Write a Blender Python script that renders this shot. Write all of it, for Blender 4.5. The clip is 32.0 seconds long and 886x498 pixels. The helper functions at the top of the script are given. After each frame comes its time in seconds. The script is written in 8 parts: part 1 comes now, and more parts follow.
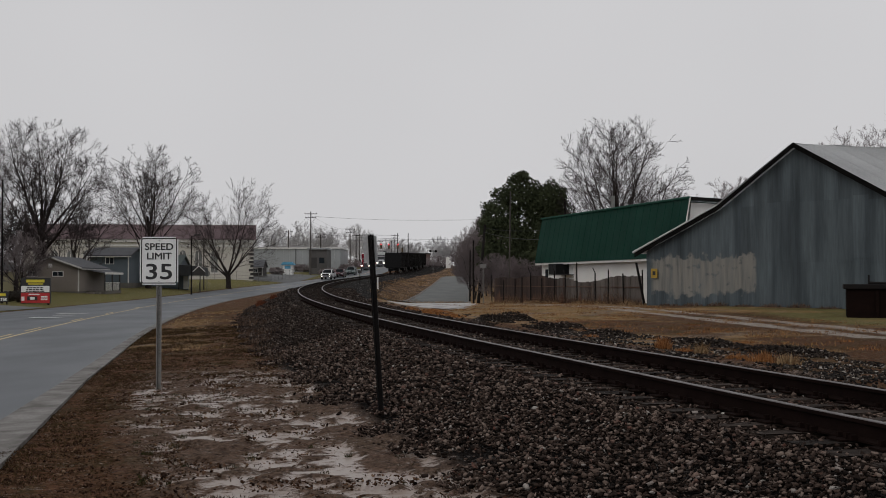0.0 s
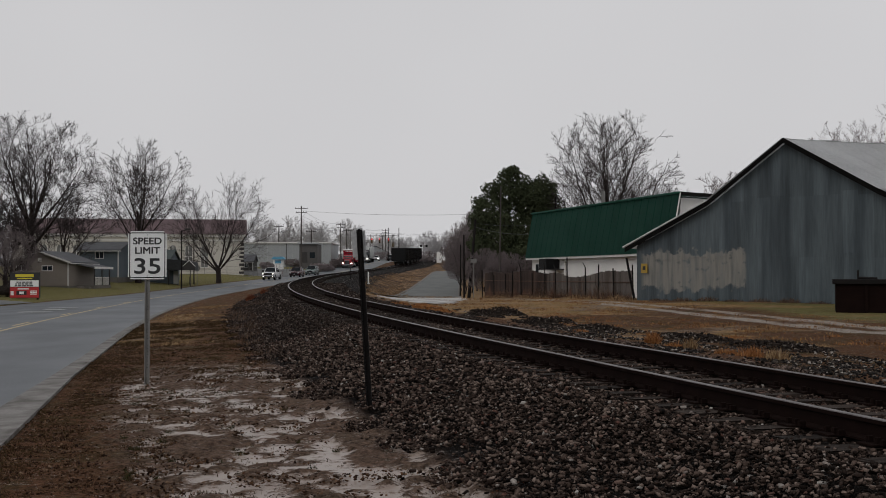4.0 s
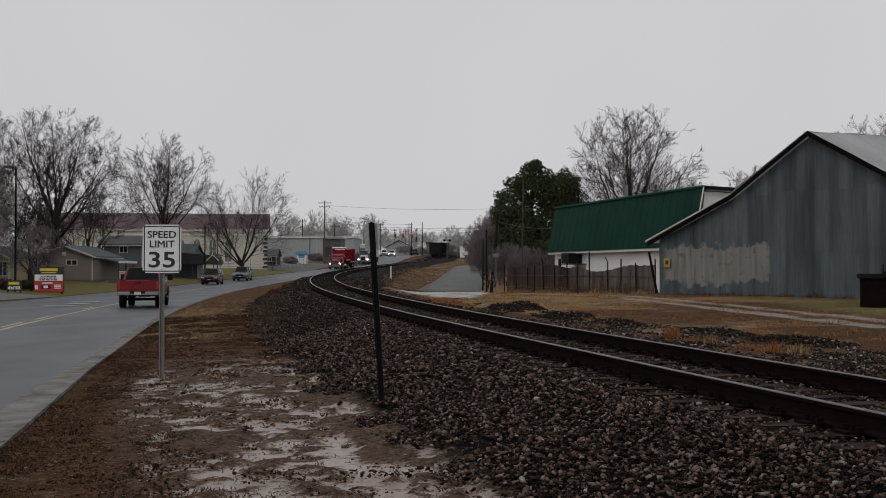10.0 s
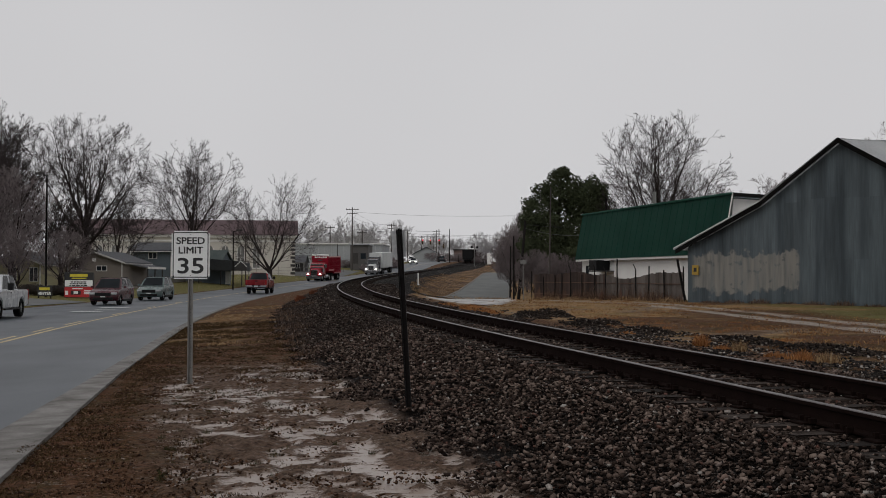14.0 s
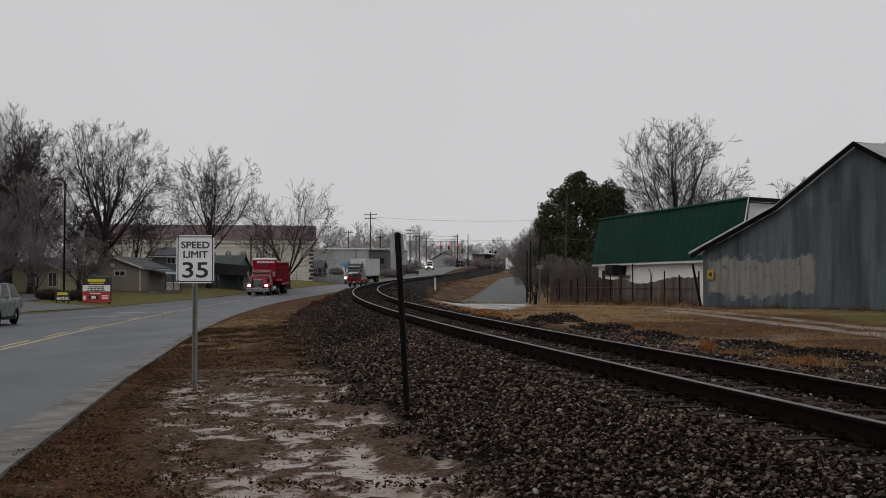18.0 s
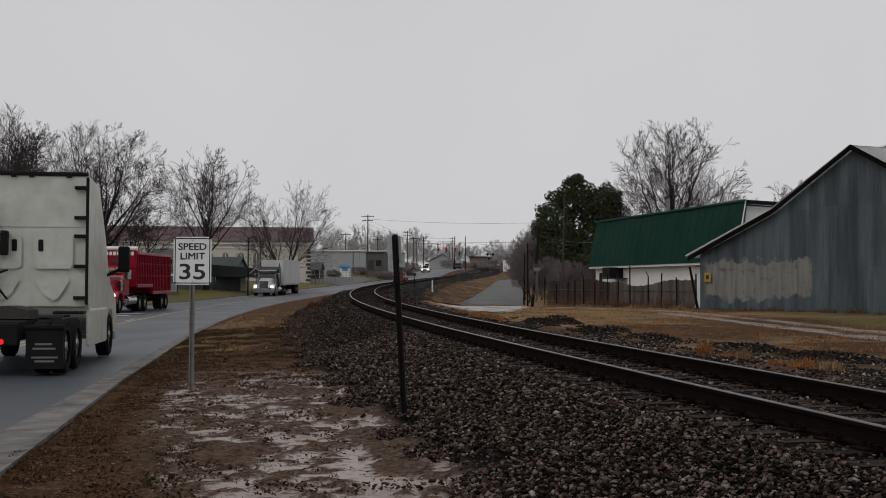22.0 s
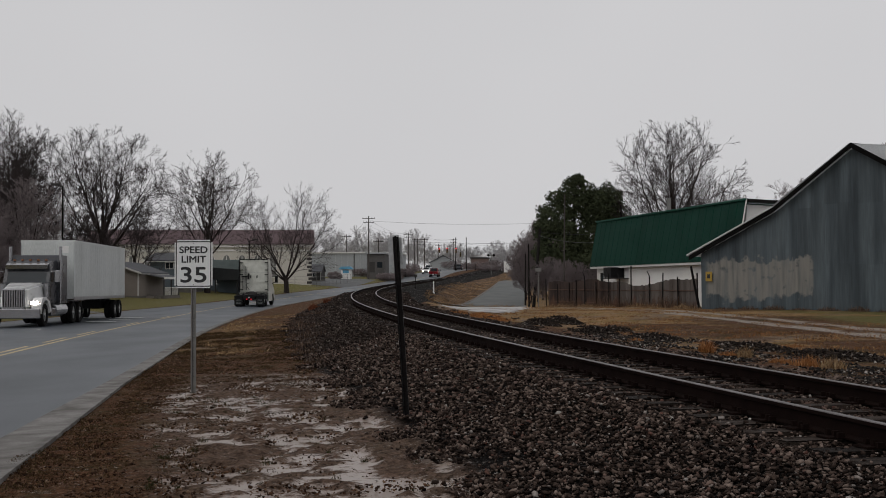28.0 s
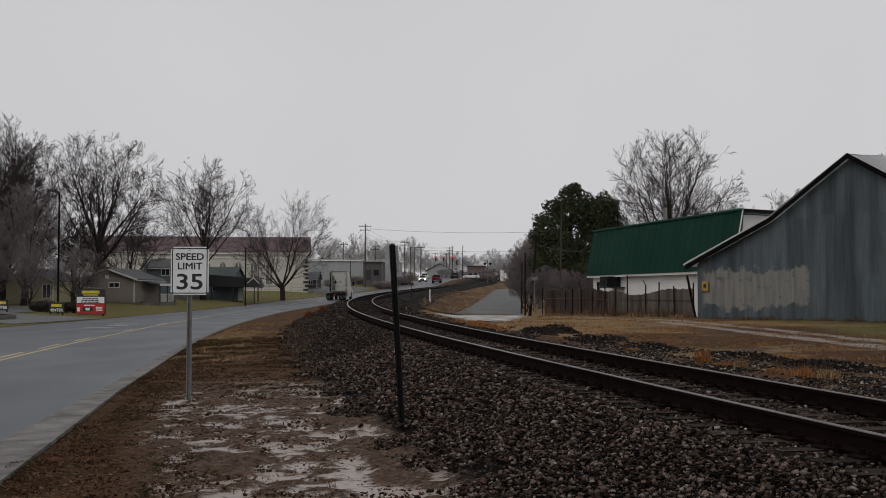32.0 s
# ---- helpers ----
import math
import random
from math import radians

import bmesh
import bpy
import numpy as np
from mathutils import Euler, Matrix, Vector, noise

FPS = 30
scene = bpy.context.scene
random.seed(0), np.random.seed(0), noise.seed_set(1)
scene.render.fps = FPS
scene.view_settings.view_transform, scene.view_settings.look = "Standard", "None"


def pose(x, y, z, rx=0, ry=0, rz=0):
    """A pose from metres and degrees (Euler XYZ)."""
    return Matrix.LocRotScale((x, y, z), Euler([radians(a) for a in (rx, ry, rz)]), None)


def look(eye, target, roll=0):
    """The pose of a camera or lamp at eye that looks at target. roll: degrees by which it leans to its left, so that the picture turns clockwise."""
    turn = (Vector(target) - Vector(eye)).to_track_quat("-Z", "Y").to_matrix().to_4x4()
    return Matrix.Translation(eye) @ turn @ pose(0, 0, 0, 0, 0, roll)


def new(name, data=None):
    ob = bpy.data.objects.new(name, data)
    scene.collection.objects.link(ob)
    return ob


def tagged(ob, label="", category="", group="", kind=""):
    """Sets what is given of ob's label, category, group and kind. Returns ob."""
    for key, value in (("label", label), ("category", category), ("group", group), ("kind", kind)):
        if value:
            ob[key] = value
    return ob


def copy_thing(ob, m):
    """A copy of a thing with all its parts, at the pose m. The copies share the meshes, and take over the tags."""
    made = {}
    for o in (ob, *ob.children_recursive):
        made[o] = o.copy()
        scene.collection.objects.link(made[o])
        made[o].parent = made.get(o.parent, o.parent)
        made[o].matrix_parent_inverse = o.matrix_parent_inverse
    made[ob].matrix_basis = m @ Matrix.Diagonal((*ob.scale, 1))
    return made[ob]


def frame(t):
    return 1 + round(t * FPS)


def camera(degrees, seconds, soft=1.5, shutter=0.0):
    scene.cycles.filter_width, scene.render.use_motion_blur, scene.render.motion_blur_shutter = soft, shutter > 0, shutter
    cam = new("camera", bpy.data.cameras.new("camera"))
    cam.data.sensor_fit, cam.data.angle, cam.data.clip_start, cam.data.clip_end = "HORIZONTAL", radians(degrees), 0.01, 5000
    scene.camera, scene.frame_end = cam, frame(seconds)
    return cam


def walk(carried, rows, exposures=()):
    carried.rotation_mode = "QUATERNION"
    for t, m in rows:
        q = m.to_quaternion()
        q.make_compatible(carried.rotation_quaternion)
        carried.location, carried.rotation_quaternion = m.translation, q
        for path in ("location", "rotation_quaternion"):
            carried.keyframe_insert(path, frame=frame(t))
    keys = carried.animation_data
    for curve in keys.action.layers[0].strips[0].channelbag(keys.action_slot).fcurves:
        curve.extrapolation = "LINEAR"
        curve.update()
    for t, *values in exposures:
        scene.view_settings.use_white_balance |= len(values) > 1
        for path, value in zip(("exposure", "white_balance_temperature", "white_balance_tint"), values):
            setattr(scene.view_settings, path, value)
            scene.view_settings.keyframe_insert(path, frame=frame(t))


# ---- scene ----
from collections import defaultdict
from math import sin, cos, tan, pi, atan2, hypot

# ---- camera: a hand-held view that sways, with two small side steps ----
cam = camera(41.5, 32.0, 0.95)
# seconds, eye (metres), turn to the right, tilt up, roll (degrees)
PATH = [
    (0, 0.000, 0.000, 1.600, -0.011, 1.575, -0.091), (0.5, 0.000, 0.000, 1.600, -0.348, 1.427, 0.029), (1, 0.000, 0.000, 1.600, -0.250, 1.483, 0.193),
    (1.5, 0.000, 0.000, 1.600, -0.047, 1.449, 0.179), (2, 0.000, 0.000, 1.600, -0.047, 1.351, 0.281), (2.5, 0.000, 0.000, 1.600, -0.533, 1.437, 0.320),
    (3, 0.000, 0.000, 1.600, -0.679, 1.288, 0.201), (3.5, 0.000, 0.000, 1.600, 0.175, 1.339, 0.080), (5.5, 0.146, 0.219, 1.587, 0.634, 1.223, -0.137),
    (6, 0.146, 0.219, 1.587, -0.901, 1.474, -0.066), (6.5, 0.146, 0.219, 1.587, -1.074, 1.179, -0.245), (7, 0.146, 0.219, 1.587, -0.982, 1.010, -0.375),
    (7.5, 0.146, 0.219, 1.587, -0.013, 0.696, -0.123), (8, 0.146, 0.219, 1.587, -0.117, 0.878, 0.104), (8.5, 0.146, 0.219, 1.587, -0.050, 1.004, 0.128),
    (9, 0.146, 0.219, 1.587, -0.211, 1.194, -0.076), (9.5, 0.146, 0.219, 1.587, -0.467, 1.008, 0.032), (10, 0.146, 0.219, 1.587, -0.726, 1.053, -0.016),
    (10.5, 0.146, 0.219, 1.587, -0.743, 1.130, -0.008), (11, 0.146, 0.219, 1.587, -1.166, 1.329, -0.058), (11.5, 0.146, 0.219, 1.587, -1.110, 1.242, -0.121),
    (12, 0.146, 0.219, 1.587, -1.407, 1.151, -0.094), (12.5, 0.146, 0.219, 1.587, -1.270, 1.111, -0.083), (13, 0.146, 0.219, 1.587, -1.350, 1.188, -0.124),
    (13.5, 0.146, 0.219, 1.587, -1.649, 1.110, -0.092), (14, 0.146, 0.219, 1.587, -2.065, 1.382, 0.140), (14.5, 0.146, 0.219, 1.587, -1.807, 1.905, 0.062),
    (16.5, 0.386, 0.255, 1.573, -2.533, 1.185, 0.589), (17, 0.386, 0.255, 1.573, -3.081, 1.794, -0.267), (17.5, 0.386, 0.255, 1.573, -3.383, 1.301, 0.122),
    (18, 0.386, 0.255, 1.573, -3.013, 1.628, 0.124), (18.5, 0.386, 0.255, 1.573, -2.601, 1.355, 0.057), (19, 0.386, 0.255, 1.573, -2.451, 1.066, 0.067),
    (19.5, 0.386, 0.255, 1.573, -2.661, 0.831, -0.215), (20, 0.386, 0.255, 1.573, -2.770, 0.948, -0.124), (20.5, 0.386, 0.255, 1.573, -2.857, 1.242, -0.037),
    (21, 0.386, 0.255, 1.573, -3.073, 1.762, 0.140), (21.5, 0.386, 0.255, 1.573, -2.889, 1.815, 0.341), (22, 0.386, 0.255, 1.573, -2.880, 1.734, 0.246),
    (22.5, 0.386, 0.255, 1.573, -2.628, 1.552, 0.145), (23, 0.386, 0.255, 1.573, -2.727, 1.318, 0.215), (23.5, 0.386, 0.255, 1.573, -2.821, 1.372, 0.129),
    (24, 0.386, 0.255, 1.573, -2.702, 1.319, 0.237), (24.5, 0.386, 0.255, 1.573, -2.573, 1.262, 0.369), (25, 0.386, 0.255, 1.573, -2.403, 1.551, 0.124),
    (25.5, 0.386, 0.255, 1.573, -2.726, 1.724, 0.004), (27.5, 0.386, 0.255, 1.573, -2.880, 1.862, -0.050), (28, 0.386, 0.255, 1.573, -2.927, 1.794, -0.204),
    (28.5, 0.386, 0.255, 1.573, -2.978, 2.026, -0.146), (29, 0.386, 0.255, 1.573, -3.327, 2.193, -0.322), (29.5, 0.386, 0.255, 1.573, -3.087, 2.439, -0.331),
    (30, 0.386, 0.255, 1.573, -2.858, 2.223, -0.236), (30.5, 0.386, 0.255, 1.573, -2.892, 1.993, -0.223), (31, 0.386, 0.255, 1.573, -2.736, 2.311, -0.322),
    (31.5, 0.386, 0.255, 1.573, -2.884, 2.182, -0.190), (32, 0.386, 0.255, 1.573, -2.756, 2.197, 0.110),
]


def view(x, y, z, turn, tilt, roll):
    a, b = radians(turn), radians(tilt)
    eye = Vector((x, y, z))
    return look(eye, eye + Vector((sin(a) * cos(b), cos(a) * cos(b), sin(b))), roll)


walk(cam, [(t, view(*row)) for t, *row in PATH])

# ---- world: overcast sky, brighter overhead, and a wide soft sun ----
SUN_EL, SUN_ROT = 48.0, 215.0
world = bpy.data.worlds.new("world")
scene.world = world
world.use_nodes = True
wn, wl = world.node_tree.nodes, world.node_tree.links
wn.clear()
w_out = wn.new("ShaderNodeOutputWorld")
w_bg = wn.new("ShaderNodeBackground")
w_sky = wn.new("ShaderNodeTexSky")
w_sky.sky_type = "NISHITA"
w_sky.sun_disc = False
w_sky.sun_elevation, w_sky.sun_rotation = radians(SUN_EL), radians(SUN_ROT)
w_sky.air_density, w_sky.dust_density = 1.0, 6.0
w_hsv = wn.new("ShaderNodeHueSaturation")
w_hsv.inputs["Saturation"].default_value = 0.06
w_hsv.inputs["Value"].default_value = 1.0
w_geo = wn.new("ShaderNodeTexCoord")
w_sep = wn.new("ShaderNodeSeparateXYZ")
w_map = wn.new("ShaderNodeMapRange")          # overcast: overhead is brighter than the horizon
w_map.inputs["From Min"].default_value, w_map.inputs["From Max"].default_value = 0.0, 1.0
w_map.inputs["To Min"].default_value, w_map.inputs["To Max"].default_value = 6.3, 5.2
w_noise = wn.new("ShaderNodeTexNoise")
w_noise.inputs["Scale"].default_value, w_noise.inputs["Detail"].default_value = 1.6, 3.0
w_nmap = wn.new("ShaderNodeMapRange")
w_nmap.inputs["From Min"].default_value, w_nmap.inputs["From Max"].default_value = 0.3, 0.7
w_nmap.inputs["To Min"].default_value, w_nmap.inputs["To Max"].default_value = 0.96, 1.10
w_mul = wn.new("ShaderNodeMath")
w_mul.operation = "MULTIPLY"
w_grey = wn.new("ShaderNodeMix")
w_grey.data_type = "RGBA"
w_grey.blend_type = "MULTIPLY"
w_grey.inputs["Factor"].default_value = 1.0
w_grey.inputs["A"].default_value = (0.984, 0.976, 1.0, 1)
w_mix = wn.new("ShaderNodeMix")
w_mix.data_type = "RGBA"
w_mix.inputs["Factor"].default_value = 0.9
wl.new(w_geo.outputs["Generated"], w_sep.inputs[0])
wl.new(w_sep.outputs["Z"], w_map.inputs["Value"])
wl.new(w_geo.outputs["Generated"], w_noise.inputs["Vector"])
wl.new(w_noise.outputs["Fac"], w_nmap.inputs["Value"])
wl.new(w_map.outputs["Result"], w_mul.inputs[0])
wl.new(w_nmap.outputs["Result"], w_mul.inputs[1])
wl.new(w_mul.outputs[0], w_grey.inputs["B"])
wl.new(w_sky.outputs[0], w_hsv.inputs["Color"])
wl.new(w_hsv.outputs[0], w_mix.inputs["A"])
wl.new(w_grey.outputs["Result"], w_mix.inputs["B"])
wl.new(w_mix.outputs["Result"], w_bg.inputs["Color"])
w_bg.inputs["Strength"].default_value = 0.10
wl.new(w_bg.outputs[0], w_out.inputs["Surface"])

sun = new("sun", bpy.data.lights.new("sun", "SUN"))
sun.data.energy, sun.data.angle, sun.data.color = 0.5, radians(40), (1.0, 0.98, 0.95)
sun.matrix_world = look((0, 0, 30), (0 - 30 * sin(radians(SUN_ROT)) / tan(radians(SUN_EL)), -30 * cos(radians(SUN_ROT)) / tan(radians(SUN_EL)), 0))


# ---- materials ----
def material(name, colour, rough=0.8, second=None, scale=3.0, fine=40.0, amount=0.5, bump=0.15, metal=0.0,
             stretch=(1, 1, 1), spec=0.5, coat=0.0, piece=0.0):
    """A surface with a base colour, blotches and grain at two scales, and a fine relief."""
    m = bpy.data.materials.new(name)
    m.use_nodes = True
    n, l = m.node_tree.nodes, m.node_tree.links
    b = n["Principled BSDF"]
    second = second or tuple(c * 0.6 for c in colour)
    tc, mp = n.new("ShaderNodeTexCoord"), n.new("ShaderNodeMapping")
    mp.inputs["Scale"].default_value = stretch
    l.new(tc.outputs["Object"], mp.inputs["Vector"])
    big, small = n.new("ShaderNodeTexNoise"), n.new("ShaderNodeTexNoise")
    big.inputs["Scale"].default_value, big.inputs["Detail"].default_value = scale, 5.0
    small.inputs["Scale"].default_value, small.inputs["Detail"].default_value = fine, 4.0
    l.new(mp.outputs[0], big.inputs["Vector"])
    l.new(mp.outputs[0], small.inputs["Vector"])
    rng = n.new("ShaderNodeMapRange")
    rng.inputs["From Min"].default_value, rng.inputs["From Max"].default_value = 0.35, 0.65
    rng.inputs["To Max"].default_value = amount
    l.new(big.outputs["Fac"], rng.inputs["Value"])
    mix = n.new("ShaderNodeMix")
    mix.data_type = "RGBA"
    mix.inputs["A"].default_value, mix.inputs["B"].default_value = (*colour, 1), (*second, 1)
    l.new(rng.outputs["Result"], mix.inputs["Factor"])
    grain = n.new("ShaderNodeMix")
    grain.data_type, grain.blend_type = "RGBA", "OVERLAY"
    grain.inputs["Factor"].default_value = 0.35
    l.new(mix.outputs["Result"], grain.inputs["A"])
    l.new(small.outputs["Fac"], grain.inputs["B"])
    last = grain.outputs["Result"]
    if piece:
        info, pr, hv = n.new("ShaderNodeObjectInfo"), n.new("ShaderNodeMapRange"), n.new("ShaderNodeHueSaturation")
        pr.inputs["To Min"].default_value, pr.inputs["To Max"].default_value = 1 - piece, 1 + piece
        l.new(info.outputs["Random"], pr.inputs["Value"])
        l.new(pr.outputs["Result"], hv.inputs["Value"])
        l.new(last, hv.inputs["Color"])
        last = hv.outputs[0]
    l.new(last, b.inputs["Base Color"])
    rr = n.new("ShaderNodeMapRange")
    rr.inputs["To Min"].default_value, rr.inputs["To Max"].default_value = max(rough - 0.12, 0.02), min(rough + 0.12, 1)
    l.new(big.outputs["Fac"], rr.inputs["Value"])
    l.new(rr.outputs["Result"], b.inputs["Roughness"])
    b.inputs["Metallic"].default_value = metal
    b.inputs["Specular IOR Level"].default_value = spec
    b.inputs["Coat Weight"].default_value = coat
    if bump:
        bp = n.new("ShaderNodeBump")
        bp.inputs["Strength"].default_value, bp.inputs["Distance"].default_value = bump, 0.02
        l.new(small.outputs["Fac"], bp.inputs["Height"])
        l.new(bp.outputs[0], b.inputs["Normal"])
    return m


def glow(name, colour, strength):
    m = bpy.data.materials.new(name)
    m.use_nodes = True
    b = m.node_tree.nodes["Principled BSDF"]
    b.inputs["Base Color"].default_value = (*colour, 1)
    b.inputs["Emission Color"].default_value = (*colour, 1)
    b.inputs["Emission Strength"].default_value = strength
    return m


def glassy(name, colour=(0.02, 0.025, 0.03), rough=0.06):
    m = bpy.data.materials.new(name)
    m.use_nodes = True
    b = m.node_tree.nodes["Principled BSDF"]
    b.inputs["Base Color"].default_value = (*colour, 1)
    b.inputs["Roughness"].default_value = rough
    b.inputs["Specular IOR Level"].default_value = 0.17
    return m


M = {
    "concrete": material("concrete", (0.15, 0.138, 0.122), 0.75, (0.09, 0.082, 0.072), 1.2, 60, spec=0.2),
    "gutter": material("gutter", (0.185, 0.176, 0.166), 0.7, (0.070, 0.062, 0.055), 2.4, 24, 0.9, spec=0.25),
    "rail_side": material("rail_side", (0.011, 0.006, 0.005), 0.85, (0.005, 0.0034, 0.0032), 4, 80, spec=0.03),
    "rail_head": material("rail_head", (0.085, 0.07, 0.068), 0.42, (0.045, 0.036, 0.034), 3, 60, metal=0.5, bump=0.03),
    "tie": material("tie", (0.036, 0.026, 0.021), 0.85, (0.014, 0.011, 0.0095), 2, 50, 0.9, stretch=(1, 8, 8), piece=0.5, spec=0.1),
    "galvanised": material("galvanised", (0.19, 0.185, 0.175), 0.55, (0.11, 0.105, 0.10), 8, 90, metal=0.2, bump=0.03),
    "sign_white": material("sign_white", (0.74, 0.75, 0.74), 0.5, (0.66, 0.67, 0.66), 3, 60, bump=0.0),
    "sign_black": material("sign_black", (0.012, 0.012, 0.013), 0.5, bump=0.0),
    "black_steel": material("black_steel", (0.006, 0.0055, 0.0055), 0.7, (0.012, 0.008, 0.007), 6, 60, spec=0.15),
    "rust": material("rust", (0.10, 0.045, 0.025), 0.85, (0.05, 0.03, 0.022), 5, 60),
    "bark": material("bark", (0.036, 0.028, 0.026), 0.9, (0.02, 0.016, 0.015), 2, 25, stretch=(4, 4, 0.6), bump=0.6, spec=0.1),
    "twig": material("twig", (0.056, 0.046, 0.045), 0.9, (0.036, 0.029, 0.029), 2, 20, bump=0.0, spec=0.1),
    "twig_red": material("twig_red", (0.20, 0.168, 0.168), 0.9, (0.13, 0.106, 0.108), 2, 20, bump=0.0, spec=0.1),
    # far twigs, paled so the distance haze sits in the colour
    "hazed_twig": material("hazed_twig", (0.43, 0.415, 0.42), 0.9, (0.34, 0.33, 0.335), 1, 10, bump=0.0),
    "white_paint": material("white_paint", (0.74, 0.73, 0.71), 0.7, (0.58, 0.57, 0.55), 0.5, 30),
    "tan_siding": material("tan_siding", (0.20, 0.172, 0.148), 0.8, (0.17, 0.148, 0.128), 0.7, 30),
    "trim_white": material("trim_white", (0.68, 0.67, 0.64), 0.6, (0.55, 0.54, 0.52), 2, 30),
    "shingle_grey": material("shingle_grey", (0.09, 0.092, 0.10), 0.9, (0.06, 0.062, 0.07), 1.5, 20, bump=0.4),
    "teal_siding": material("teal_siding", (0.11, 0.135, 0.155), 0.8, (0.085, 0.105, 0.12), 0.7, 30),
    "yellow_siding": material("yellow_siding", (0.40, 0.36, 0.22), 0.8, (0.33, 0.30, 0.19), 0.7, 30),
    "red_roof": material("red_roof", (0.088, 0.050, 0.054), 0.75, (0.068, 0.040, 0.044), 0.4, 12),
    "cream_wall": material("cream_wall", (0.52, 0.49, 0.44), 0.8, (0.45, 0.425, 0.38), 0.25, 15),
    "pale_metal": material("pale_metal", (0.31, 0.325, 0.33), 0.6, (0.265, 0.275, 0.28), 0.4, 15, stretch=(1, 1, 0.2)),
    "dark_wall": material("dark_wall", (0.06, 0.056, 0.054), 0.85, (0.042, 0.04, 0.039), 0.5, 15, spec=0.15),
    "glass": glassy("glass"),
    # hall panes: the reflected sky is painted as this grey base colour
    "sky_grey_glass": glassy("sky_grey_glass", (0.17, 0.17, 0.165), 0.2),
    "dark_plastic": material("dark_plastic", (0.0085, 0.0085, 0.009), 0.6, bump=0.0, spec=0.15),
    "tyre": material("tyre", (0.010, 0.010, 0.010), 0.9, (0.016, 0.015, 0.0145), 6, 60, spec=0.08),
    "chrome": material("chrome", (0.33, 0.33, 0.34), 0.22, (0.22, 0.22, 0.23), 6, 60, metal=1.0, bump=0.0),
    "steel_rim": material("steel_rim", (0.38, 0.385, 0.39), 0.35, (0.28, 0.28, 0.28), 6, 60, metal=0.8, bump=0.0),
    "headlight": glow("headlight", (1.0, 0.93, 0.82), 5.0),
    "head_off": glassy("head_off", (0.4, 0.41, 0.42), 0.1),
    "amber": glow("amber", (0.16, 0.06, 0.02), 0.01),
    "tail_red": glow("tail_red", (0.8, 0.008, 0.02), 0.6),
    "tail_off": material("tail_off", (0.25, 0.01, 0.012), 0.25, bump=0.0),
}


# ---- building blocks ----
def mesh_of(name, verts, faces, mats=(), smooth=False, index=None):
    me = bpy.data.meshes.new(name)
    me.from_pydata([tuple(v) for v in verts], [], [tuple(f) for f in faces])
    for m in mats:
        me.materials.append(m)
    if index is not None:
        me.polygons.foreach_set("material_index", list(index))
    if smooth:
        me.polygons.foreach_set("use_smooth", [True] * len(me.polygons))
    me.update()
    return me


def quick_mesh(name, v, f, mat):
    """A large triangle or quad mesh straight from arrays."""
    me = bpy.data.meshes.new(name)
    n, k = f.shape
    me.vertices.add(len(v))
    me.vertices.foreach_set("co", v.astype(np.float32).ravel())
    me.loops.add(n * k)
    me.loops.foreach_set("vertex_index", f.astype(np.int32).ravel())
    me.polygons.add(n)
    me.polygons.foreach_set("loop_start", np.arange(0, n * k, k, dtype=np.int32))
    me.update(calc_edges=True)
    me.materials.append(mat)
    return me


def field(x, y, scale, seed, octaves=4, gain=0.55):
    """Smooth random relief over the plan, about -1 to 1."""
    rng = np.random.default_rng(seed)
    x, y = np.asarray(x, float) * scale, np.asarray(y, float) * scale
    out, amp, total = np.zeros(np.broadcast(x, y).shape), 1.0, 0.0
    for _ in range(octaves):
        g = rng.uniform(-1, 1, (128, 128))
        ang = rng.uniform(0, 6.28)
        a, b = x * cos(ang) - y * sin(ang), x * sin(ang) + y * cos(ang)
        i, j = np.floor(a).astype(int), np.floor(b).astype(int)
        fa, fb = a - i, b - j
        fa, fb = fa * fa * (3 - 2 * fa), fb * fb * (3 - 2 * fb)
        v = ((g[i % 128, j % 128] * (1 - fa) + g[(i + 1) % 128, j % 128] * fa) * (1 - fb)
             + (g[i % 128, (j + 1) % 128] * (1 - fa) + g[(i + 1) % 128, (j + 1) % 128] * fa) * fb)
        out = out + v * amp
        total += amp
        amp *= gain
        x, y = x * 2.03, y * 2.03
    return out / total * 1.8


def part(name, bm, mat, parent=None, label=""):
    """Links a bmesh as one mesh object, under a thing or a part."""
    me = bpy.data.meshes.new(name)
    bm.to_mesh(me)
    bm.free()
    me.materials.append(mat)
    ob = new(name, me)
    if parent is not None:
        ob.parent = parent
    if label:
        ob["label"] = label
    return ob


def thing(name, m, label, category, group="", kind=""):
    ob = new(name)
    ob.empty_display_size = 0.2
    ob.matrix_basis = m
    return tagged(ob, label, category, group, kind)


def box(bm, x0, y0, z0, x1, y1, z1, bevel=0.0, m=None):
    """Adds a box between two corners, with its edges bevelled."""
    r = bmesh.ops.create_cube(bm, size=1.0)
    vs = r["verts"]
    bmesh.ops.transform(bm, matrix=Matrix.Translation(((x0 + x1) / 2, (y0 + y1) / 2, (z0 + z1) / 2))
                        @ Matrix.Diagonal((abs(x1 - x0), abs(y1 - y0), abs(z1 - z0), 1)), verts=vs)
    if bevel:
        es = {e for v in vs for e in v.link_edges}
        r2 = bmesh.ops.bevel(bm, geom=list(es), offset=bevel, segments=2, affect="EDGES", profile=0.6)
        vs = list({v for f in r2["faces"] for v in f.verts} | {v for v in vs if v.is_valid})
    if m is not None:
        bmesh.ops.transform(bm, matrix=m, verts=vs)
    return bm


def boxed(*a, **k):
    return box(bmesh.new(), *a, **k)


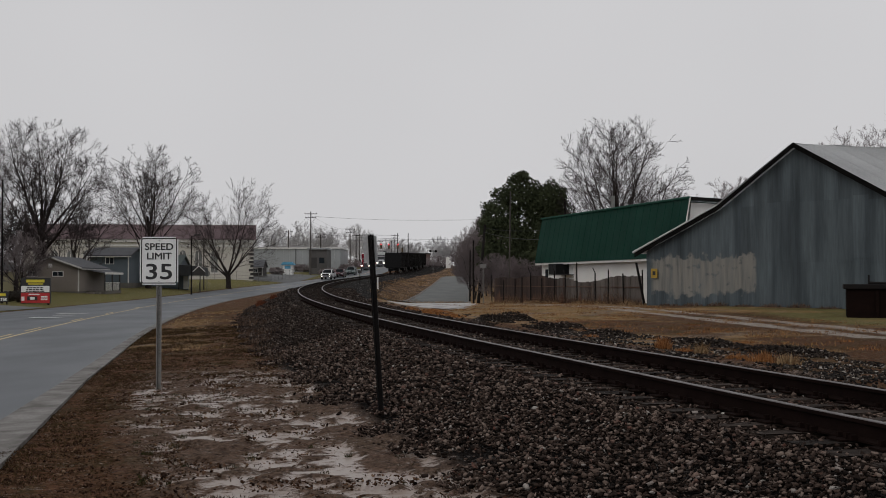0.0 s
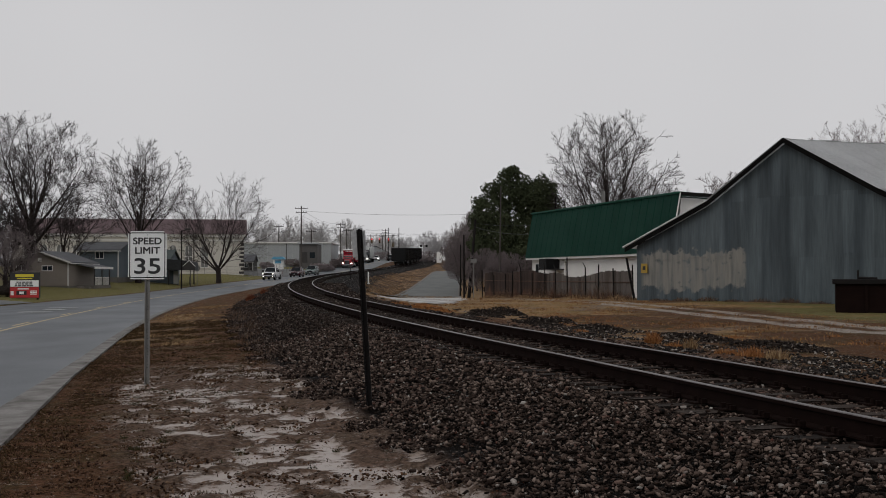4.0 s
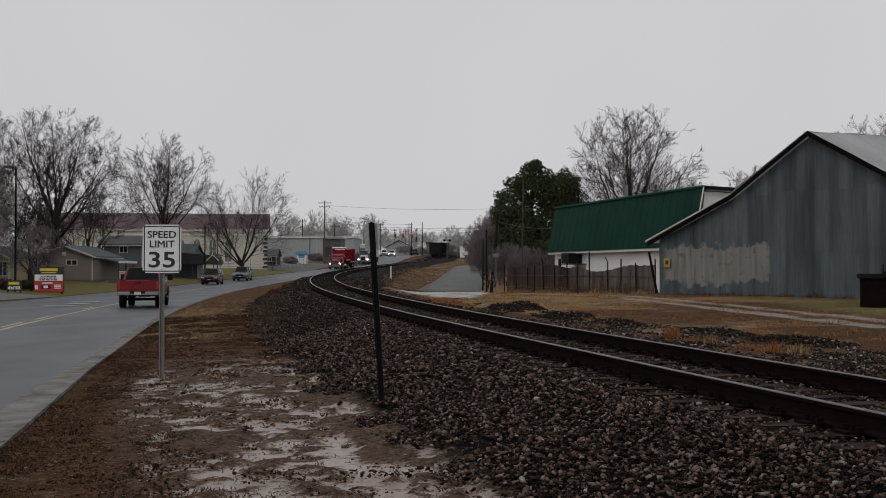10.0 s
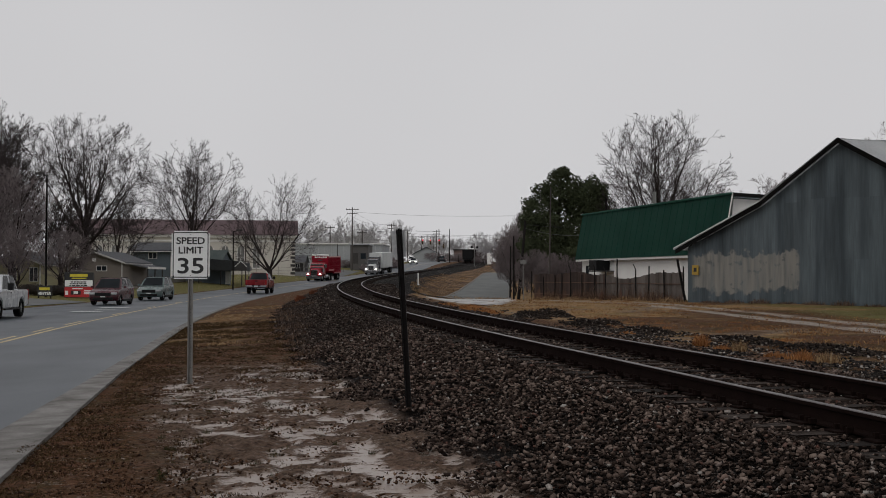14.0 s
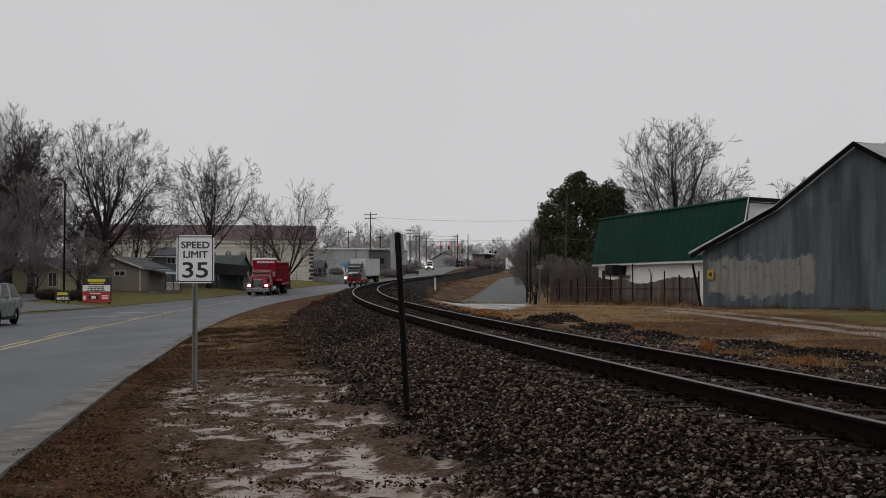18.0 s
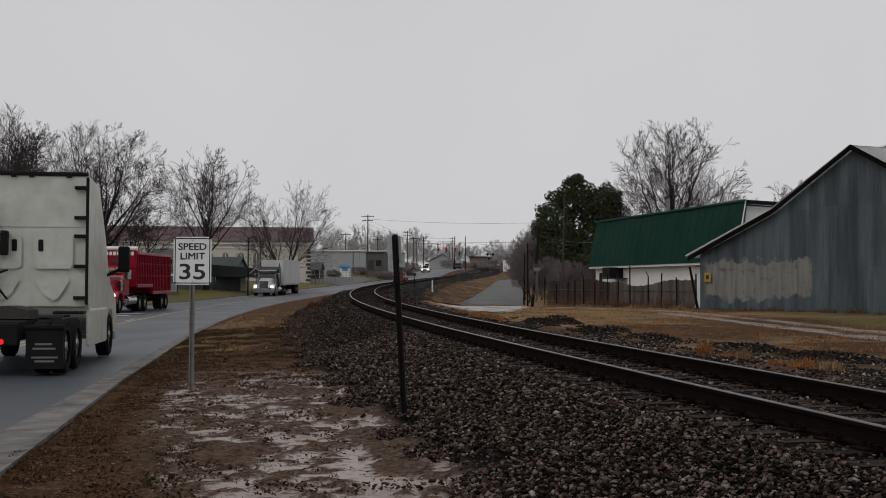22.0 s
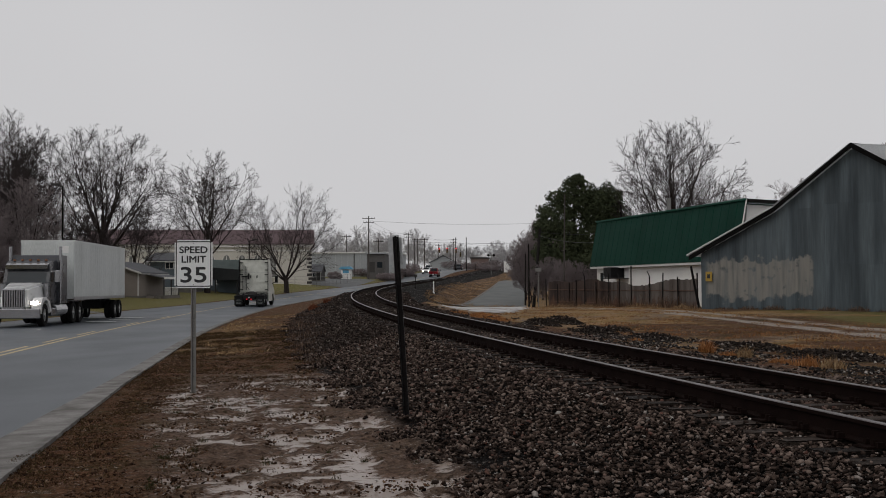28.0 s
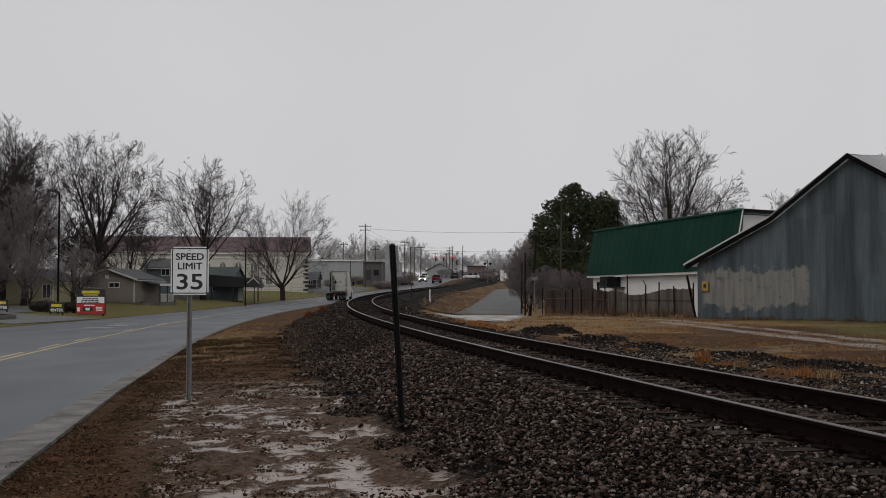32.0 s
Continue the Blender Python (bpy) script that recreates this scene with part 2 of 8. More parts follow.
def rod(bm, p0, p1, r0, r1=None, sides=8):
    """Adds a tapered round bar from p0 to p1."""
    p0, p1 = Vector(p0), Vector(p1)
    r1 = r0 if r1 is None else r1
    d = p1 - p0
    m = Matrix.Translation((p0 + p1) / 2) @ d.to_track_quat("Z", "Y").to_matrix().to_4x4()
    bmesh.ops.create_cone(bm, cap_ends=True, segments=sides, radius1=r0, radius2=r1, depth=d.length, matrix=m)
    return bm


def rodded(*a, **k):
    return rod(bmesh.new(), *a, **k)


def prism(bm, outline, y0, y1, axis="y"):
    """Adds a solid from an outline in x and z, drawn out along y (or outline in y and z along x)."""
    put = (lambda a, b, c: (a, c, b)) if axis == "y" else (lambda a, b, c: (c, a, b))
    a = [bm.verts.new(put(u, v, y0)) for u, v in outline]
    b = [bm.verts.new(put(u, v, y1)) for u, v in outline]
    n = len(outline)
    bm.faces.new(a)
    bm.faces.new(b[::-1])
    for i in range(n):
        bm.faces.new((a[i], b[i], b[(i + 1) % n], a[(i + 1) % n]))
    bmesh.ops.recalc_face_normals(bm, faces=bm.faces)
    return bm


def prismed(*a, **k):
    return prism(bmesh.new(), *a, **k)


# ---- plan: railway, road, lane and the lie of the land ----
def spline(k, v, y):
    """A smooth curve through the knots (k, v), at y."""
    k, v, y = np.array(k, float), np.array(v, float), np.asarray(y, float)
    n, h = len(k), np.diff(k)
    a, b = np.eye(n), np.zeros(n)
    for i in range(1, n - 1):
        a[i, i - 1], a[i, i], a[i, i + 1] = h[i - 1], 2 * (h[i - 1] + h[i]), h[i]
        b[i] = 6 * ((v[i + 1] - v[i]) / h[i] - (v[i] - v[i - 1]) / h[i - 1])
    m = np.linalg.solve(a, b)
    i = np.clip(np.searchsorted(k, y) - 1, 0, n - 2)
    p, q = (k[i + 1] - y) / h[i], (y - k[i]) / h[i]
    inside = p * v[i] + q * v[i + 1] + ((p ** 3 - p) * m[i] + (q ** 3 - q) * m[i + 1]) * h[i] ** 2 / 6
    slope = (v[-1] - v[-2]) / h[-1]
    return np.where(y > k[-1], v[-1] + slope * (y - k[-1]), inside)


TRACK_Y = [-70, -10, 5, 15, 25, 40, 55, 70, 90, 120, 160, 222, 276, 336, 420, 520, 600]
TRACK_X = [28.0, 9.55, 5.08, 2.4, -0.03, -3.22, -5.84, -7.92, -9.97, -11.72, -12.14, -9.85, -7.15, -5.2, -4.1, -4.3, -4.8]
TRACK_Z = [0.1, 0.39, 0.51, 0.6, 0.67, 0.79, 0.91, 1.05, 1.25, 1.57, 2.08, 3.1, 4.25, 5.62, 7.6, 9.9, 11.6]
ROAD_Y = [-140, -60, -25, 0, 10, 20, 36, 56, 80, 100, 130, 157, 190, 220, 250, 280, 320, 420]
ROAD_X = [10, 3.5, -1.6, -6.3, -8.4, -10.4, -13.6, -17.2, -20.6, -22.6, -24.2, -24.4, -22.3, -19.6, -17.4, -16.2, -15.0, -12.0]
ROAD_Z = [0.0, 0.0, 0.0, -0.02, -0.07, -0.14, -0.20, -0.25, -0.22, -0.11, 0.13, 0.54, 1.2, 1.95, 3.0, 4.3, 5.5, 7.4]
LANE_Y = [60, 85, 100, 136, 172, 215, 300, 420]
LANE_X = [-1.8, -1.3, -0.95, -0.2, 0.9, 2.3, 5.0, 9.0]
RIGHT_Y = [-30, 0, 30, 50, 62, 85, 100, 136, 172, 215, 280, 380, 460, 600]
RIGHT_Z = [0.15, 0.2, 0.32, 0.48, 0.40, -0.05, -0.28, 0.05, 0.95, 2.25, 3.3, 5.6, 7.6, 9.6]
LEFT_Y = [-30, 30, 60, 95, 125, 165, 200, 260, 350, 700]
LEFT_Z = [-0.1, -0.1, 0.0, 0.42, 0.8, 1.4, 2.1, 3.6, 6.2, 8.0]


def gutter_edge(y):
    """Outer edge of the gutter: grass grows over it further on."""
    return np.interp(y, [8, 12, 20, 40, 60], [4.48, 4.39, 4.17, 4.10, 4.08])


def road_left(y):
    """Half width of the road on its left: it widens near the parking lot for a turning lane."""
    return np.interp(y, [42, 60, 80, 105], [8.6, 8.2, 6.6, 5.0])


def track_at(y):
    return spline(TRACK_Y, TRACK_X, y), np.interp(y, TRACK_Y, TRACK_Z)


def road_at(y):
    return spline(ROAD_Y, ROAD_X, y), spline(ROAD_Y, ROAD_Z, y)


def heading(ky, kx, y):
    """Unit vector across a line, to its right, at y."""
    s = (spline(ky, kx, y + 0.2) - spline(ky, kx, y - 0.2)) / 0.4
    n = np.sqrt(1 + s * s)
    return 1 / n, -s / n


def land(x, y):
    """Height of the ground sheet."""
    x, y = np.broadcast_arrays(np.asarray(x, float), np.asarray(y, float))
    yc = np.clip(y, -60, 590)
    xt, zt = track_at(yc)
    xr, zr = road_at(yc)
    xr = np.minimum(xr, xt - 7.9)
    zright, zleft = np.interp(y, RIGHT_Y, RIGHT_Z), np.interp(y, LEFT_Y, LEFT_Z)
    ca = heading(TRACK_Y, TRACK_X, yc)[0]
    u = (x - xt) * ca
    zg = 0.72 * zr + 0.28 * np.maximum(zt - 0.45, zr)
    shelf = np.interp(yc, [50, 80, 140, 200], [1.75, 3.4, 3.6, 2.8])
    bank = np.interp(yc, [60, 100, 150, 230], [4.6, 7.6, 8.4, 8.0])
    out = np.where(x > xt, zright, zg)
    # the ballast bed, its shoulders, and the slopes on both sides
    top = zt - 0.235
    tl = np.clip((-u - 1.75) / 1.95, 0, 1)
    tr = np.clip((u - shelf) / (bank - shelf), 0, 1)
    z = np.where(u < 0, top + (zg - top) * tl ** 0.9, top + (zright - top) * tr)
    # verge between ballast and road, the road itself, and the land on its far side
    edge = xr + gutter_edge(yc) - 0.03
    toe = xt - 3.7 / ca
    v = np.clip((x - edge) / np.maximum(toe - edge, 0.2), 0, 1)
    verge = (zr - 0.02) + (zg - zr + 0.02) * v
    z = np.where(x < toe, verge, z)
    wide = road_left(yc)
    left = np.clip((xr - wide - x) / 9.0, 0, 1)
    z = np.where(x < edge, zr - 0.03, z)
    z = np.where(x < xr - wide, (zr - 0.03) + (zleft - zr + 0.03) * left ** 0.8, z)
    return z


def ground_z(x, y):
    return float(land(x, y))


def ground_materials():
    """One ground surface: mud with puddles, dead grass, crushed stone, weedy bank and lawn, told apart by masks."""
    m = bpy.data.materials.new("earth")
    m.use_nodes = True
    n, l = m.node_tree.nodes, m.node_tree.links
    b = n["Principled BSDF"]
    tc = n.new("ShaderNodeTexCoord")

    def noise_node(scale, detail=5.0, stretch=(1, 1, 1), rough=0.6, turn=0.0):
        mp, t = n.new("ShaderNodeMapping"), n.new("ShaderNodeTexNoise")
        mp.inputs["Scale"].default_value = stretch
        mp.inputs["Rotation"].default_value = (0, 0, turn)
        t.inputs["Scale"].default_value, t.inputs["Detail"].default_value, t.inputs["Roughness"].default_value = scale, detail, rough
        l.new(tc.outputs["Object"], mp.inputs["Vector"])
        l.new(mp.outputs[0], t.inputs["Vector"])
        return t.outputs["Fac"]

    def ramp(value, lo, hi, to0=0.0, to1=1.0):
        r = n.new("ShaderNodeMapRange")
        r.inputs["From Min"].default_value, r.inputs["From Max"].default_value = lo, hi
        r.inputs["To Min"].default_value, r.inputs["To Max"].default_value = to0, to1
        l.new(value, r.inputs["Value"])
        return r.outputs["Result"]

    def math2(op, a, c):
        r = n.new("ShaderNodeMath")
        r.operation = op
        for i, v in enumerate((a, c)):
            if isinstance(v, float):
                r.inputs[i].default_value = v
            else:
                l.new(v, r.inputs[i])
        return r.outputs[0]

    def blend(f, a, c):
        r = n.new("ShaderNodeMix")
        r.data_type = "RGBA"
        l.new(f, r.inputs["Factor"])
        for key, v in (("A", a), ("B", c)):
            if isinstance(v, tuple):
                r.inputs[key].default_value = (*v, 1)
            else:
                l.new(v, r.inputs[key])
        return r.outputs["Result"]

    def mask(name, width=0.25):
        a = n.new("ShaderNodeAttribute")
        a.attribute_name = name
        return ramp(math2("ADD", a.outputs["Fac"], math2("MULTIPLY", math2("SUBTRACT", edge_noise, 0.5), 0.9)), 0.5 - width / 2, 0.5 + width / 2)

    edge_noise = noise_node(1.3, 8.0, rough=0.75)
    fine = noise_node(28, 5.0, rough=0.7)
    mid = noise_node(4.0, 6.0)
    big = noise_node(0.6, 4.0)
    # mud and dead grass of the verge
    clod = noise_node(13, 6.0, rough=0.8)
    soil = blend(ramp(clod, 0.38, 0.62), (0.026, 0.0115, 0.0062), (0.18, 0.088, 0.050))
    grass = blend(ramp(fine, 0.38, 0.62), (0.026, 0.014, 0.0065), (0.125, 0.070, 0.034))
    verge = blend(ramp(noise_node(2.3, 7.0, rough=0.75), 0.42, 0.60), soil, grass)
    verge = blend(ramp(noise_node(0.8, 5.0, rough=0.7), 0.50, 0.68), verge, blend(ramp(fine, 0.4, 0.6), (0.026, 0.021, 0.008), (0.085, 0.064, 0.026)))
    wet_mud = blend(ramp(clod, 0.36, 0.64), (0.024, 0.0145, 0.0102), (0.21, 0.146, 0.112))
    # dark gravel bed, blackened further to paint the shade between the loose stones
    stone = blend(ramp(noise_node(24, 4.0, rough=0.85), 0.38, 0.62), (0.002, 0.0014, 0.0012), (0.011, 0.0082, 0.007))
    straw = blend(ramp(noise_node(6, 7.0, (1, 1, 1), 0.8), 0.38, 0.62), (0.085, 0.046, 0.024), (0.42, 0.265, 0.125))
    straw = blend(ramp(noise_node(0.7, 5.0, (1, 1, 1), 0.7), 0.48, 0.60), straw, blend(ramp(clod, 0.36, 0.64), (0.080, 0.056, 0.021), (0.28, 0.190, 0.076)))
    straw = blend(ramp(noise_node(0.45, 6.0, (1, 1, 1), 0.7), 0.50, 0.60), straw, blend(ramp(fine, 0.38, 0.62), (0.060, 0.044, 0.033), (0.27, 0.205, 0.155)))
    bankc = blend(ramp(noise_node(2.1, 7.0, (0.22, 1.0, 1), 0.7, -0.55), 0.42, 0.60), (0.034, 0.018, 0.010), (0.36, 0.225, 0.115))
    bankc = blend(ramp(noise_node(0.5, 6.0, (1, 1, 1), 0.75), 0.45, 0.56), bankc, (0.042, 0.024, 0.016))
    lawn = blend(ramp(clod, 0.35, 0.65), (0.072, 0.078, 0.029), (0.205, 0.170, 0.071))
    dirt = blend(ramp(clod, 0.34, 0.66), (0.13, 0.106, 0.085), (0.46, 0.41, 0.365))
    col = verge
    col = blend(mask("lawn"), col, lawn)
    col = blend(mask("straw"), col, straw)
    col = blend(mask("bank"), col, bankc)
    col = blend(mask("dirt"), col, dirt)
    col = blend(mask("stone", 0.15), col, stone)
    # puddles: thin sheets of water in the ruts
    a = n.new("ShaderNodeAttribute")
    a.attribute_name = "mud"
    muddy = ramp(a.outputs["Fac"], 0.1, 0.7)
    w = n.new("ShaderNodeAttribute")
    w.attribute_name = "water"
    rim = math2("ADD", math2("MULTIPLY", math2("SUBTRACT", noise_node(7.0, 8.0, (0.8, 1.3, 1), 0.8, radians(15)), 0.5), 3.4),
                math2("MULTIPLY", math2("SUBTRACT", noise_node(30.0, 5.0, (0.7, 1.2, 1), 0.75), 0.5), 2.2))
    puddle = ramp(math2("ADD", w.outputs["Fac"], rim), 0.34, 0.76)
    damp = ramp(math2("ADD", w.outputs["Fac"], rim), 0.0, 0.5)
    col = blend(math2("MULTIPLY", muddy, 0.8), col, wet_mud)
    # muddy water colour, lifted so part of the sky sheen is painted in
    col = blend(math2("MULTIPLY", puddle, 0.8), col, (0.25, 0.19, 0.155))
    l.new(col, b.inputs["Base Color"])
    l.new(math2("ADD", math2("MULTIPLY", puddle, 0.3), math2("ADD", 0.04, math2("MULTIPLY", math2("MULTIPLY", damp, muddy), 0.14))), b.inputs["Specular IOR Level"])
    film = math2("SUBTRACT", 0.9, math2("MULTIPLY", damp, 0.3))
    r = n.new("ShaderNodeMix")
    l.new(puddle, r.inputs["Factor"])
    l.new(film, r.inputs["A"])
    r.inputs["B"].default_value = 0.3
    l.new(r.outputs["Result"], b.inputs["Roughness"])
    bp = n.new("ShaderNodeBump")
    bp.inputs["Distance"].default_value = 0.06
    l.new(math2("MULTIPLY", math2("SUBTRACT", 1.0, puddle), 0.8), bp.inputs["Strength"])
    l.new(math2("ADD", math2("MULTIPLY", clod, 1.4), math2("ADD", math2("MULTIPLY", fine, 0.7), mid)), bp.inputs["Height"])
    l.new(bp.outputs[0], b.inputs["Normal"])
    return m


def asphalt(name, base, wet):
    m = material(name, base, 0.5 if wet else 0.8, tuple(c * 0.75 for c in base), 0.5, 120, 0.7, 0.1, stretch=(1, 0.35, 1))
    return m


M["earth"] = ground_materials()
M["asphalt"] = asphalt("asphalt", (0.050, 0.061, 0.074), True)
M["old_asphalt"] = asphalt("old_asphalt", (0.105, 0.108, 0.108), False)
M["lane_asphalt"] = asphalt("lane_asphalt", (0.098, 0.104, 0.100), False)
M["yellow_line"] = material("yellow_line", (0.62, 0.48, 0.24), 0.7, (0.34, 0.28, 0.18), 3, 40, 0.6)
M["white_line"] = material("white_line", (0.55, 0.55, 0.53), 0.7, (0.35, 0.35, 0.34), 3, 40)


def build_ground():
    xs = np.concatenate([np.array([-1500, -700, -400, -250, -180, -130, -100, -80, -65, -55, -48]), np.arange(-43, -16, 0.7),
                         np.arange(-16, -8.5, 0.25), np.arange(-8.5, 2.6, 0.085), np.arange(2.6, 9, 0.25), np.arange(9, 24, 0.6), np.array([26, 29, 33, 38, 45, 55, 70, 90, 130, 200, 350, 700, 1500])])
    ys = np.concatenate([np.array([-400, -140, -100, -60, -45, -30, -22, -15, -10, -6, -3, 0, 1.5]), np.arange(3, 5.5, 0.22), np.arange(5.5, 18, 0.085), np.arange(18, 32, 0.22), np.arange(32, 110, 0.8),
                         np.arange(110, 240, 2.0), np.arange(240, 600, 5), np.array([610, 650, 750, 1000, 1500, 2400])])
    X, Y = np.meshgrid(xs, ys)
    Z = land(X, Y)
    xt, zt = track_at(np.clip(Y, -60, 590))
    xr, _ = road_at(np.clip(Y, -60, 590))
    ca = heading(TRACK_Y, TRACK_X, np.clip(Y, -60, 590))[0]
    u = (X - xt) * ca
    near = np.clip((45 - Y) / 30, 0, 1) * (X > xr + 4.6) * (Y > 1)
    # rut-torn wet ground between the road and the stone; water lies level in its hollows
    edge, toe = xr + 4.4, xt - 3.75
    across = (X - edge) / np.maximum(toe - edge, 0.3)

    def soft(v, lo, hi):
        return np.clip((v - lo) / (hi - lo), 0, 1)

    left_of = np.interp(Y, [6, 10, 14, 20], [0.42, 0.36, 0.26, 0.14])
    mud = soft(across, left_of - 0.1, left_of + 0.16) * (1 - soft(across, 0.98, 1.08)) * (1 - soft(Y, 17.5, 25)) * soft(Y, 1, 3)
    rough = field(X, Y, 0.9, 5, 5, 0.6)
    hollow = 0.5 * field(u * 1.5, Y * 0.5, 1.0, 8, 3, 0.5) + 0.7 * field(u, Y * 0.7, 3.4, 9, 4, 0.7) + 0.45 * field(u, Y * 0.9, 7.5, 10, 3, 0.6)
    for at, wide in ((-4.25, 0.11), (-5.05, 0.13)):
        hollow -= 0.55 * np.exp(-((u - at + 0.06 * np.sin(Y * 0.9)) / wide) ** 2) * (1 - soft(Y, 11, 14)) * (0.6 + 0.5 * np.sin(Y * 1.7 + at))
    level = -0.15 + 0.12 * soft(across, 0.55, 0.75) - 0.42 * (1 - soft(across, 0.45, 0.7)) * (1 - soft(Y, 10.5, 13))
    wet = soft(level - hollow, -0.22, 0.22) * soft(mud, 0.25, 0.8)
    bed = np.maximum(hollow, level) * 0.045 * soft(mud, 0, 0.5) + rough * 0.03 * (1 - 0.85 * soft(wet, 0.35, 0.6))
    bed += 0.012 * field(X, Y, 5.0, 12, 3, 0.6) * (1 - soft(wet, 0.35, 0.6))
    Z = Z + bed * near * (np.abs(u) > 1.9)
    ny, nx = X.shape
    verts = np.stack([X, Y, Z], -1).reshape(-1, 3)
    i = np.arange(ny * nx).reshape(ny, nx)
    faces = np.stack([i[:-1, :-1], i[:-1, 1:], i[1:, 1:], i[1:, :-1]], -1).reshape(-1, 4)
    me = mesh_of("ground", verts, faces, [M["earth"]], smooth=True)

    def put(name, a):
        at = me.attributes.new(name, "FLOAT", "POINT")
        at.data.foreach_set("value", a.reshape(-1).astype(np.float32))

    stone_left = np.interp(Y, [0, 60, 110, 200], [3.65, 3.6, 3.2, 2.8])
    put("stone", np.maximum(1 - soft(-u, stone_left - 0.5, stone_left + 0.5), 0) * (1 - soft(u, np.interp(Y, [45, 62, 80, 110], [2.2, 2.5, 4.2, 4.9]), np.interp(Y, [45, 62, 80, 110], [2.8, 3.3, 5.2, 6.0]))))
    put("mud", mud)
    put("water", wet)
    put("lawn", soft(xr - road_left(Y) - X, 0.0, 0.6) * soft(Y, 30, 40) + (soft(X, 9, 12) * 0.62 * soft(Y, 24, 34) * (1 - soft(Y, 60, 75))))
    right = soft(u, np.interp(Y, [50, 75], [2.3, 3.2]), np.interp(Y, [50, 75], [3.6, 4.4]))
    put("straw", np.clip(right * (np.interp(Y, [28, 36, 44], [0.36, 0.48, 0.9]) * np.interp(X, [4, 9], [1, 0.6]) + 0.35 * field(X, Y, 0.35, 21, 4, 0.6)), 0, 1) * (1 - soft(X, 14, 20)) + 0.5 * soft(-u, 3.8, 5) * (1 - soft(-u, 7, 9)) * soft(Y, 25, 32) * (1 - soft(Y, 48, 60)))
    put("bank", right * soft(Y, 62, 75) * (1 - soft(u, 9, 12)))
    road_dirt = np.interp(Y, [10, 27, 48, 60, 75], [22, 10.5, 7.6, 4.5, -0.5])
    off = np.abs(X - road_dirt) * np.interp(Y, [20, 45, 62, 75], [0.75, 0.8, 0.9, 0.4])
    put("dirt", np.maximum.reduce([np.clip(1.12 - np.abs(off - 0.58) / 0.55, 0, 1), 0.9 * soft(Y, 58, 66) * (off < 1), 0.46 * soft(Y, 48, 58) * soft(X, -3, -1) * (1 - soft(X, 6, 9))]) * (0.84 + 0.22 * field(X, Y, 0.7, 33, 3)) * soft(Y, 8, 14) * (1 - soft(Y, 76, 84)))
    ob = new("ground", me)
    return tagged(ob, "muddy verge, crushed stone, straw bank and dull winter lawn", "ground", kind="structure")


def strip(name, ky, kx, kz, offsets, lift, y0, y1, step, mat, label, category):
    """A paved strip along a plan line: offsets across it and the lift of each above the line."""
    ys = np.arange(y0, y1, step)
    cx, cz = spline(ky, kx, ys), (spline(ky, kz, ys) if kz is not None else None)
    ax, ay = heading(ky, kx, ys)
    rows = []
    for o, h in zip(offsets, lift):
        o = -road_left(ys) + 0.02 if o == "left" else o(ys) if callable(o) else o
        px, py = cx + ax * o, ys + ay * o
        z = cz if cz is not None else land(px, py)
        rows.append(np.stack([px, py, z + h], -1))
    v = np.stack(rows, 1)
    k = len(offsets)
    i = np.arange(len(ys) * k).reshape(len(ys), k)
    faces = np.stack([i[:-1, :-1], i[:-1, 1:], i[1:, 1:], i[1:, :-1]], -1).reshape(-1, 4)
    ob = new(name, mesh_of(name, v.reshape(-1, 3), faces, [mat]))
    return tagged(ob, label, category, kind="structure")


ground = build_ground()
road = strip("road", ROAD_Y, ROAD_X, ROAD_Z, ["left", -4.2, -2, 0, 2, 3.78], [-0.01, 0.02, 0.03, 0.05, 0.03, 0.0], -130, 430, 1.0,
             M["asphalt"], "damp grey asphalt two-lane road", "road")
gutter = strip("gutter", ROAD_Y, ROAD_X, ROAD_Z, [3.77, lambda y: gutter_edge(y) - 0.07, lambda y: gutter_edge(y) - 0.01, gutter_edge], [0.0, 0.010, 0.022, -0.15], -60, 200, 0.6,
               M["gutter"], "grey concrete gutter along the road", "gutter")
tagged(strip("road_line", ROAD_Y, ROAD_X, ROAD_Z, [0.0, 0.11], [0.056, 0.056], -130, 420, 1.0, M["yellow_line"],
             "worn yellow centre line on the asphalt", "road line"), group="road lines")
for y0 in (-30, -18, -6, 6, 18, 24, 30, 36, 42, 54, 66, 78):
    tagged(strip("road_line", ROAD_Y, ROAD_X, ROAD_Z, [-0.32, -0.21], [0.054, 0.054], y0, y0 + 3.6, 0.6, M["yellow_line"],
                 "worn yellow dash beside the centre line", "road line"), group="road lines")
lane = strip("side_lane", LANE_Y, LANE_X, None, [-2.6, -2.4, 0, 3.0, 3.2], [-0.06, 0.03, 0.045, 0.03, -0.06], 74, 232, 1.0,
             M["lane_asphalt"], "grey patched side lane beside the railway bank", "lane")
for o in (-2.75, 3.05):
    strip("lane_kerb", LANE_Y, LANE_X, None, [o, o + 0.02, o + 0.26, o + 0.28], [-0.08, 0.05, 0.05, -0.08], 78, 225, 1.0,
          M["concrete"], "pale concrete kerb along the side lane", "kerb")


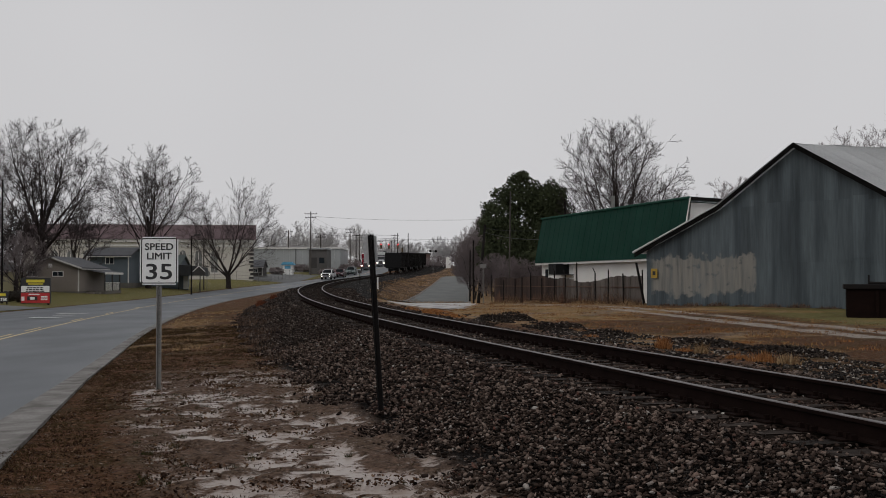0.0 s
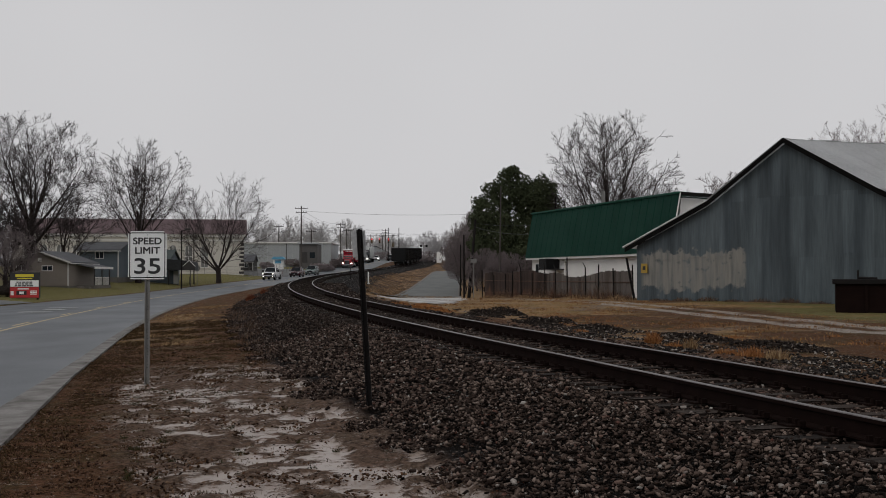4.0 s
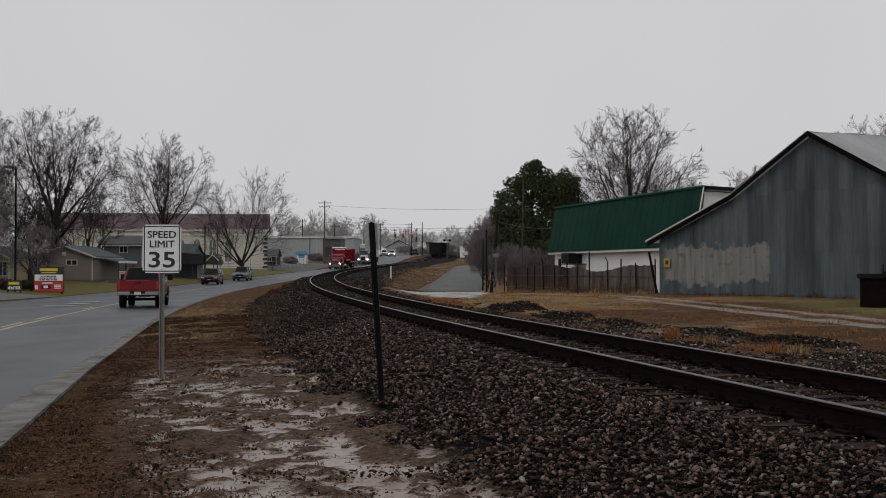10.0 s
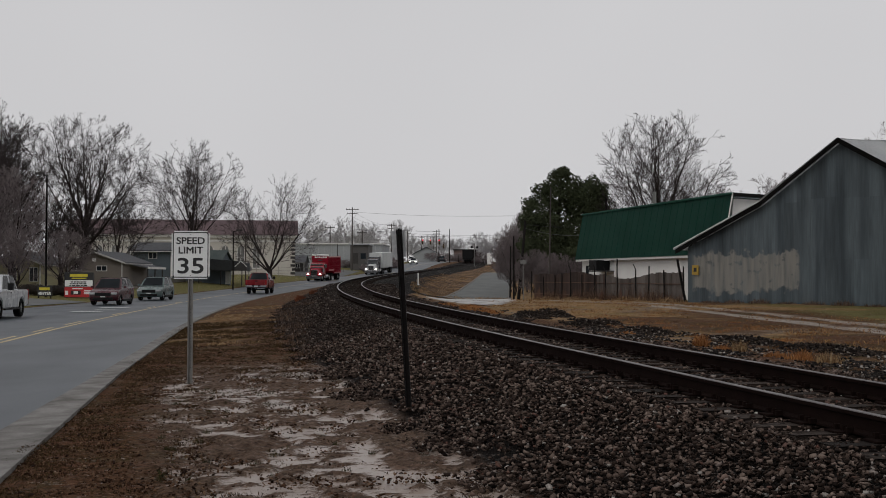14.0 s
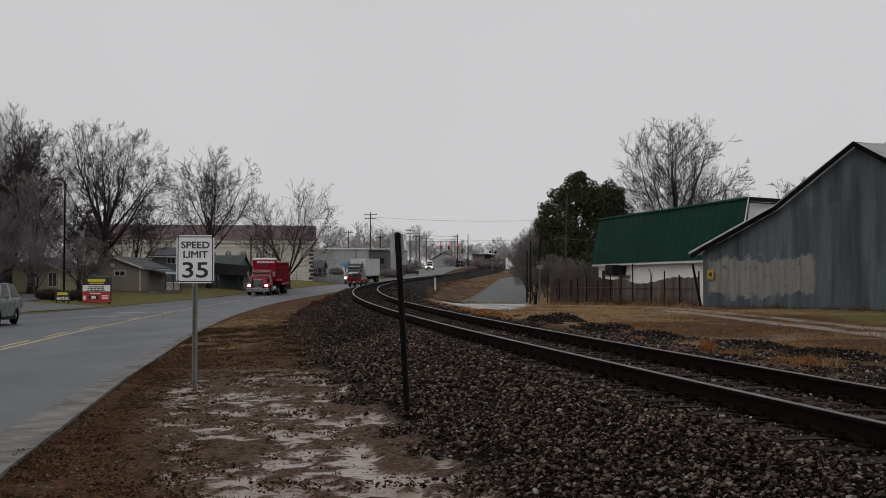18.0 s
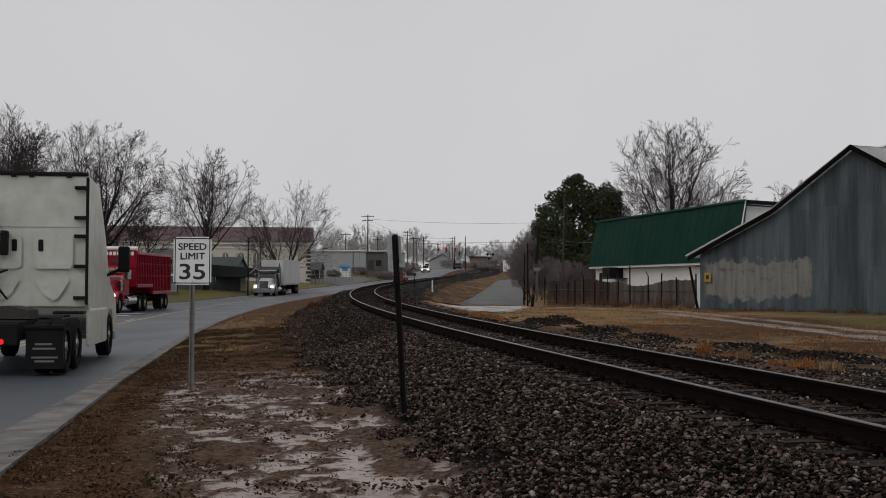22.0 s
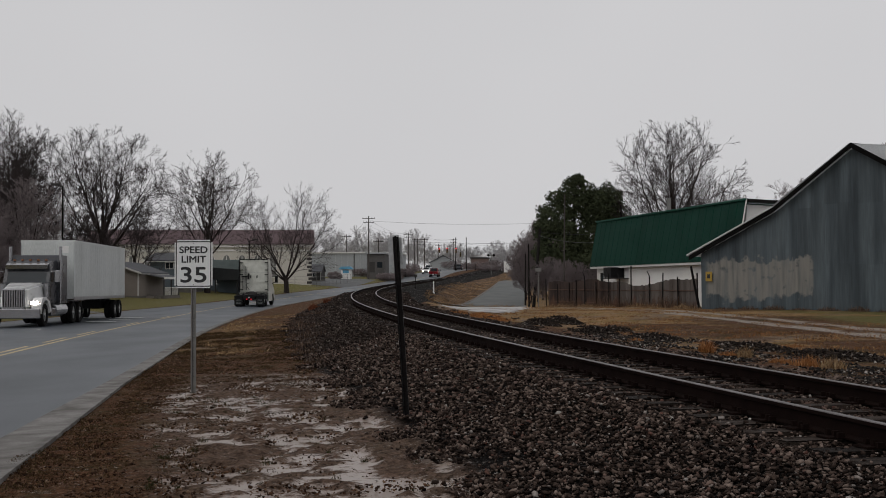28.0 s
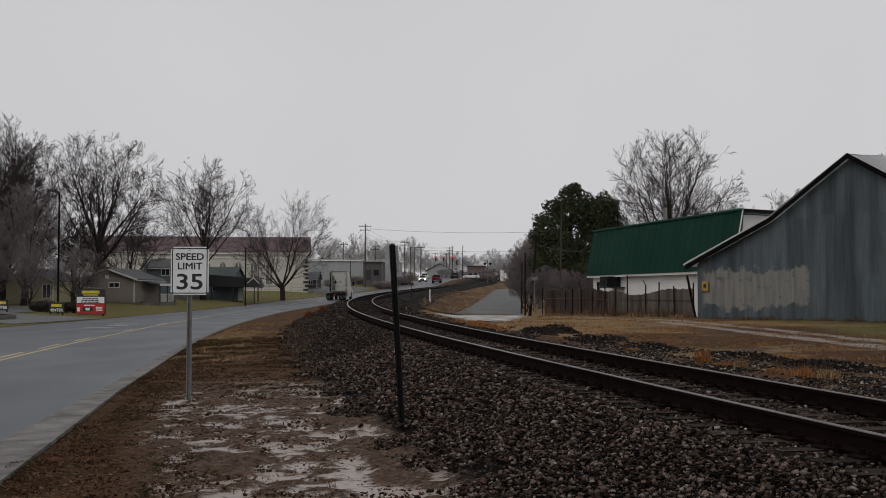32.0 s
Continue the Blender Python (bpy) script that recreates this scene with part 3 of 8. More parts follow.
def apron():
    """Broken wet concrete between the lane and the dirt track, uneven at its edges."""
    ys = np.arange(46.5, 82, 0.5)
    a = np.interp(ys, [46.5, 52, 60, 70, 82], [-0.5, -1.5, -2.6, -3.4, -4.3]) + 0.25 * np.sin(ys * 1.9) + 0.15 * np.sin(ys * 4.3)
    b = np.interp(ys, [46.5, 52, 60, 70, 82], [0.5, 1.2, 1.6, 2.0, 2.4]) + 0.3 * np.sin(ys * 1.3 + 1) + 0.15 * np.sin(ys * 3.7)
    k = np.linspace(0, 1, 12)
    X = a[:, None] + (b - a)[:, None] * k
    Y = np.repeat(ys[:, None], 12, 1)
    lift = 0.03 - 0.08 * (np.abs(k * 2 - 1) > 0.95) + 0.02 * field(X, Y, 0.5, 15, 3)
    v = np.stack([X, Y, land(X, Y) + lift], -1).reshape(-1, 3)
    i = np.arange(len(ys) * 12).reshape(-1, 12)
    f = np.stack([i[:-1, :-1], i[:-1, 1:], i[1:, 1:], i[1:, :-1]], -1).reshape(-1, 4)
    return tagged(new("lane_apron", mesh_of("lane_apron", v, f, [M["wet_concrete"]], smooth=True)), "pale wet broken concrete where the lane ends", "pavement", kind="structure")


M["wet_concrete"] = material("wet_concrete", (0.36, 0.345, 0.325), 0.4, (0.065, 0.052, 0.040), 1.5, 12, 1.0, spec=0.4)
apron()


# ---- railway ----
def along(ky, kx, kz, y, side):
    ax, ay = heading(ky, kx, y)
    return spline(ky, kx, y) + ax * side, y + ay * side, np.interp(y, ky, kz)


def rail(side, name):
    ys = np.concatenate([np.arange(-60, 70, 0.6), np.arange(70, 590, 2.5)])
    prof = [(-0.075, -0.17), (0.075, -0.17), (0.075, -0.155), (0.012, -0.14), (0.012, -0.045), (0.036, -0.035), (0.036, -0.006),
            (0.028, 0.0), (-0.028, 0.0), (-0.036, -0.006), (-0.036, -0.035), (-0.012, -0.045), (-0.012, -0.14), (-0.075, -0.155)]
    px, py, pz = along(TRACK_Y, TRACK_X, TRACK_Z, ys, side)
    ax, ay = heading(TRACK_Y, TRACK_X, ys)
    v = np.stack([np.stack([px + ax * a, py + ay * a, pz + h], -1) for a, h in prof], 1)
    k = len(prof)
    i = np.arange(len(ys) * k).reshape(len(ys), k)
    j = np.roll(i, -1, 1)
    faces = np.stack([i[:-1], j[:-1], j[1:], i[1:]], -1)
    index = np.zeros(faces.shape[:2], int)
    index[:, 6:9] = 1
    ob = new(name, mesh_of(name, v.reshape(-1, 3), faces.reshape(-1, 4), [M["rail_side"], M["rail_head"]], index=index.reshape(-1)))
    return ob


railway = thing("railway_track", pose(0, 0, 0), "curved single railway track on dark crushed stone", "railway track")
for side in (-0.7525, 0.7525):
    o = rail(side, "rail")
    o.parent = railway


# ---- bare trees ----
def tree_mesh(seed, height, spread, trunk_r, low=0.2, split=0.0, fork=0.2, limbs=9, lean=(0, 0), side=(8, 8, 6, 4), fine=0.0105, rise=0.1):
    """A bare winter tree: a trunk, limbs that sweep out to the edge of its crown, and four orders of finer branches."""
    rng = np.random.default_rng(seed)
    c = np.array([lean[0] * 1.5, lean[1] * 1.5, height * (1 + low) / 2])
    R = np.array([spread, spread, height * (1 - low) / 2])
    zf = height * fork
    thick, thin = [], []
    n0 = 5
    for k in range(n0):
        f, g = k / n0, (k + 1) / n0
        p, q = (np.array([lean[0] * e + 0.04 * sin(e * 4 + seed), lean[1] * e, -0.3 + e * (zf + 0.3)]) for e in (f, g))
        thick.append((p, q, trunk_r * (1.35 - 0.35 * min(f * 3, 1)), trunk_r * (1.35 - 0.35 * min(g * 3, 1))))
    top = thick[-1][1]
    # limbs: smooth bows from the fork to points spread over the crown's surface
    k = np.arange(limbs)
    th = 0.12 + 1.5 * ((k + 0.4 * rng.uniform(0, 1, limbs)) / limbs) ** 0.8
    ph = k * 2.39996 + rng.uniform(-0.4, 0.4, limbs) + seed
    reach = rng.uniform(0.80, 0.97, limbs)[:, None]
    goal = c + R * reach * np.stack([np.cos(ph) * np.sin(th), np.sin(ph) * np.sin(th), np.cos(th)], -1)
    if split:
        goal[:, 0] = np.sign(np.cos(ph)) * split + 0.62 * (goal[:, 0] - c[0]) + c[0]
    # the trunk runs on as a leader; the lower limbs leave it first, the upright ones last
    lift = np.clip(1.15 - th / 1.25, 0, 1) * rng.uniform(0.55, 1.0, limbs) * (height * 0.26 if not split else 0.0)
    lead = [top + np.array([0.10 * sin(e * 5 + seed), 0.08 * cos(e * 4 + seed), e * height * 0.26]) for e in np.linspace(0, 1, 5)]
    if not split:
        for e, (p, q) in enumerate(zip(lead, lead[1:])):
            thick.append((p, q, trunk_r * (0.96 - 0.15 * e), trunk_r * (0.81 - 0.15 * e)))
    base = top + np.stack([0.10 * np.sin(lift / (height * 0.26) * 5 + seed), 0.08 * (np.cos(lift / (height * 0.26) * 4 + seed)), lift - zf * 0.3 * rng.uniform(0, 1, limbs) * (th > 0.9)], -1)
    ctrl = base + (goal - base) * np.stack([rng.uniform(0.5, 0.7, limbs)] * 2 + [rng.uniform(0.34, 0.5, limbs)], -1)
    m = 10
    u = np.linspace(0, 1, m)[None, :, None]
    line = (1 - u) ** 2 * base[:, None] + 2 * u * (1 - u) * ctrl[:, None] + u ** 2 * goal[:, None]
    wig = rng.normal(0, 0.032, (limbs, m, 3)).cumsum(1) * np.linalg.norm(goal - base, axis=1)[:, None, None] * 0.5
    line = line + wig * u
    rad = (trunk_r * rng.uniform(0.28, 0.42, limbs) * np.clip(0.6 + th, 0.6, 1))[:, None] * (1 - 0.97 * np.linspace(0, 1, m)[None]) ** 1.05
    rad = np.maximum(rad, fine * 1.2)
    spec = ((side[0] + 2, 0.16, 0.80, 0.58), (side[1], 0.14, 0.78, 0.50), (side[2], 0.12, 0.72, 0.52), (side[3], 0.1, 0.66, 0.55))
    for order in range(5):
        n, m, _ = line.shape
        for j in range(m - 1):
            for a, b, ra, rb in zip(line[:, j], line[:, j + 1], rad[:, j], rad[:, j + 1]):
                (thin if order else thick).append((a, b, ra, rb))
        if order == 4:
            break
        count, t0, ang, ratio = spec[order]
        if not count:
            break
        who = np.repeat(np.arange(n), count)
        slot = np.tile(np.arange(count), n)
        full = np.linalg.norm(line[:, 1:] - line[:, :-1], axis=2).sum(1)
        keep = rng.uniform(0, 1, len(who)) < np.clip(full / (np.median(full) + 1e-6), 0.1, 1)[who] if order else np.ones(len(who), bool)
        who, slot = who[keep], slot[keep]
        t = t0 + (0.97 - t0) * (slot + rng.uniform(0.1, 0.9, len(who))) / count
        x = np.minimum(t, 0.999) * (m - 1)
        i = x.astype(int)
        f = (x - i)[:, None]
        p0 = line[who, i] * (1 - f) + line[who, i + 1] * f
        r0 = rad[who, i] * (1 - f[:, 0]) + rad[who, i + 1] * f[:, 0]
        tan_ = line[who, i + 1] - line[who, i]
        tan_ /= np.linalg.norm(tan_, axis=1)[:, None] + 1e-9
        side_v = rng.normal(size=(len(who), 3))
        side_v -= (side_v * tan_).sum(1)[:, None] * tan_
        side_v /= np.linalg.norm(side_v, axis=1)[:, None] + 1e-9
        q = (ang + rng.normal(0, 0.16, len(who)))[:, None]
        way = tan_ * np.cos(q) + side_v * np.sin(q)
        away = p0 - top
        way += 0.16 * away / (np.linalg.norm(away, axis=1)[:, None] + 1e-6)
        way[:, 2] += rise * 0.5
        way /= np.linalg.norm(way, axis=1)[:, None]
        plen = np.linalg.norm(line[:, 1:] - line[:, :-1], axis=2).sum(1)[who]
        L = plen * ratio * (1.0 - 0.5 * t) * rng.uniform(0.6, 1.2, len(who))
        L = np.maximum(L, (0.8, 0.5, 0.3, 0.2)[order])
        for _ in range(4):
            out = np.linalg.norm((p0 + way * L[:, None] - c) / (R * 1.03 + 0.25), axis=1) > 1
            L = np.where(out & (split == 0), L * 0.78, L)
        mm = (6, 4, 3, 2)[order]
        u = np.linspace(0, 1, mm)[None, :, None]
        line = p0[:, None] + way[:, None] * L[:, None, None] * u
        line[:, :, 2] += (L * rise * 0.45 * rng.uniform(0.4, 1.2, len(who)))[:, None] * u[:, :, 0] ** 2
        line = line + rng.normal(0, (0.04, 0.03, 0.03, 0.02)[order], line.shape) * (L[:, None, None] * u)
        r0 = np.minimum(np.maximum(r0 * 0.55, fine * (2.2, 1.6, 1.2, 1.0)[order]), (0.062, 0.033, 0.018, 0.012)[order] * max(1, fine / 0.012))
        rad = r0[:, None] * (1 - 0.82 * np.linspace(0, 1, mm)[None])
        rad = np.maximum(rad, fine * 0.6)
    return thick, thin


def tubes(segs, sides, swell=1.0):
    n = len(segs)
    p = np.array([s[0] for s in segs], float)
    q = np.array([s[1] for s in segs], float)
    ra = np.array([s[2] for s in segs], float) * swell
    rb = np.array([s[3] for s in segs], float) * swell
    d = q - p
    d /= np.linalg.norm(d, axis=1)[:, None] + 1e-9
    ref = np.where(np.abs(d[:, 2:3]) > 0.9, np.array([[1.0, 0, 0]]), np.array([[0, 0, 1.0]]))
    e1 = np.cross(d, ref)
    e1 /= np.linalg.norm(e1, axis=1)[:, None]
    e2 = np.cross(d, e1)
    ang = np.arange(sides) * 2 * pi / sides
    ring = e1[:, None] * np.cos(ang)[None, :, None] + e2[:, None] * np.sin(ang)[None, :, None]
    v = np.concatenate([p[:, None] + ring * ra[:, None, None], q[:, None] + ring * rb[:, None, None]], 1)
    i = np.arange(n)[:, None] * 2 * sides
    a = np.arange(sides)[None]
    b = (a + 1) % sides
    faces = np.stack([i + a, i + b, i + sides + b, i + sides + a], -1).reshape(-1, 4)
    return v.reshape(-1, 3), faces


def bare_tree(x, y, height, spread, trunk_r, seed, label, mats=("bark", "twig"), **k):
    t = thing("tree", pose(x, y, ground_z(x, y)), label, "tree", "bare trees")
    thick, thin = tree_mesh(seed, height, spread, trunk_r, **k)
    v, fc = tubes(thick, 6)
    o = new("trunk", mesh_of("trunk", v, fc, [M[mats[0]]], smooth=True))
    o.parent = t
    v, fc = tubes(thin, 3)
    o = new("crown", quick_mesh("crown", v, fc, M[mats[1]]))
    o.parent = t
    return t


# along the left of the road
bare_tree(-43.0, 125, 18.0, 8.8, 0.46, 11, "large bare winter tree behind the tan house", fork=0.22, limbs=13, side=(9, 8, 6, 4), low=0.16, fine=0.0105)
bare_tree(-40.6, 126, 10.4, 6.0, 0.28, 31, "leaning bare tree with low dark limbs", fork=0.14, limbs=8, lean=(0.9, 0), side=(8, 7, 5, 3), low=0.1, fine=0.0105)
bare_tree(-35.3, 140, 17.2, 7.0, 0.33, 12, "slender bare winter tree beside the road", fork=0.24, limbs=11, low=0.2, side=(9, 8, 5, 4), fine=0.0105)
bare_tree(-29.6, 161, 13.6, 7.2, 0.36, 13, "low-forked bare tree on the lawn by the road", fork=0.15, limbs=10, low=0.2, split=2.6, side=(9, 7, 5, 3), fine=0.0105)
bare_tree(-47.5, 112, 18.0, 5.9, 0.5, 15, "tall bare tree with dense dark twigs", fork=0.16, limbs=12, side=(9, 8, 6, 4), fine=0.011, low=0.1)
bare_tree(-40.8, 100, 10.5, 4.0, 0.28, 16, "bare tree with dense reddish twigs", fork=0.14, limbs=10, side=(8, 7, 5, 4), mats=("bark", "twig_red"), low=0.12)
for x, y, h, w, seed in ((-36.2, 90, 5.2, 2.3, 17), (-39.3, 86, 5.6, 2.4, 18), (-34.6, 96, 5.2, 2.2, 28)):
    bare_tree(x, y, h, w, 0.10, seed, "small multi-stemmed bare ornamental tree", fork=0.08, limbs=9, side=(7, 6, 5, 3), mats=("bark", "twig_red"), fine=0.006, low=0.15)
bare_tree(-44.5, 104, 12.5, 4.6, 0.3, 24, "bare tree with dense dark twigs", fork=0.15, limbs=10, side=(8, 7, 6, 4), fine=0.0105, low=0.1)
bare_tree(-38.0, 104, 8.0, 3.4, 0.2, 25, "bare tree with dense dark twigs", fork=0.12, limbs=9, side=(8, 7, 5, 4), fine=0.0105, low=0.1)
bare_tree(-42.6, 96, 7.4, 3.4, 0.18, 26, "bare tree with dense reddish twigs", fork=0.1, limbs=9, side=(8, 7, 5, 4), mats=("bark", "twig_red"), low=0.1)
bare_tree(-52, 120, 18.0, 6.4, 0.45, 27, "tall bare tree with dense dark twigs", fork=0.16, limbs=12, side=(9, 8, 6, 3), fine=0.011, low=0.1)
bare_tree(-41.5, 92, 6.4, 2.8, 0.14, 29, "bare tree with dense reddish twigs", fork=0.08, limbs=9, side=(8, 7, 5, 3), mats=("bark", "twig_red"), low=0.1)
bare_tree(-47.0, 100, 11.0, 4.2, 0.25, 30, "bare tree with dense dark twigs", fork=0.12, limbs=10, side=(8, 7, 5, 4), fine=0.0105, low=0.1)
# behind the buildings on the right
bare_tree(14.8, 98, 15.6, 6.3, 0.40, 14, "tall spreading bare tree behind the green-roofed building", fork=0.18, limbs=12, low=0.2, side=(9, 8, 6, 3), fine=0.0095)
bare_tree(20.5, 108, 10.0, 4.0, 0.3, 19, "bare tree behind the green-roofed building", limbs=8, side=(8, 7, 5, 3))


# ---- the right-hand side: barn, green-roofed building, fence, poles ----
M["tin"] = material("tin", (0.090, 0.110, 0.120), 0.6, (0.032, 0.041, 0.047), 1.6, 14, 0.85, stretch=(1, 1, 0.09), metal=0.0, piece=0.16, spec=0.2)
M["green_tin"] = material("green_tin", (0.006, 0.066, 0.043), 0.62, (0.005, 0.052, 0.034), 0.4, 10, piece=0.05, spec=0.2)
M["tin_roof"] = material("tin_roof", (0.62, 0.63, 0.635), 0.45, (0.46, 0.465, 0.47), 0.6, 12, metal=0.0, piece=0.08)
def rust_footed(name, colour, second, foot):
    """Sheet metal or boards with rust that has crept up in streaks from the ground."""
    m = material(name, colour, 0.85, second, 1.2, 30, 0.9, stretch=(1, 1, 0.15), piece=0.22, spec=0.15)
    n, l = m.node_tree.nodes, m.node_tree.links
    b = n["Principled BSDF"]
    old = b.inputs["Base Color"].links[0].from_socket
    tc, sep, nz, mp = n.new("ShaderNodeTexCoord"), n.new("ShaderNodeSeparateXYZ"), n.new("ShaderNodeTexNoise"), n.new("ShaderNodeMapping")
    mp.inputs["Scale"].default_value = (1, 1, 0.25)
    nz.inputs["Scale"].default_value, nz.inputs["Detail"].default_value = 1.6, 6.0
    l.new(tc.outputs["Object"], sep.inputs[0])
    l.new(tc.outputs["Object"], mp.inputs["Vector"])
    l.new(mp.outputs[0], nz.inputs["Vector"])
    mul, add, rg, mx = n.new("ShaderNodeMath"), n.new("ShaderNodeMath"), n.new("ShaderNodeMapRange"), n.new("ShaderNodeMix")
    mul.operation, mul.inputs[1].default_value = "MULTIPLY", 1.6
    add.operation = "SUBTRACT"
    l.new(nz.outputs["Fac"], mul.inputs[0])
    l.new(mul.outputs[0], add.inputs[0])
    l.new(sep.outputs["Z"], add.inputs[1])
    rg.inputs["From Min"].default_value, rg.inputs["From Max"].default_value = 0.1, 0.6
    l.new(add.outputs[0], rg.inputs["Value"])
    mx.data_type = "RGBA"
    l.new(rg.outputs["Result"], mx.inputs["Factor"])
    l.new(old, mx.inputs["A"])
    mx.inputs["B"].default_value = (*foot, 1)
    l.new(mx.outputs["Result"], b.inputs["Base Color"])
    return m


M["old_board"] = rust_footed("old_board", (0.060, 0.040, 0.033), (0.026, 0.019, 0.017), (0.105, 0.056, 0.036))
M["rusty_board"] = rust_footed("rusty_board", (0.115, 0.100, 0.090), (0.060, 0.048, 0.042), (0.090, 0.038, 0.022))
# near black: the shade of roof undersides is put into the colour
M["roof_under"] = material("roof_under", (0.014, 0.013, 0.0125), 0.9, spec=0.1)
M["yellow_sign"] = material("yellow_sign", (0.36, 0.23, 0.03), 0.5, bump=0.0)
M["pole_wood"] = material("pole_wood", (0.062, 0.052, 0.046), 0.9, (0.04, 0.034, 0.031), 1.5, 30, stretch=(3, 3, 0.3))
M["leaf"] = material("leaf", (0.054, 0.064, 0.033), 0.75, (0.024, 0.030, 0.017), 0.8, 10, bump=0.0, spec=0.08)
M["pole_dark"] = material("pole_dark", (0.020, 0.017, 0.016), 0.9, (0.012, 0.0105, 0.010), 1.5, 30, stretch=(3, 3, 0.3), spec=0.1)
M["wire"] = material("wire", (0.03, 0.03, 0.032), 0.6, bump=0.0)


def patched_tin():
    """The barn's sheets: streaked grey paint with a weathered bare patch low on one side."""
    m = M["tin"].copy()
    m.name = "tin_patched"
    n, l = m.node_tree.nodes, m.node_tree.links
    b = n["Principled BSDF"]
    was = b.inputs["Base Color"].links[0].from_socket
    tc, sep = n.new("ShaderNodeTexCoord"), n.new("ShaderNodeSeparateXYZ")
    nz, nz2 = n.new("ShaderNodeTexNoise"), n.new("ShaderNodeTexNoise")
    nz.inputs["Scale"].default_value, nz.inputs["Detail"].default_value = 0.9, 3
    nz2.inputs["Scale"].default_value, nz2.inputs["Detail"].default_value = 2.5, 5
    l.new(tc.outputs["Object"], sep.inputs[0])
    l.new(tc.outputs["Object"], nz.inputs["Vector"])
    l.new(tc.outputs["Object"], nz2.inputs["Vector"])

    def op(o, a, c):
        q = n.new("ShaderNodeMath")
        q.operation = o
        for i, v in enumerate((a, c)):
            if isinstance(v, (int, float)):
                q.inputs[i].default_value = v
            else:
                l.new(v, q.inputs[i])
        return q.outputs[0]

    def edge(v, lo, hi):
        q = n.new("ShaderNodeMapRange")
        q.inputs["From Min"].default_value, q.inputs["From Max"].default_value = lo, hi
        l.new(v, q.inputs["Value"])
        return q.outputs["Result"]

    wob = op("ADD", op("MULTIPLY", op("SUBTRACT", nz.outputs["Fac"], 0.5), 0.9), op("MULTIPLY", op("SUBTRACT", nz2.outputs["Fac"], 0.5), 1.1))
    z = op("ADD", sep.outputs["Z"], wob)
    area = op("MULTIPLY", edge(z, 0.50, 0.70), edge(z, 2.30, 2.18))
    area = op("MULTIPLY", area, edge(sep.outputs["X"], 6.25, 6.15))
    area = op("MULTIPLY", area, edge(sep.outputs["X"], 0.25, 0.5))
    area = op("MULTIPLY", area, edge(nz2.outputs["Fac"], 0.28, 0.42))
    mix = n.new("ShaderNodeMix")
    mix.data_type = "RGBA"
    streak, smap = n.new("ShaderNodeTexNoise"), n.new("ShaderNodeMapping")
    smap.inputs["Scale"].default_value = (5.0, 5.0, 0.5)
    streak.inputs["Scale"].default_value, streak.inputs["Detail"].default_value = 1.0, 6.0
    l.new(tc.outputs["Object"], smap.inputs["Vector"])
    l.new(smap.outputs[0], streak.inputs["Vector"])
    mix.inputs["B"].default_value = (0.205, 0.196, 0.176, 1)
    l.new(op("MULTIPLY", area, op("ADD", 0.35, edge(streak.outputs["Fac"], 0.25, 0.75))), mix.inputs["Factor"])
    l.new(was, mix.inputs["A"])
    l.new(mix.outputs["Result"], b.inputs["Base Color"])
    return m


M["tin_patched"] = patched_tin()

BARN_A, BARN_DIR = Vector((9.61, 55.2, 0.45)), Vector((0.6247, -0.7809))
BARN_PROFILE = [(-0.5, 2.38), (4.36, 4.36), (8.32, 6.80), (12.57, 4.45), (17.5, 2.2)]
BARN_BACK = Vector((0.30, 0.954))        # ridge direction in the barn's own plan, seen from its gable


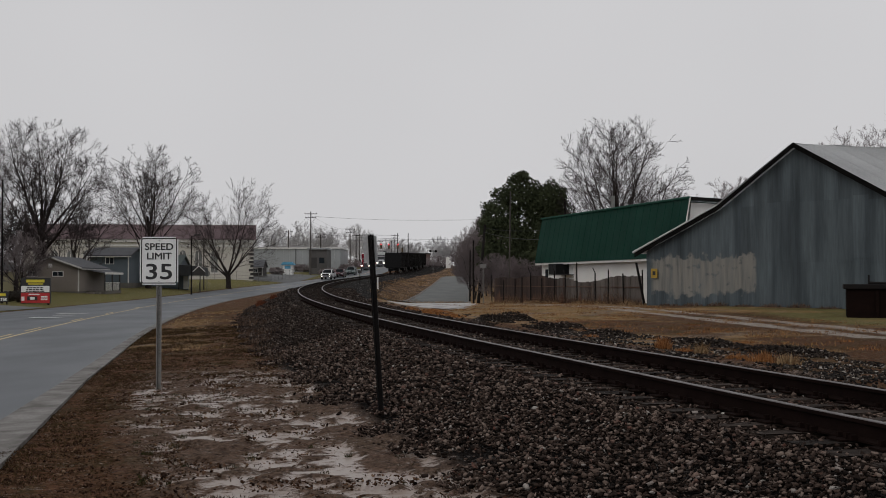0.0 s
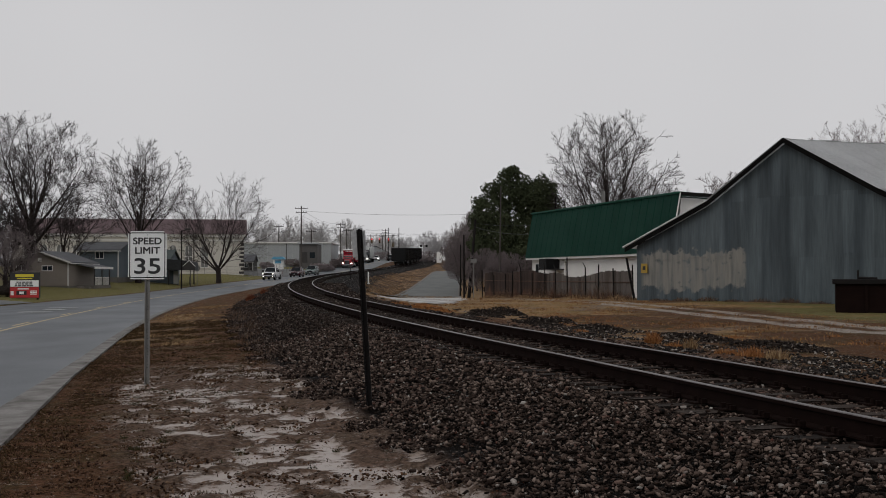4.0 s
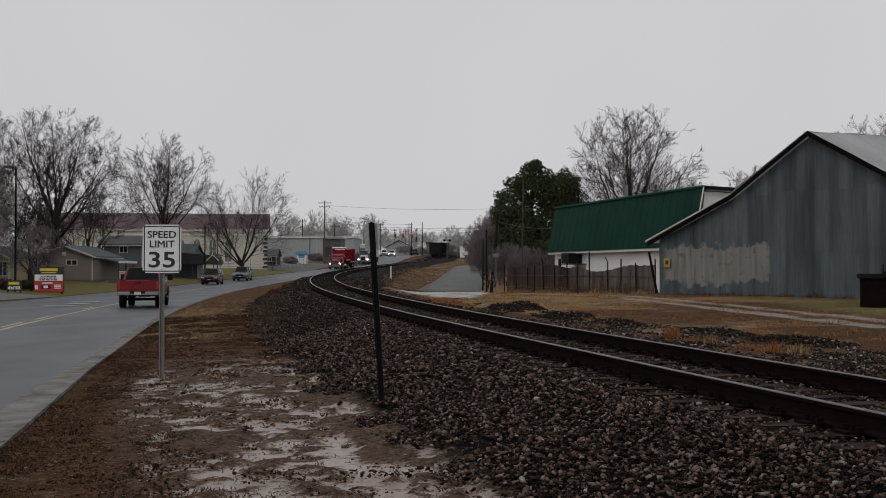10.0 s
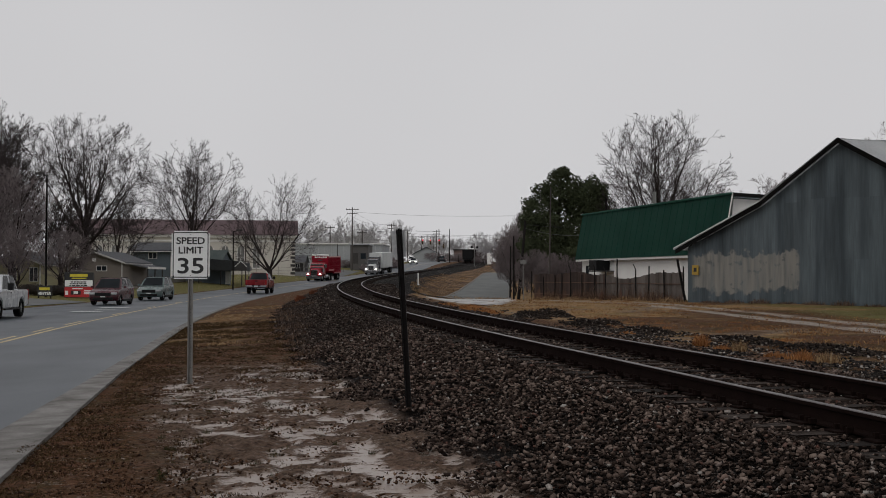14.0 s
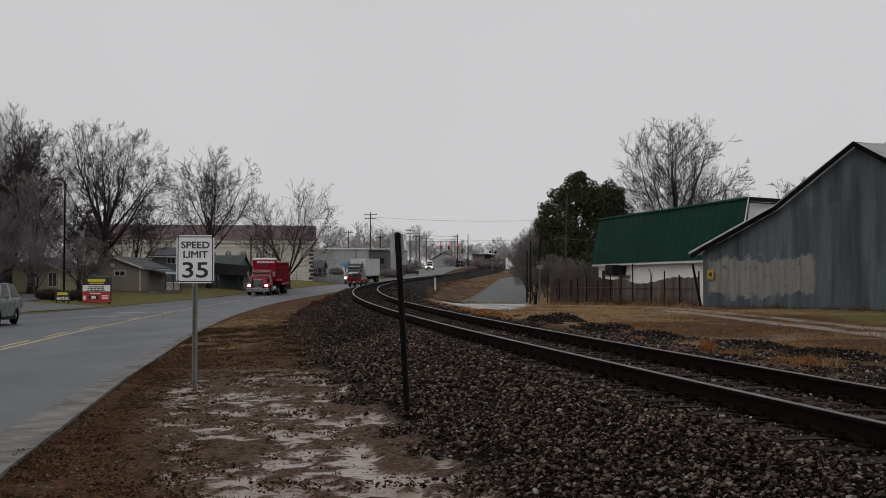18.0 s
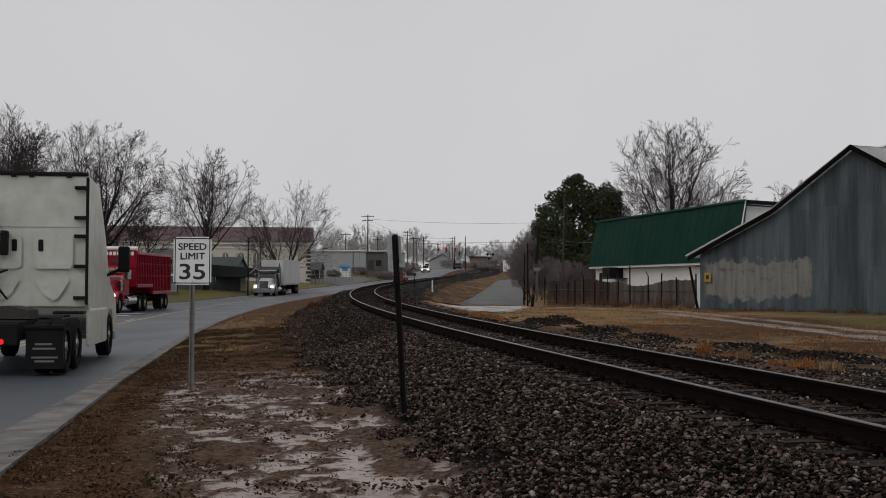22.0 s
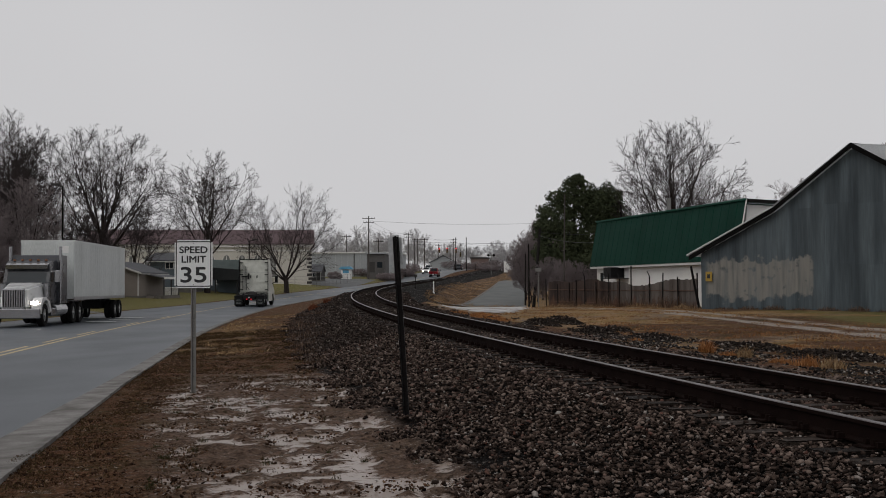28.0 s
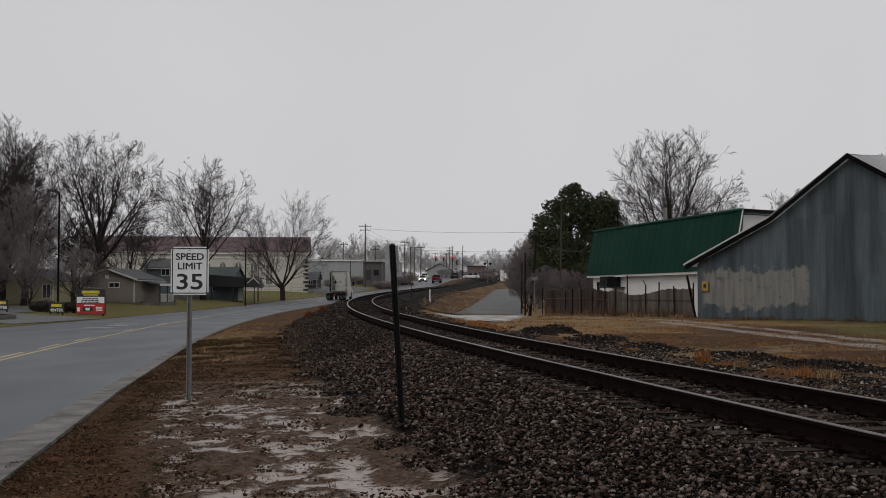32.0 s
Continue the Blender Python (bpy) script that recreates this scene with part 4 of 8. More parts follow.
def barn():
    turn = math.degrees(atan2(BARN_DIR.y, BARN_DIR.x))
    t = thing("barn", pose(*BARN_A, 0, 0, turn), "weathered grey corrugated-iron barn with a bare patch on its gable", "barn")
    px, pz = zip(*BARN_PROFILE)

    def top(s):
        return float(np.interp(s, px, pz)) - 0.05

    rnd = random.Random(5)
    # sheets of the gable wall, each with its own ribs
    width, s = 0.68, 0.0
    while s < 17.0:
        z0 = -0.25
        row = 0
        while z0 < max(top(s), top(s + width)) - 0.02:
            z1 = z0 + (2.45 if row else 2.2 + rnd.uniform(-0.1, 0.1))
            bm = bmesh.new()
            off = -0.012 * (row % 2) - rnd.uniform(0, 0.012)
            cols = []
            for k in range(13):
                x = s + width * 1.02 * k / 12
                y = off - (0.016 if k % 4 in (1, 2) else 0.0)
                a, b = z0, min(z1 + 0.06, top(x))
                cols.append((bm.verts.new((x, y, min(a, b))), bm.verts.new((x, y, b))))
            for c, d in zip(cols, cols[1:]):
                bm.faces.new((c[0], d[0], d[1], c[1]))
            part("panel", bm, M["tin_patched"], t)
            z0, row = z1, row + 1
        s += width
    bm = bmesh.new()
    vs = [bm.verts.new((x, 0.06, z)) for x, z in [(0, -0.4), (17.4, -0.4)] + [(a, b - 0.06) for a, b in BARN_PROFILE[::-1] if a > 0] + [(0, 2.6)]]
    f = bm.faces.new(vs)
    bmesh.ops.solidify(bm, geom=[f], thickness=0.15)
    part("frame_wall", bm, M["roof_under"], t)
    back = Vector((BARN_BACK.x, BARN_BACK.y, 0)).normalized()
    side = bmesh.new()
    for x in (0.05, 17.3):
        q = [Vector((x, 0.1, -0.4)), Vector((x, 0.1, 2.6)), Vector((x, 0.1, 2.6)) + back * 24, Vector((x, 0.1, -0.4)) + back * 24]
        side.faces.new([side.verts.new(v) for v in q])
    bmesh.ops.solidify(side, geom=side.faces[:], thickness=0.1)
    part("side_wall", side, M["tin"], t)
    # roof slopes in ribbed sheets
    for (x0, z0), (x1, z1) in zip(BARN_PROFILE, BARN_PROFILE[1:]):
        n = 12 if x0 in (8.32, 12.57) else 5
        for k in range(n):
            a, b = -0.28 + 24.5 * k / n, -0.28 + 24.5 * (k + 1) / n
            bm = bmesh.new()
            cols = []
            for j in range(9):
                w = a + (b - a) * 1.01 * j / 8
                lift = 0.03 if j % 4 == 0 else 0.0
                up = Vector((0, 0, 0.05 + lift + (0.02 if (x0, z0) == BARN_PROFILE[1] else 0)))
                over = 0.12 if z0 > z1 else -0.12
                cols.append((bm.verts.new(Vector((x0 - (0 if z0 > z1 else 0.1), 0, z0)) + back * w + up),
                             bm.verts.new(Vector((x1 + (0.1 if z0 > z1 else 0), 0, z1)) + back * w + up)))
            for c, d in zip(cols, cols[1:]):
                bm.faces.new((c[0], c[1], d[1], d[0]))
            bmesh.ops.solidify(bm, geom=bm.faces[:], thickness=0.02)
            part("roof_sheet", bm, M["tin_roof"], t)
        # verge board, near black to carry the shade under the overhang
        bm = bmesh.new()
        q = [Vector((x0, -0.31, z0 + 0.10)), Vector((x1, -0.31, z1 + 0.10)), Vector((x1, -0.31, z1 - 0.13)), Vector((x0, -0.31, z0 - 0.13))]
        f = bm.faces.new([bm.verts.new(v) for v in q])
        bmesh.ops.solidify(bm, geom=[f], thickness=0.04)
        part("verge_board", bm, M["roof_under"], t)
        if x0 < 0:
            part("roof_edge", prismed([(x0 - 0.1, z0 + 0.10), (x1, z1 + 0.10), (x1, z1 + 0.16), (x0 - 0.1, z0 + 0.16)], -0.34, -0.29), M["tin_roof"], t)
    return t


barn()

wsign = thing("warning_sign", pose(9.88, 54.72, 1.95, 0, 0, -51.3), "small yellow warning sign on the barn wall", "sign")
part("plate", boxed(-0.19, -0.03, -0.22, 0.19, -0.01, 0.22, 0.005), M["yellow_sign"], wsign)
part("emblem", boxed(-0.08, -0.036, -0.08, 0.08, -0.031, 0.10, 0.01), M["sign_black"], wsign)


def trough():
    t = thing("steel_trough", pose(13.2, 38.3, 0.40, 0, 0, -18), "dark rusty steel container with a broad rim", "container")
    part("body", boxed(0, 0, -0.2, 4.4, 1.8, 0.98, 0.03), M["rail_side"], t)
    bm = bmesh.new()
    for a in ((-0.1, -0.1, 0.92, 4.5, 0.06, 1.08), (-0.1, 1.74, 0.92, 4.5, 1.9, 1.08), (-0.1, 0.06, 0.92, 0.06, 1.74, 1.08), (4.34, 0.06, 0.92, 4.5, 1.74, 1.08)):
        box(bm, *a, bevel=0.02)
    part("rim", bm, M["black_steel"], t)
    for x in (0.9, 2.2, 3.5):
        part("stiffener", boxed(x, -0.07, -0.15, x + 0.1, -0.002, 0.9, 0.01), M["rail_side"], t)
    bm = rodded((0.7, 0.4, 1.08), (0.7, 0.4, 1.38), 0.03)
    rod(bm, (0.7, 0.4, 1.12), (1.3, 0.4, 1.10), 0.05)
    part("pipe", bm, M["black_steel"], t)
    return t


trough()


def green_building():
    g0, g1 = Vector((6.7, 84.0)), Vector((12.72, 62.6))
    d = (g1 - g0).normalized()
    turn = math.degrees(atan2(d.y, d.x))
    L = (g1 - g0).length
    t = thing("green_roofed_building", pose(g0.x, g0.y, 0.2, 0, 0, turn), "white building under a steep dark green metal roof", "building")
    # own plan: x along the front, y away behind it
    part("front_wall", boxed(0.15, 0.35, -0.6, L - 0.15, 0.55, 2.78), M["white_paint"], t)
    part("end_wall", prismed([(0.4, -0.6), (8.2, -0.6), (8.2, 2.6), (7.9, 5.2), (4.3, 5.48), (0.7, 5.6), (0.4, 2.6)], L - 0.35, L - 0.15, axis="x"), M["white_paint"], t)
    part("end_wall", prismed([(0.4, -0.6), (8.2, -0.6), (8.2, 2.6), (7.9, 5.2), (4.3, 5.48), (0.7, 5.6), (0.4, 2.6)], 0.15, 0.35, axis="x"), M["white_paint"], t)
    slope = [((-0.1, 2.66), (0.5, 5.86)), ((0.5, 5.86), (4.3, 5.70)), ((4.3, 5.70), (8.1, 5.42)), ((8.1, 5.42), (8.7, 2.66))]
    for k, ((ya, za), (yb, zb)) in enumerate(slope):
        n = 24
        for i in range(n):
            a, b = -0.1 + (L + 0.2) * i / n, -0.1 + (L + 0.2) * (i + 1) / n
            bm = bmesh.new()
            nx = Vector((0, -(zb - za), yb - ya)).normalized()
            cols = []
            for j, lift in enumerate((0.014, 0.014, 0.0, 0.0)):
                x = a + (b - a) * (0, 0.06, 0.09, 1.0)[j]
                cols.append((bm.verts.new(Vector((x, ya, za)) + nx * lift), bm.verts.new(Vector((x, yb, zb)) + nx * lift)))
            for c, e in zip(cols, cols[1:]):
                bm.faces.new((c[0], e[0], e[1], c[1]))
            bmesh.ops.solidify(bm, geom=bm.faces[:], thickness=0.03)
            part("roof_sheet", bm, M["green_tin"], t)
    bm = bmesh.new()
    box(bm, -0.15, 0.38, 5.82, L + 0.15, 0.6, 5.93, 0.02)
    part("roof_trim", bm, M["green_tin"], t)
    # upper trims use the near-black tone as the roof edge's shaded underside
    for k, ((ya, za), (yb, zb)) in enumerate(slope):
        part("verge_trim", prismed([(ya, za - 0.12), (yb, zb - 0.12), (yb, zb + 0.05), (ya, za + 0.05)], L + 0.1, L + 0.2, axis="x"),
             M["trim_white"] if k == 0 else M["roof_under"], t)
    part("fascia", boxed(-0.1, -0.06, 2.52, L + 0.1, 0.0, 2.66, 0.01), M["trim_white"], t)
    # window unit and pipes on the front
    u = part("air_conditioner", boxed(4.0, -0.62, 1.86, 5.4, 0.34, 2.56, 0.03), M["dark_plastic"], t, "dark air conditioning unit on brackets")
    part("shelf", boxed(3.9, -0.6, 1.78, 6.2, 0.34, 1.85, 0.01), M["dark_wall"], t)
    part("window_frame", boxed(1.0, 0.28, 1.2, 1.7, 0.345, 2.3, 0.01), M["trim_white"], t)
    part("window_pane", boxed(1.08, 0.262, 1.28, 1.62, 0.278, 2.22), M["glass"], t)
    part("pipe", rodded((6.6, 0.25, 0), (6.6, 0.25, 2.55), 0.05), M["trim_white"], t)
    part("vent_pipe", rodded((4.2, 4.1, 5.8), (4.2, 4.1, 7.3), 0.14), M["galvanised"], t)
    return t


green_building()


def fence():
    a, b = Vector((3.42, 78.5, 0.42)), Vector((9.75, 58.0, 0.40))
    d = (b - a)
    turn = math.degrees(atan2(d.y, d.x))
    L = d.to_2d().length
    t = thing("fence", pose(a.x, a.y, ground_z(a.x, a.y), 0, 0, turn), "rusty slatted metal fence topped with leaning wire arms", "fence")
    rnd = random.Random(8)
    n = 12
    for i in range(n + 1):
        x = L * i / n + rnd.uniform(-0.5, 0.5)
        gx, gy = a.x + d.x * i / n, a.y + d.y * i / n
        z = ground_z(gx, gy) - ground_z(a.x, a.y)
        h = 1.65 + rnd.uniform(-0.15, 0.3) + (0.5 if i in (8,) else 0)
        lean = rnd.uniform(-0.10, 0.10)
        bm = rodded((x, -0.06, z - 0.4), (x + lean, -0.06, z + h), 0.035, sides=6)
        if i in (4, 6, 7, 9):
            rod(bm, (x + lean, -0.06, z + h), (x + lean - 0.32, -0.06, z + h + 0.28), 0.025, sides=5)
        part("post", bm, M["black_steel"], t)
    x = 0.0
    while x < L:
        w = 0.30
        k = x / L
        z = ground_z(a.x + d.x * k, a.y + d.y * k) - ground_z(a.x, a.y)
        h = float(np.interp(k, [0, 0.4, 0.58, 0.64, 1], [1.68, 1.66, 1.40, 1.18, 1.48])) + rnd.uniform(-0.03, 0.03) + 0.05 * sin(x * 1.1)
        bm = boxed(x + 0.01, 0.0 + rnd.uniform(-0.01, 0.02), z - 0.2, x + w - 0.005, 0.03, z + h)
        part("slat", bm, M["old_board"] if k < 0.5 + 0.05 * sin(x * 5) else M["rusty_board"], t)
        x += w
    for z in (0.45, 1.2):
        part("rail", rodded((0, -0.02, z), (L, -0.02, z), 0.02, sides=5), M["rust"], t)
    return t


fence()


def leaning_post(x, y, top, r, mat, label, name="post", category="post"):
    z = ground_z(x, y)
    t = thing(name, pose(x, y, z), label, category)
    part("shaft", rodded((0, 0, -0.5), top, r, r * 0.8, 9), M[mat], t)
    return t


leaning_post(9.92, 57.2, (-0.48, 0, 2.05), 0.07, "black_steel", "dark steel post leaning against the barn corner")
leaning_post(9.95, 56.8, (0.03, 0, 1.75), 0.06, "black_steel", "dark upright gate post by the barn")
leaning_post(10.05, 56.3, (0.02, 0, 1.4), 0.08, "pole_wood", "short dark gate post by the barn")


def utility_pole(x, y, h, lean=(0, 0), arms=((0.6, 2.4),), r=0.15, label="wooden utility pole with a crossarm", extras=True, wood="pole_wood"):
    z = ground_z(x, y)
    t = thing("utility_pole", pose(x, y, z), label, "utility pole", "utility poles")
    part("shaft", rodded((0, 0, -0.6), (lean[0], lean[1], h), r, r * 0.65, 8), M[wood], t)
    for down, w in arms:
        f = (h - down) / h
        cx, cy = lean[0] * f, lean[1] * f
        arm = part("crossarm", boxed(cx - w / 2, cy - 0.06 - r, h - down - 0.06, cx + w / 2, cy + 0.05 - r, h - down + 0.06), M["pole_wood"], t)
        if extras:
            for k in (-0.46, -0.2, 0.2, 0.46):
                part("insulator", rodded((cx + w * k, cy - r, h - down + 0.05), (cx + w * k, cy - r, h - down + 0.25), 0.05, 0.035, 6), M["dark_wall"], arm)
    return t


utility_pole(2.8, 95, 6.4, (0.6, 0), (), 0.14, "leaning wooden pole without a crossarm beside the lane", wood="pole_dark")
utility_pole(2.62, 101, 5.4, (-0.02, 0), (), 0.09, "thin dark wooden pole beside the lane", wood="pole_dark")
utility_pole(2.35, 104, 4.6, (0.05, 0), (), 0.08, "thin dark wooden pole beside the lane", wood="pole_dark")
utility_pole(4.6, 82, 7.9, (0.12, 0), (), 0.06, "thin pale metal pole in front of the evergreen")
utility_pole(10.3, 99, 8.6, (0.03, 0), (), 0.12, "dark wooden pole behind the evergreen tree", wood="pole_dark")
lane_sign = thing("lane_sign", pose(3.2, 94, ground_z(3.2, 94)), "small pale sign board on the leaning pole", "sign")
part("plate", boxed(-0.25, -0.25, 2.85, 0.25, -0.22, 3.15, 0.01), M["galvanised"], lane_sign)
part("bracket", boxed(-0.03, -0.22, -0.2, 0.03, -0.18, 3.1), M["galvanised"], lane_sign)


def leafy(x, y, h, lobes, seed, label, name="tree", category="tree", count=9000, size=0.17, mat="leaf"):
    """An evergreen: a trunk with limbs, and leaves scattered in uneven lobes."""
    t = thing(name, pose(x, y, ground_z(x, y)), label, category)
    if h > 2:
        segs = [(Vector((0, 0, -0.3)), Vector((0, 0, h * 0.55)), 0.22, 0.14), (Vector((0, 0, h * 0.55)), Vector((0.1, 0, h * 0.9)), 0.14, 0.04)]
        for (cx, cy, cz, rx, ry, rz) in lobes:
            segs.append((Vector((0, 0, min(cz * 0.6, h * 0.6))), Vector((cx, cy, cz)), 0.08, 0.03))
        v, f = tubes(segs, 6)
        o = new("trunk", mesh_of("trunk", v, f, [M["bark"]], smooth=True))
        o.parent = t
    rng = np.random.default_rng(seed)
    vol = np.array([l[3] * l[4] * l[5] for l in lobes]) ** 0.75
    pick = rng.choice(len(lobes), count, p=vol / vol.sum())
    lb = np.array(lobes)[pick]
    d = rng.normal(size=(count, 3))
    d /= np.linalg.norm(d, axis=1)[:, None]
    rad = rng.uniform(0.25, 1.0, count) ** 0.45
    clump = 1 + 0.16 * np.sin(d[:, 0] * 7 + pick) * np.cos(d[:, 2] * 6 + pick * 2)
    c = lb[:, :3] + d * lb[:, 3:] * (rad * clump)[:, None]
    n = d + rng.normal(size=(count, 3)) * 0.7
    n /= np.linalg.norm(n, axis=1)[:, None]
    e1 = np.cross(n, rng.normal(size=(count, 3)))
    e1 /= np.linalg.norm(e1, axis=1)[:, None]
    e2 = np.cross(n, e1)
    s = (size * rng.uniform(0.6, 1.4, count))[:, None]
    v = np.stack([c - e1 * s, c + e2 * s * 0.45 + n * s * 0.1, c + e1 * s, c - e2 * s * 0.45 + n * s * 0.1], 1).reshape(-1, 3)
    f = np.arange(count * 4).reshape(-1, 4)
    o = new("crown", mesh_of("crown", v, f, [M[mat]]))
    o.parent = t
    return t


rnd_leaf = random.Random(9)
EVERGREEN = [(0.2, 0, 8.7, 1.7, 1.7, 1.9), (-1.5, 0, 7.0, 1.7, 1.8, 1.7), (1.9, 0.3, 7.8, 1.7, 1.7, 1.9), (-0.6, -0.3, 4.4, 2.5, 2.3, 2.6),
             (1.8, 0, 4.6, 2.2, 2.0, 2.8), (0.2, 0, 3.2, 2.6, 2.3, 1.6), (3.3, 0.4, 6.0, 1.5, 1.4, 2.6), (2.6, 0.2, 8.4, 1.6, 1.5, 1.7)]
for k in range(26):
    a_, z_ = rnd_leaf.uniform(0, 2 * pi), rnd_leaf.uniform(3.0, 10.6)
    w_ = (3.5 if z_ < 7.5 else 3.5 - (z_ - 7.5) * 0.72) * rnd_leaf.uniform(0.8, 1.08)
    q_ = rnd_leaf.uniform(0.4, 0.8)
    EVERGREEN.append((w_ * cos(a_) + 0.5, w_ * 0.8 * sin(a_), z_, q_ * 1.25, q_, q_ * 0.8))
leafy(6.4, 100, 11.4, [(1.06 * a, b, 1.045 * c, 1.08 * d, e, 1.06 * f) for a, b, c, d, e, f in EVERGREEN], 21, "dense dark evergreen tree beside the white building", count=50000, size=0.125)
for k, (x, y, h, w) in enumerate([(4.2, 95, 3.8, 1.5), (5.8, 92, 3.4, 1.6), (8.2, 91, 3.6, 1.5)]):
    bare_tree(x, y, h, w, 0.06, 90 + k, "bare brown scrub under the evergreen tree", ("bark", "twig_red"), fork=0.05, limbs=9, low=0.02, side=(7, 6, 4, 3), fine=0.009)

# thicket and far woods
for k, (x, y, h, w) in enumerate([(3.1, 113, 6.2, 1.7), (3.9, 118, 8.0, 2.1), (2.9, 126, 5.6, 1.8), (4.7, 128, 8.8, 2.6), (7.4, 135, 9.4, 3.0), (3.4, 150, 7.0, 2.4), (4.6, 180, 8.8, 3.0)]):
    bare_tree(x, y, h, w, 0.09, 40 + k, "bare scrubby tree beside the lane", ("bark", "twig_red"), fork=0.06, limbs=10, low=0.02, side=(7, 6, 5, 3), fine=0.011)
for k, (x, y, h, w) in enumerate([(32, 132, 13.2, 5.5), (37, 137, 13.5, 5.5), (27.5, 140, 11.5, 5.0), (46.5, 130, 19.6, 6.0), (51, 129, 20.4, 6.5), (24, 150, 9.8, 4)]):
    bare_tree(x, y, h, w, 0.3, 60 + k, "distant bare tree behind the barns", ("twig_red", "twig_red"), limbs=10, side=(8, 7, 6, 3), fine=0.0105, low=0.1)


# ---- the left-hand side: houses, hall, warehouse, signs, poles ----
M["shop_wall"] = material("shop_wall", (0.085, 0.079, 0.076), 0.8, (0.06, 0.056, 0.054), 0.5, 15)
M["trim_dull"] = material("trim_dull", (0.50, 0.49, 0.465), 0.7, (0.38, 0.37, 0.35), 2, 30)
M["sign_red"] = material("sign_red", (0.42, 0.018, 0.02), 0.5, (0.36, 0.016, 0.018), 2, 20, bump=0.0)
M["sign_yellow"] = material("sign_yellow", (0.62, 0.52, 0.03), 0.5, bump=0.0)
M["hedge_leaf"] = material("hedge_leaf", (0.022, 0.016, 0.011), 0.8, (0.035, 0.02, 0.012), 2, 10, bump=0.0)
# brick tone greyed: distance haze is mixed into this colour
M["brick"] = material("brick", (0.17, 0.115, 0.10), 0.85, (0.13, 0.09, 0.08), 1, 20)
M["green_shingle"] = material("green_shingle", (0.062, 0.080, 0.076), 0.9, (0.045, 0.058, 0.056), 1.0, 20, bump=0.3)
M["blue_paint"] = material("blue_paint", (0.10, 0.33, 0.50), 0.6, bump=0.0)
M["canopy"] = material("canopy", (0.018, 0.02, 0.021), 0.7, bump=0.0)


def gabled(x, y, w, dep, z0, wall_h, rise, wall, roof, trim, over=0.35, turn=0.0, name="house", label="", ridge="y", clap=0.0):
    """A house on its own footing: front at y = 0, its gable (ridge 'y') or its eave (ridge 'x') to the road."""
    t = thing(name, pose(x, y, z0, 0, 0, turn), label, "house" if name == "house" else "building")
    part("foundation", boxed(0.03, 0.03, -0.9, w - 0.03, dep - 0.03, 0.32), M["concrete"], t)
    if ridge == "y":
        out = [(0, 0.32), (w, 0.32), (w, wall_h), (w / 2, wall_h + rise), (0, wall_h)]
        part("gable_wall", prismed(out, 0, 0.15), M[wall], t)
        part("gable_wall", prismed(out, dep - 0.15, dep), M[wall], t)
        part("side_wall", boxed(0, 0.15, 0.32, 0.15, dep - 0.15, wall_h), M[wall], t)
        part("side_wall", boxed(w - 0.15, 0.15, 0.32, w, dep - 0.15, wall_h), M[wall], t)
        sl = rise / (w / 2)
        for sgn in (-1, 1):
            e = w / 2 + sgn * (w / 2 + over)
            pts = [(w / 2, wall_h + rise + 0.02), (e, wall_h - sl * over + 0.02), (e, wall_h - sl * over + 0.14), (w / 2, wall_h + rise + 0.14)]
            part("roof", prismed(pts, -over, dep + over), M[roof], t)
            pts = [(w / 2, wall_h + rise - 0.05), (e, wall_h - sl * over - 0.05), (e, wall_h - sl * over + 0.12), (w / 2, wall_h + rise + 0.12)]
            part("rake_trim", prismed(pts, -over - 0.05, -over - 0.003), M[trim], t)
            part("eave_trim", boxed(e - 0.04, -over, wall_h - sl * over - 0.06, e + 0.04, dep + over, wall_h - sl * over + 0.015), M[trim], t)
    else:
        out = [(0, 0.32), (dep, 0.32), (dep, wall_h), (dep / 2, wall_h + rise), (0, wall_h)]
        part("gable_wall", prismed(out, 0, 0.15, "x"), M[wall], t)
        part("gable_wall", prismed(out, w - 0.15, w, "x"), M[wall], t)
        part("side_wall", boxed(0.15, 0, 0.32, w - 0.15, 0.15, wall_h), M[wall], t)
        part("side_wall", boxed(0.15, dep - 0.15, 0.32, w - 0.15, dep, wall_h), M[wall], t)
        sl = rise / (dep / 2)
        for sgn in (-1, 1):
            e = dep / 2 + sgn * (dep / 2 + over)
            pts = [(dep / 2, wall_h + rise + 0.02), (e, wall_h - sl * over + 0.02), (e, wall_h - sl * over + 0.14), (dep / 2, wall_h + rise + 0.14)]
            part("roof", prismed(pts, -over, w + over, "x"), M[roof], t)
            part("eave_trim", boxed(-over, e - 0.04, wall_h - sl * over - 0.08, w + over, e + 0.04, wall_h - sl * over + 0.015), M[trim], t)
    part("corner_trim", boxed(w - 0.09, -0.02, 0.32, w + 0.02, 0.07, wall_h), M[trim], t)
    part("corner_trim", boxed(-0.02, -0.02, 0.32, 0.09, 0.07, wall_h), M[trim], t)
    if clap:
        z = 0.5
        while z < wall_h:
            part("clapboard", prismed([(-0.018, z), (0.0, z + 0.004), (0.0, z + clap)], 0.1, w - 0.1, "x"), M[wall], t)
            z += clap
    return t


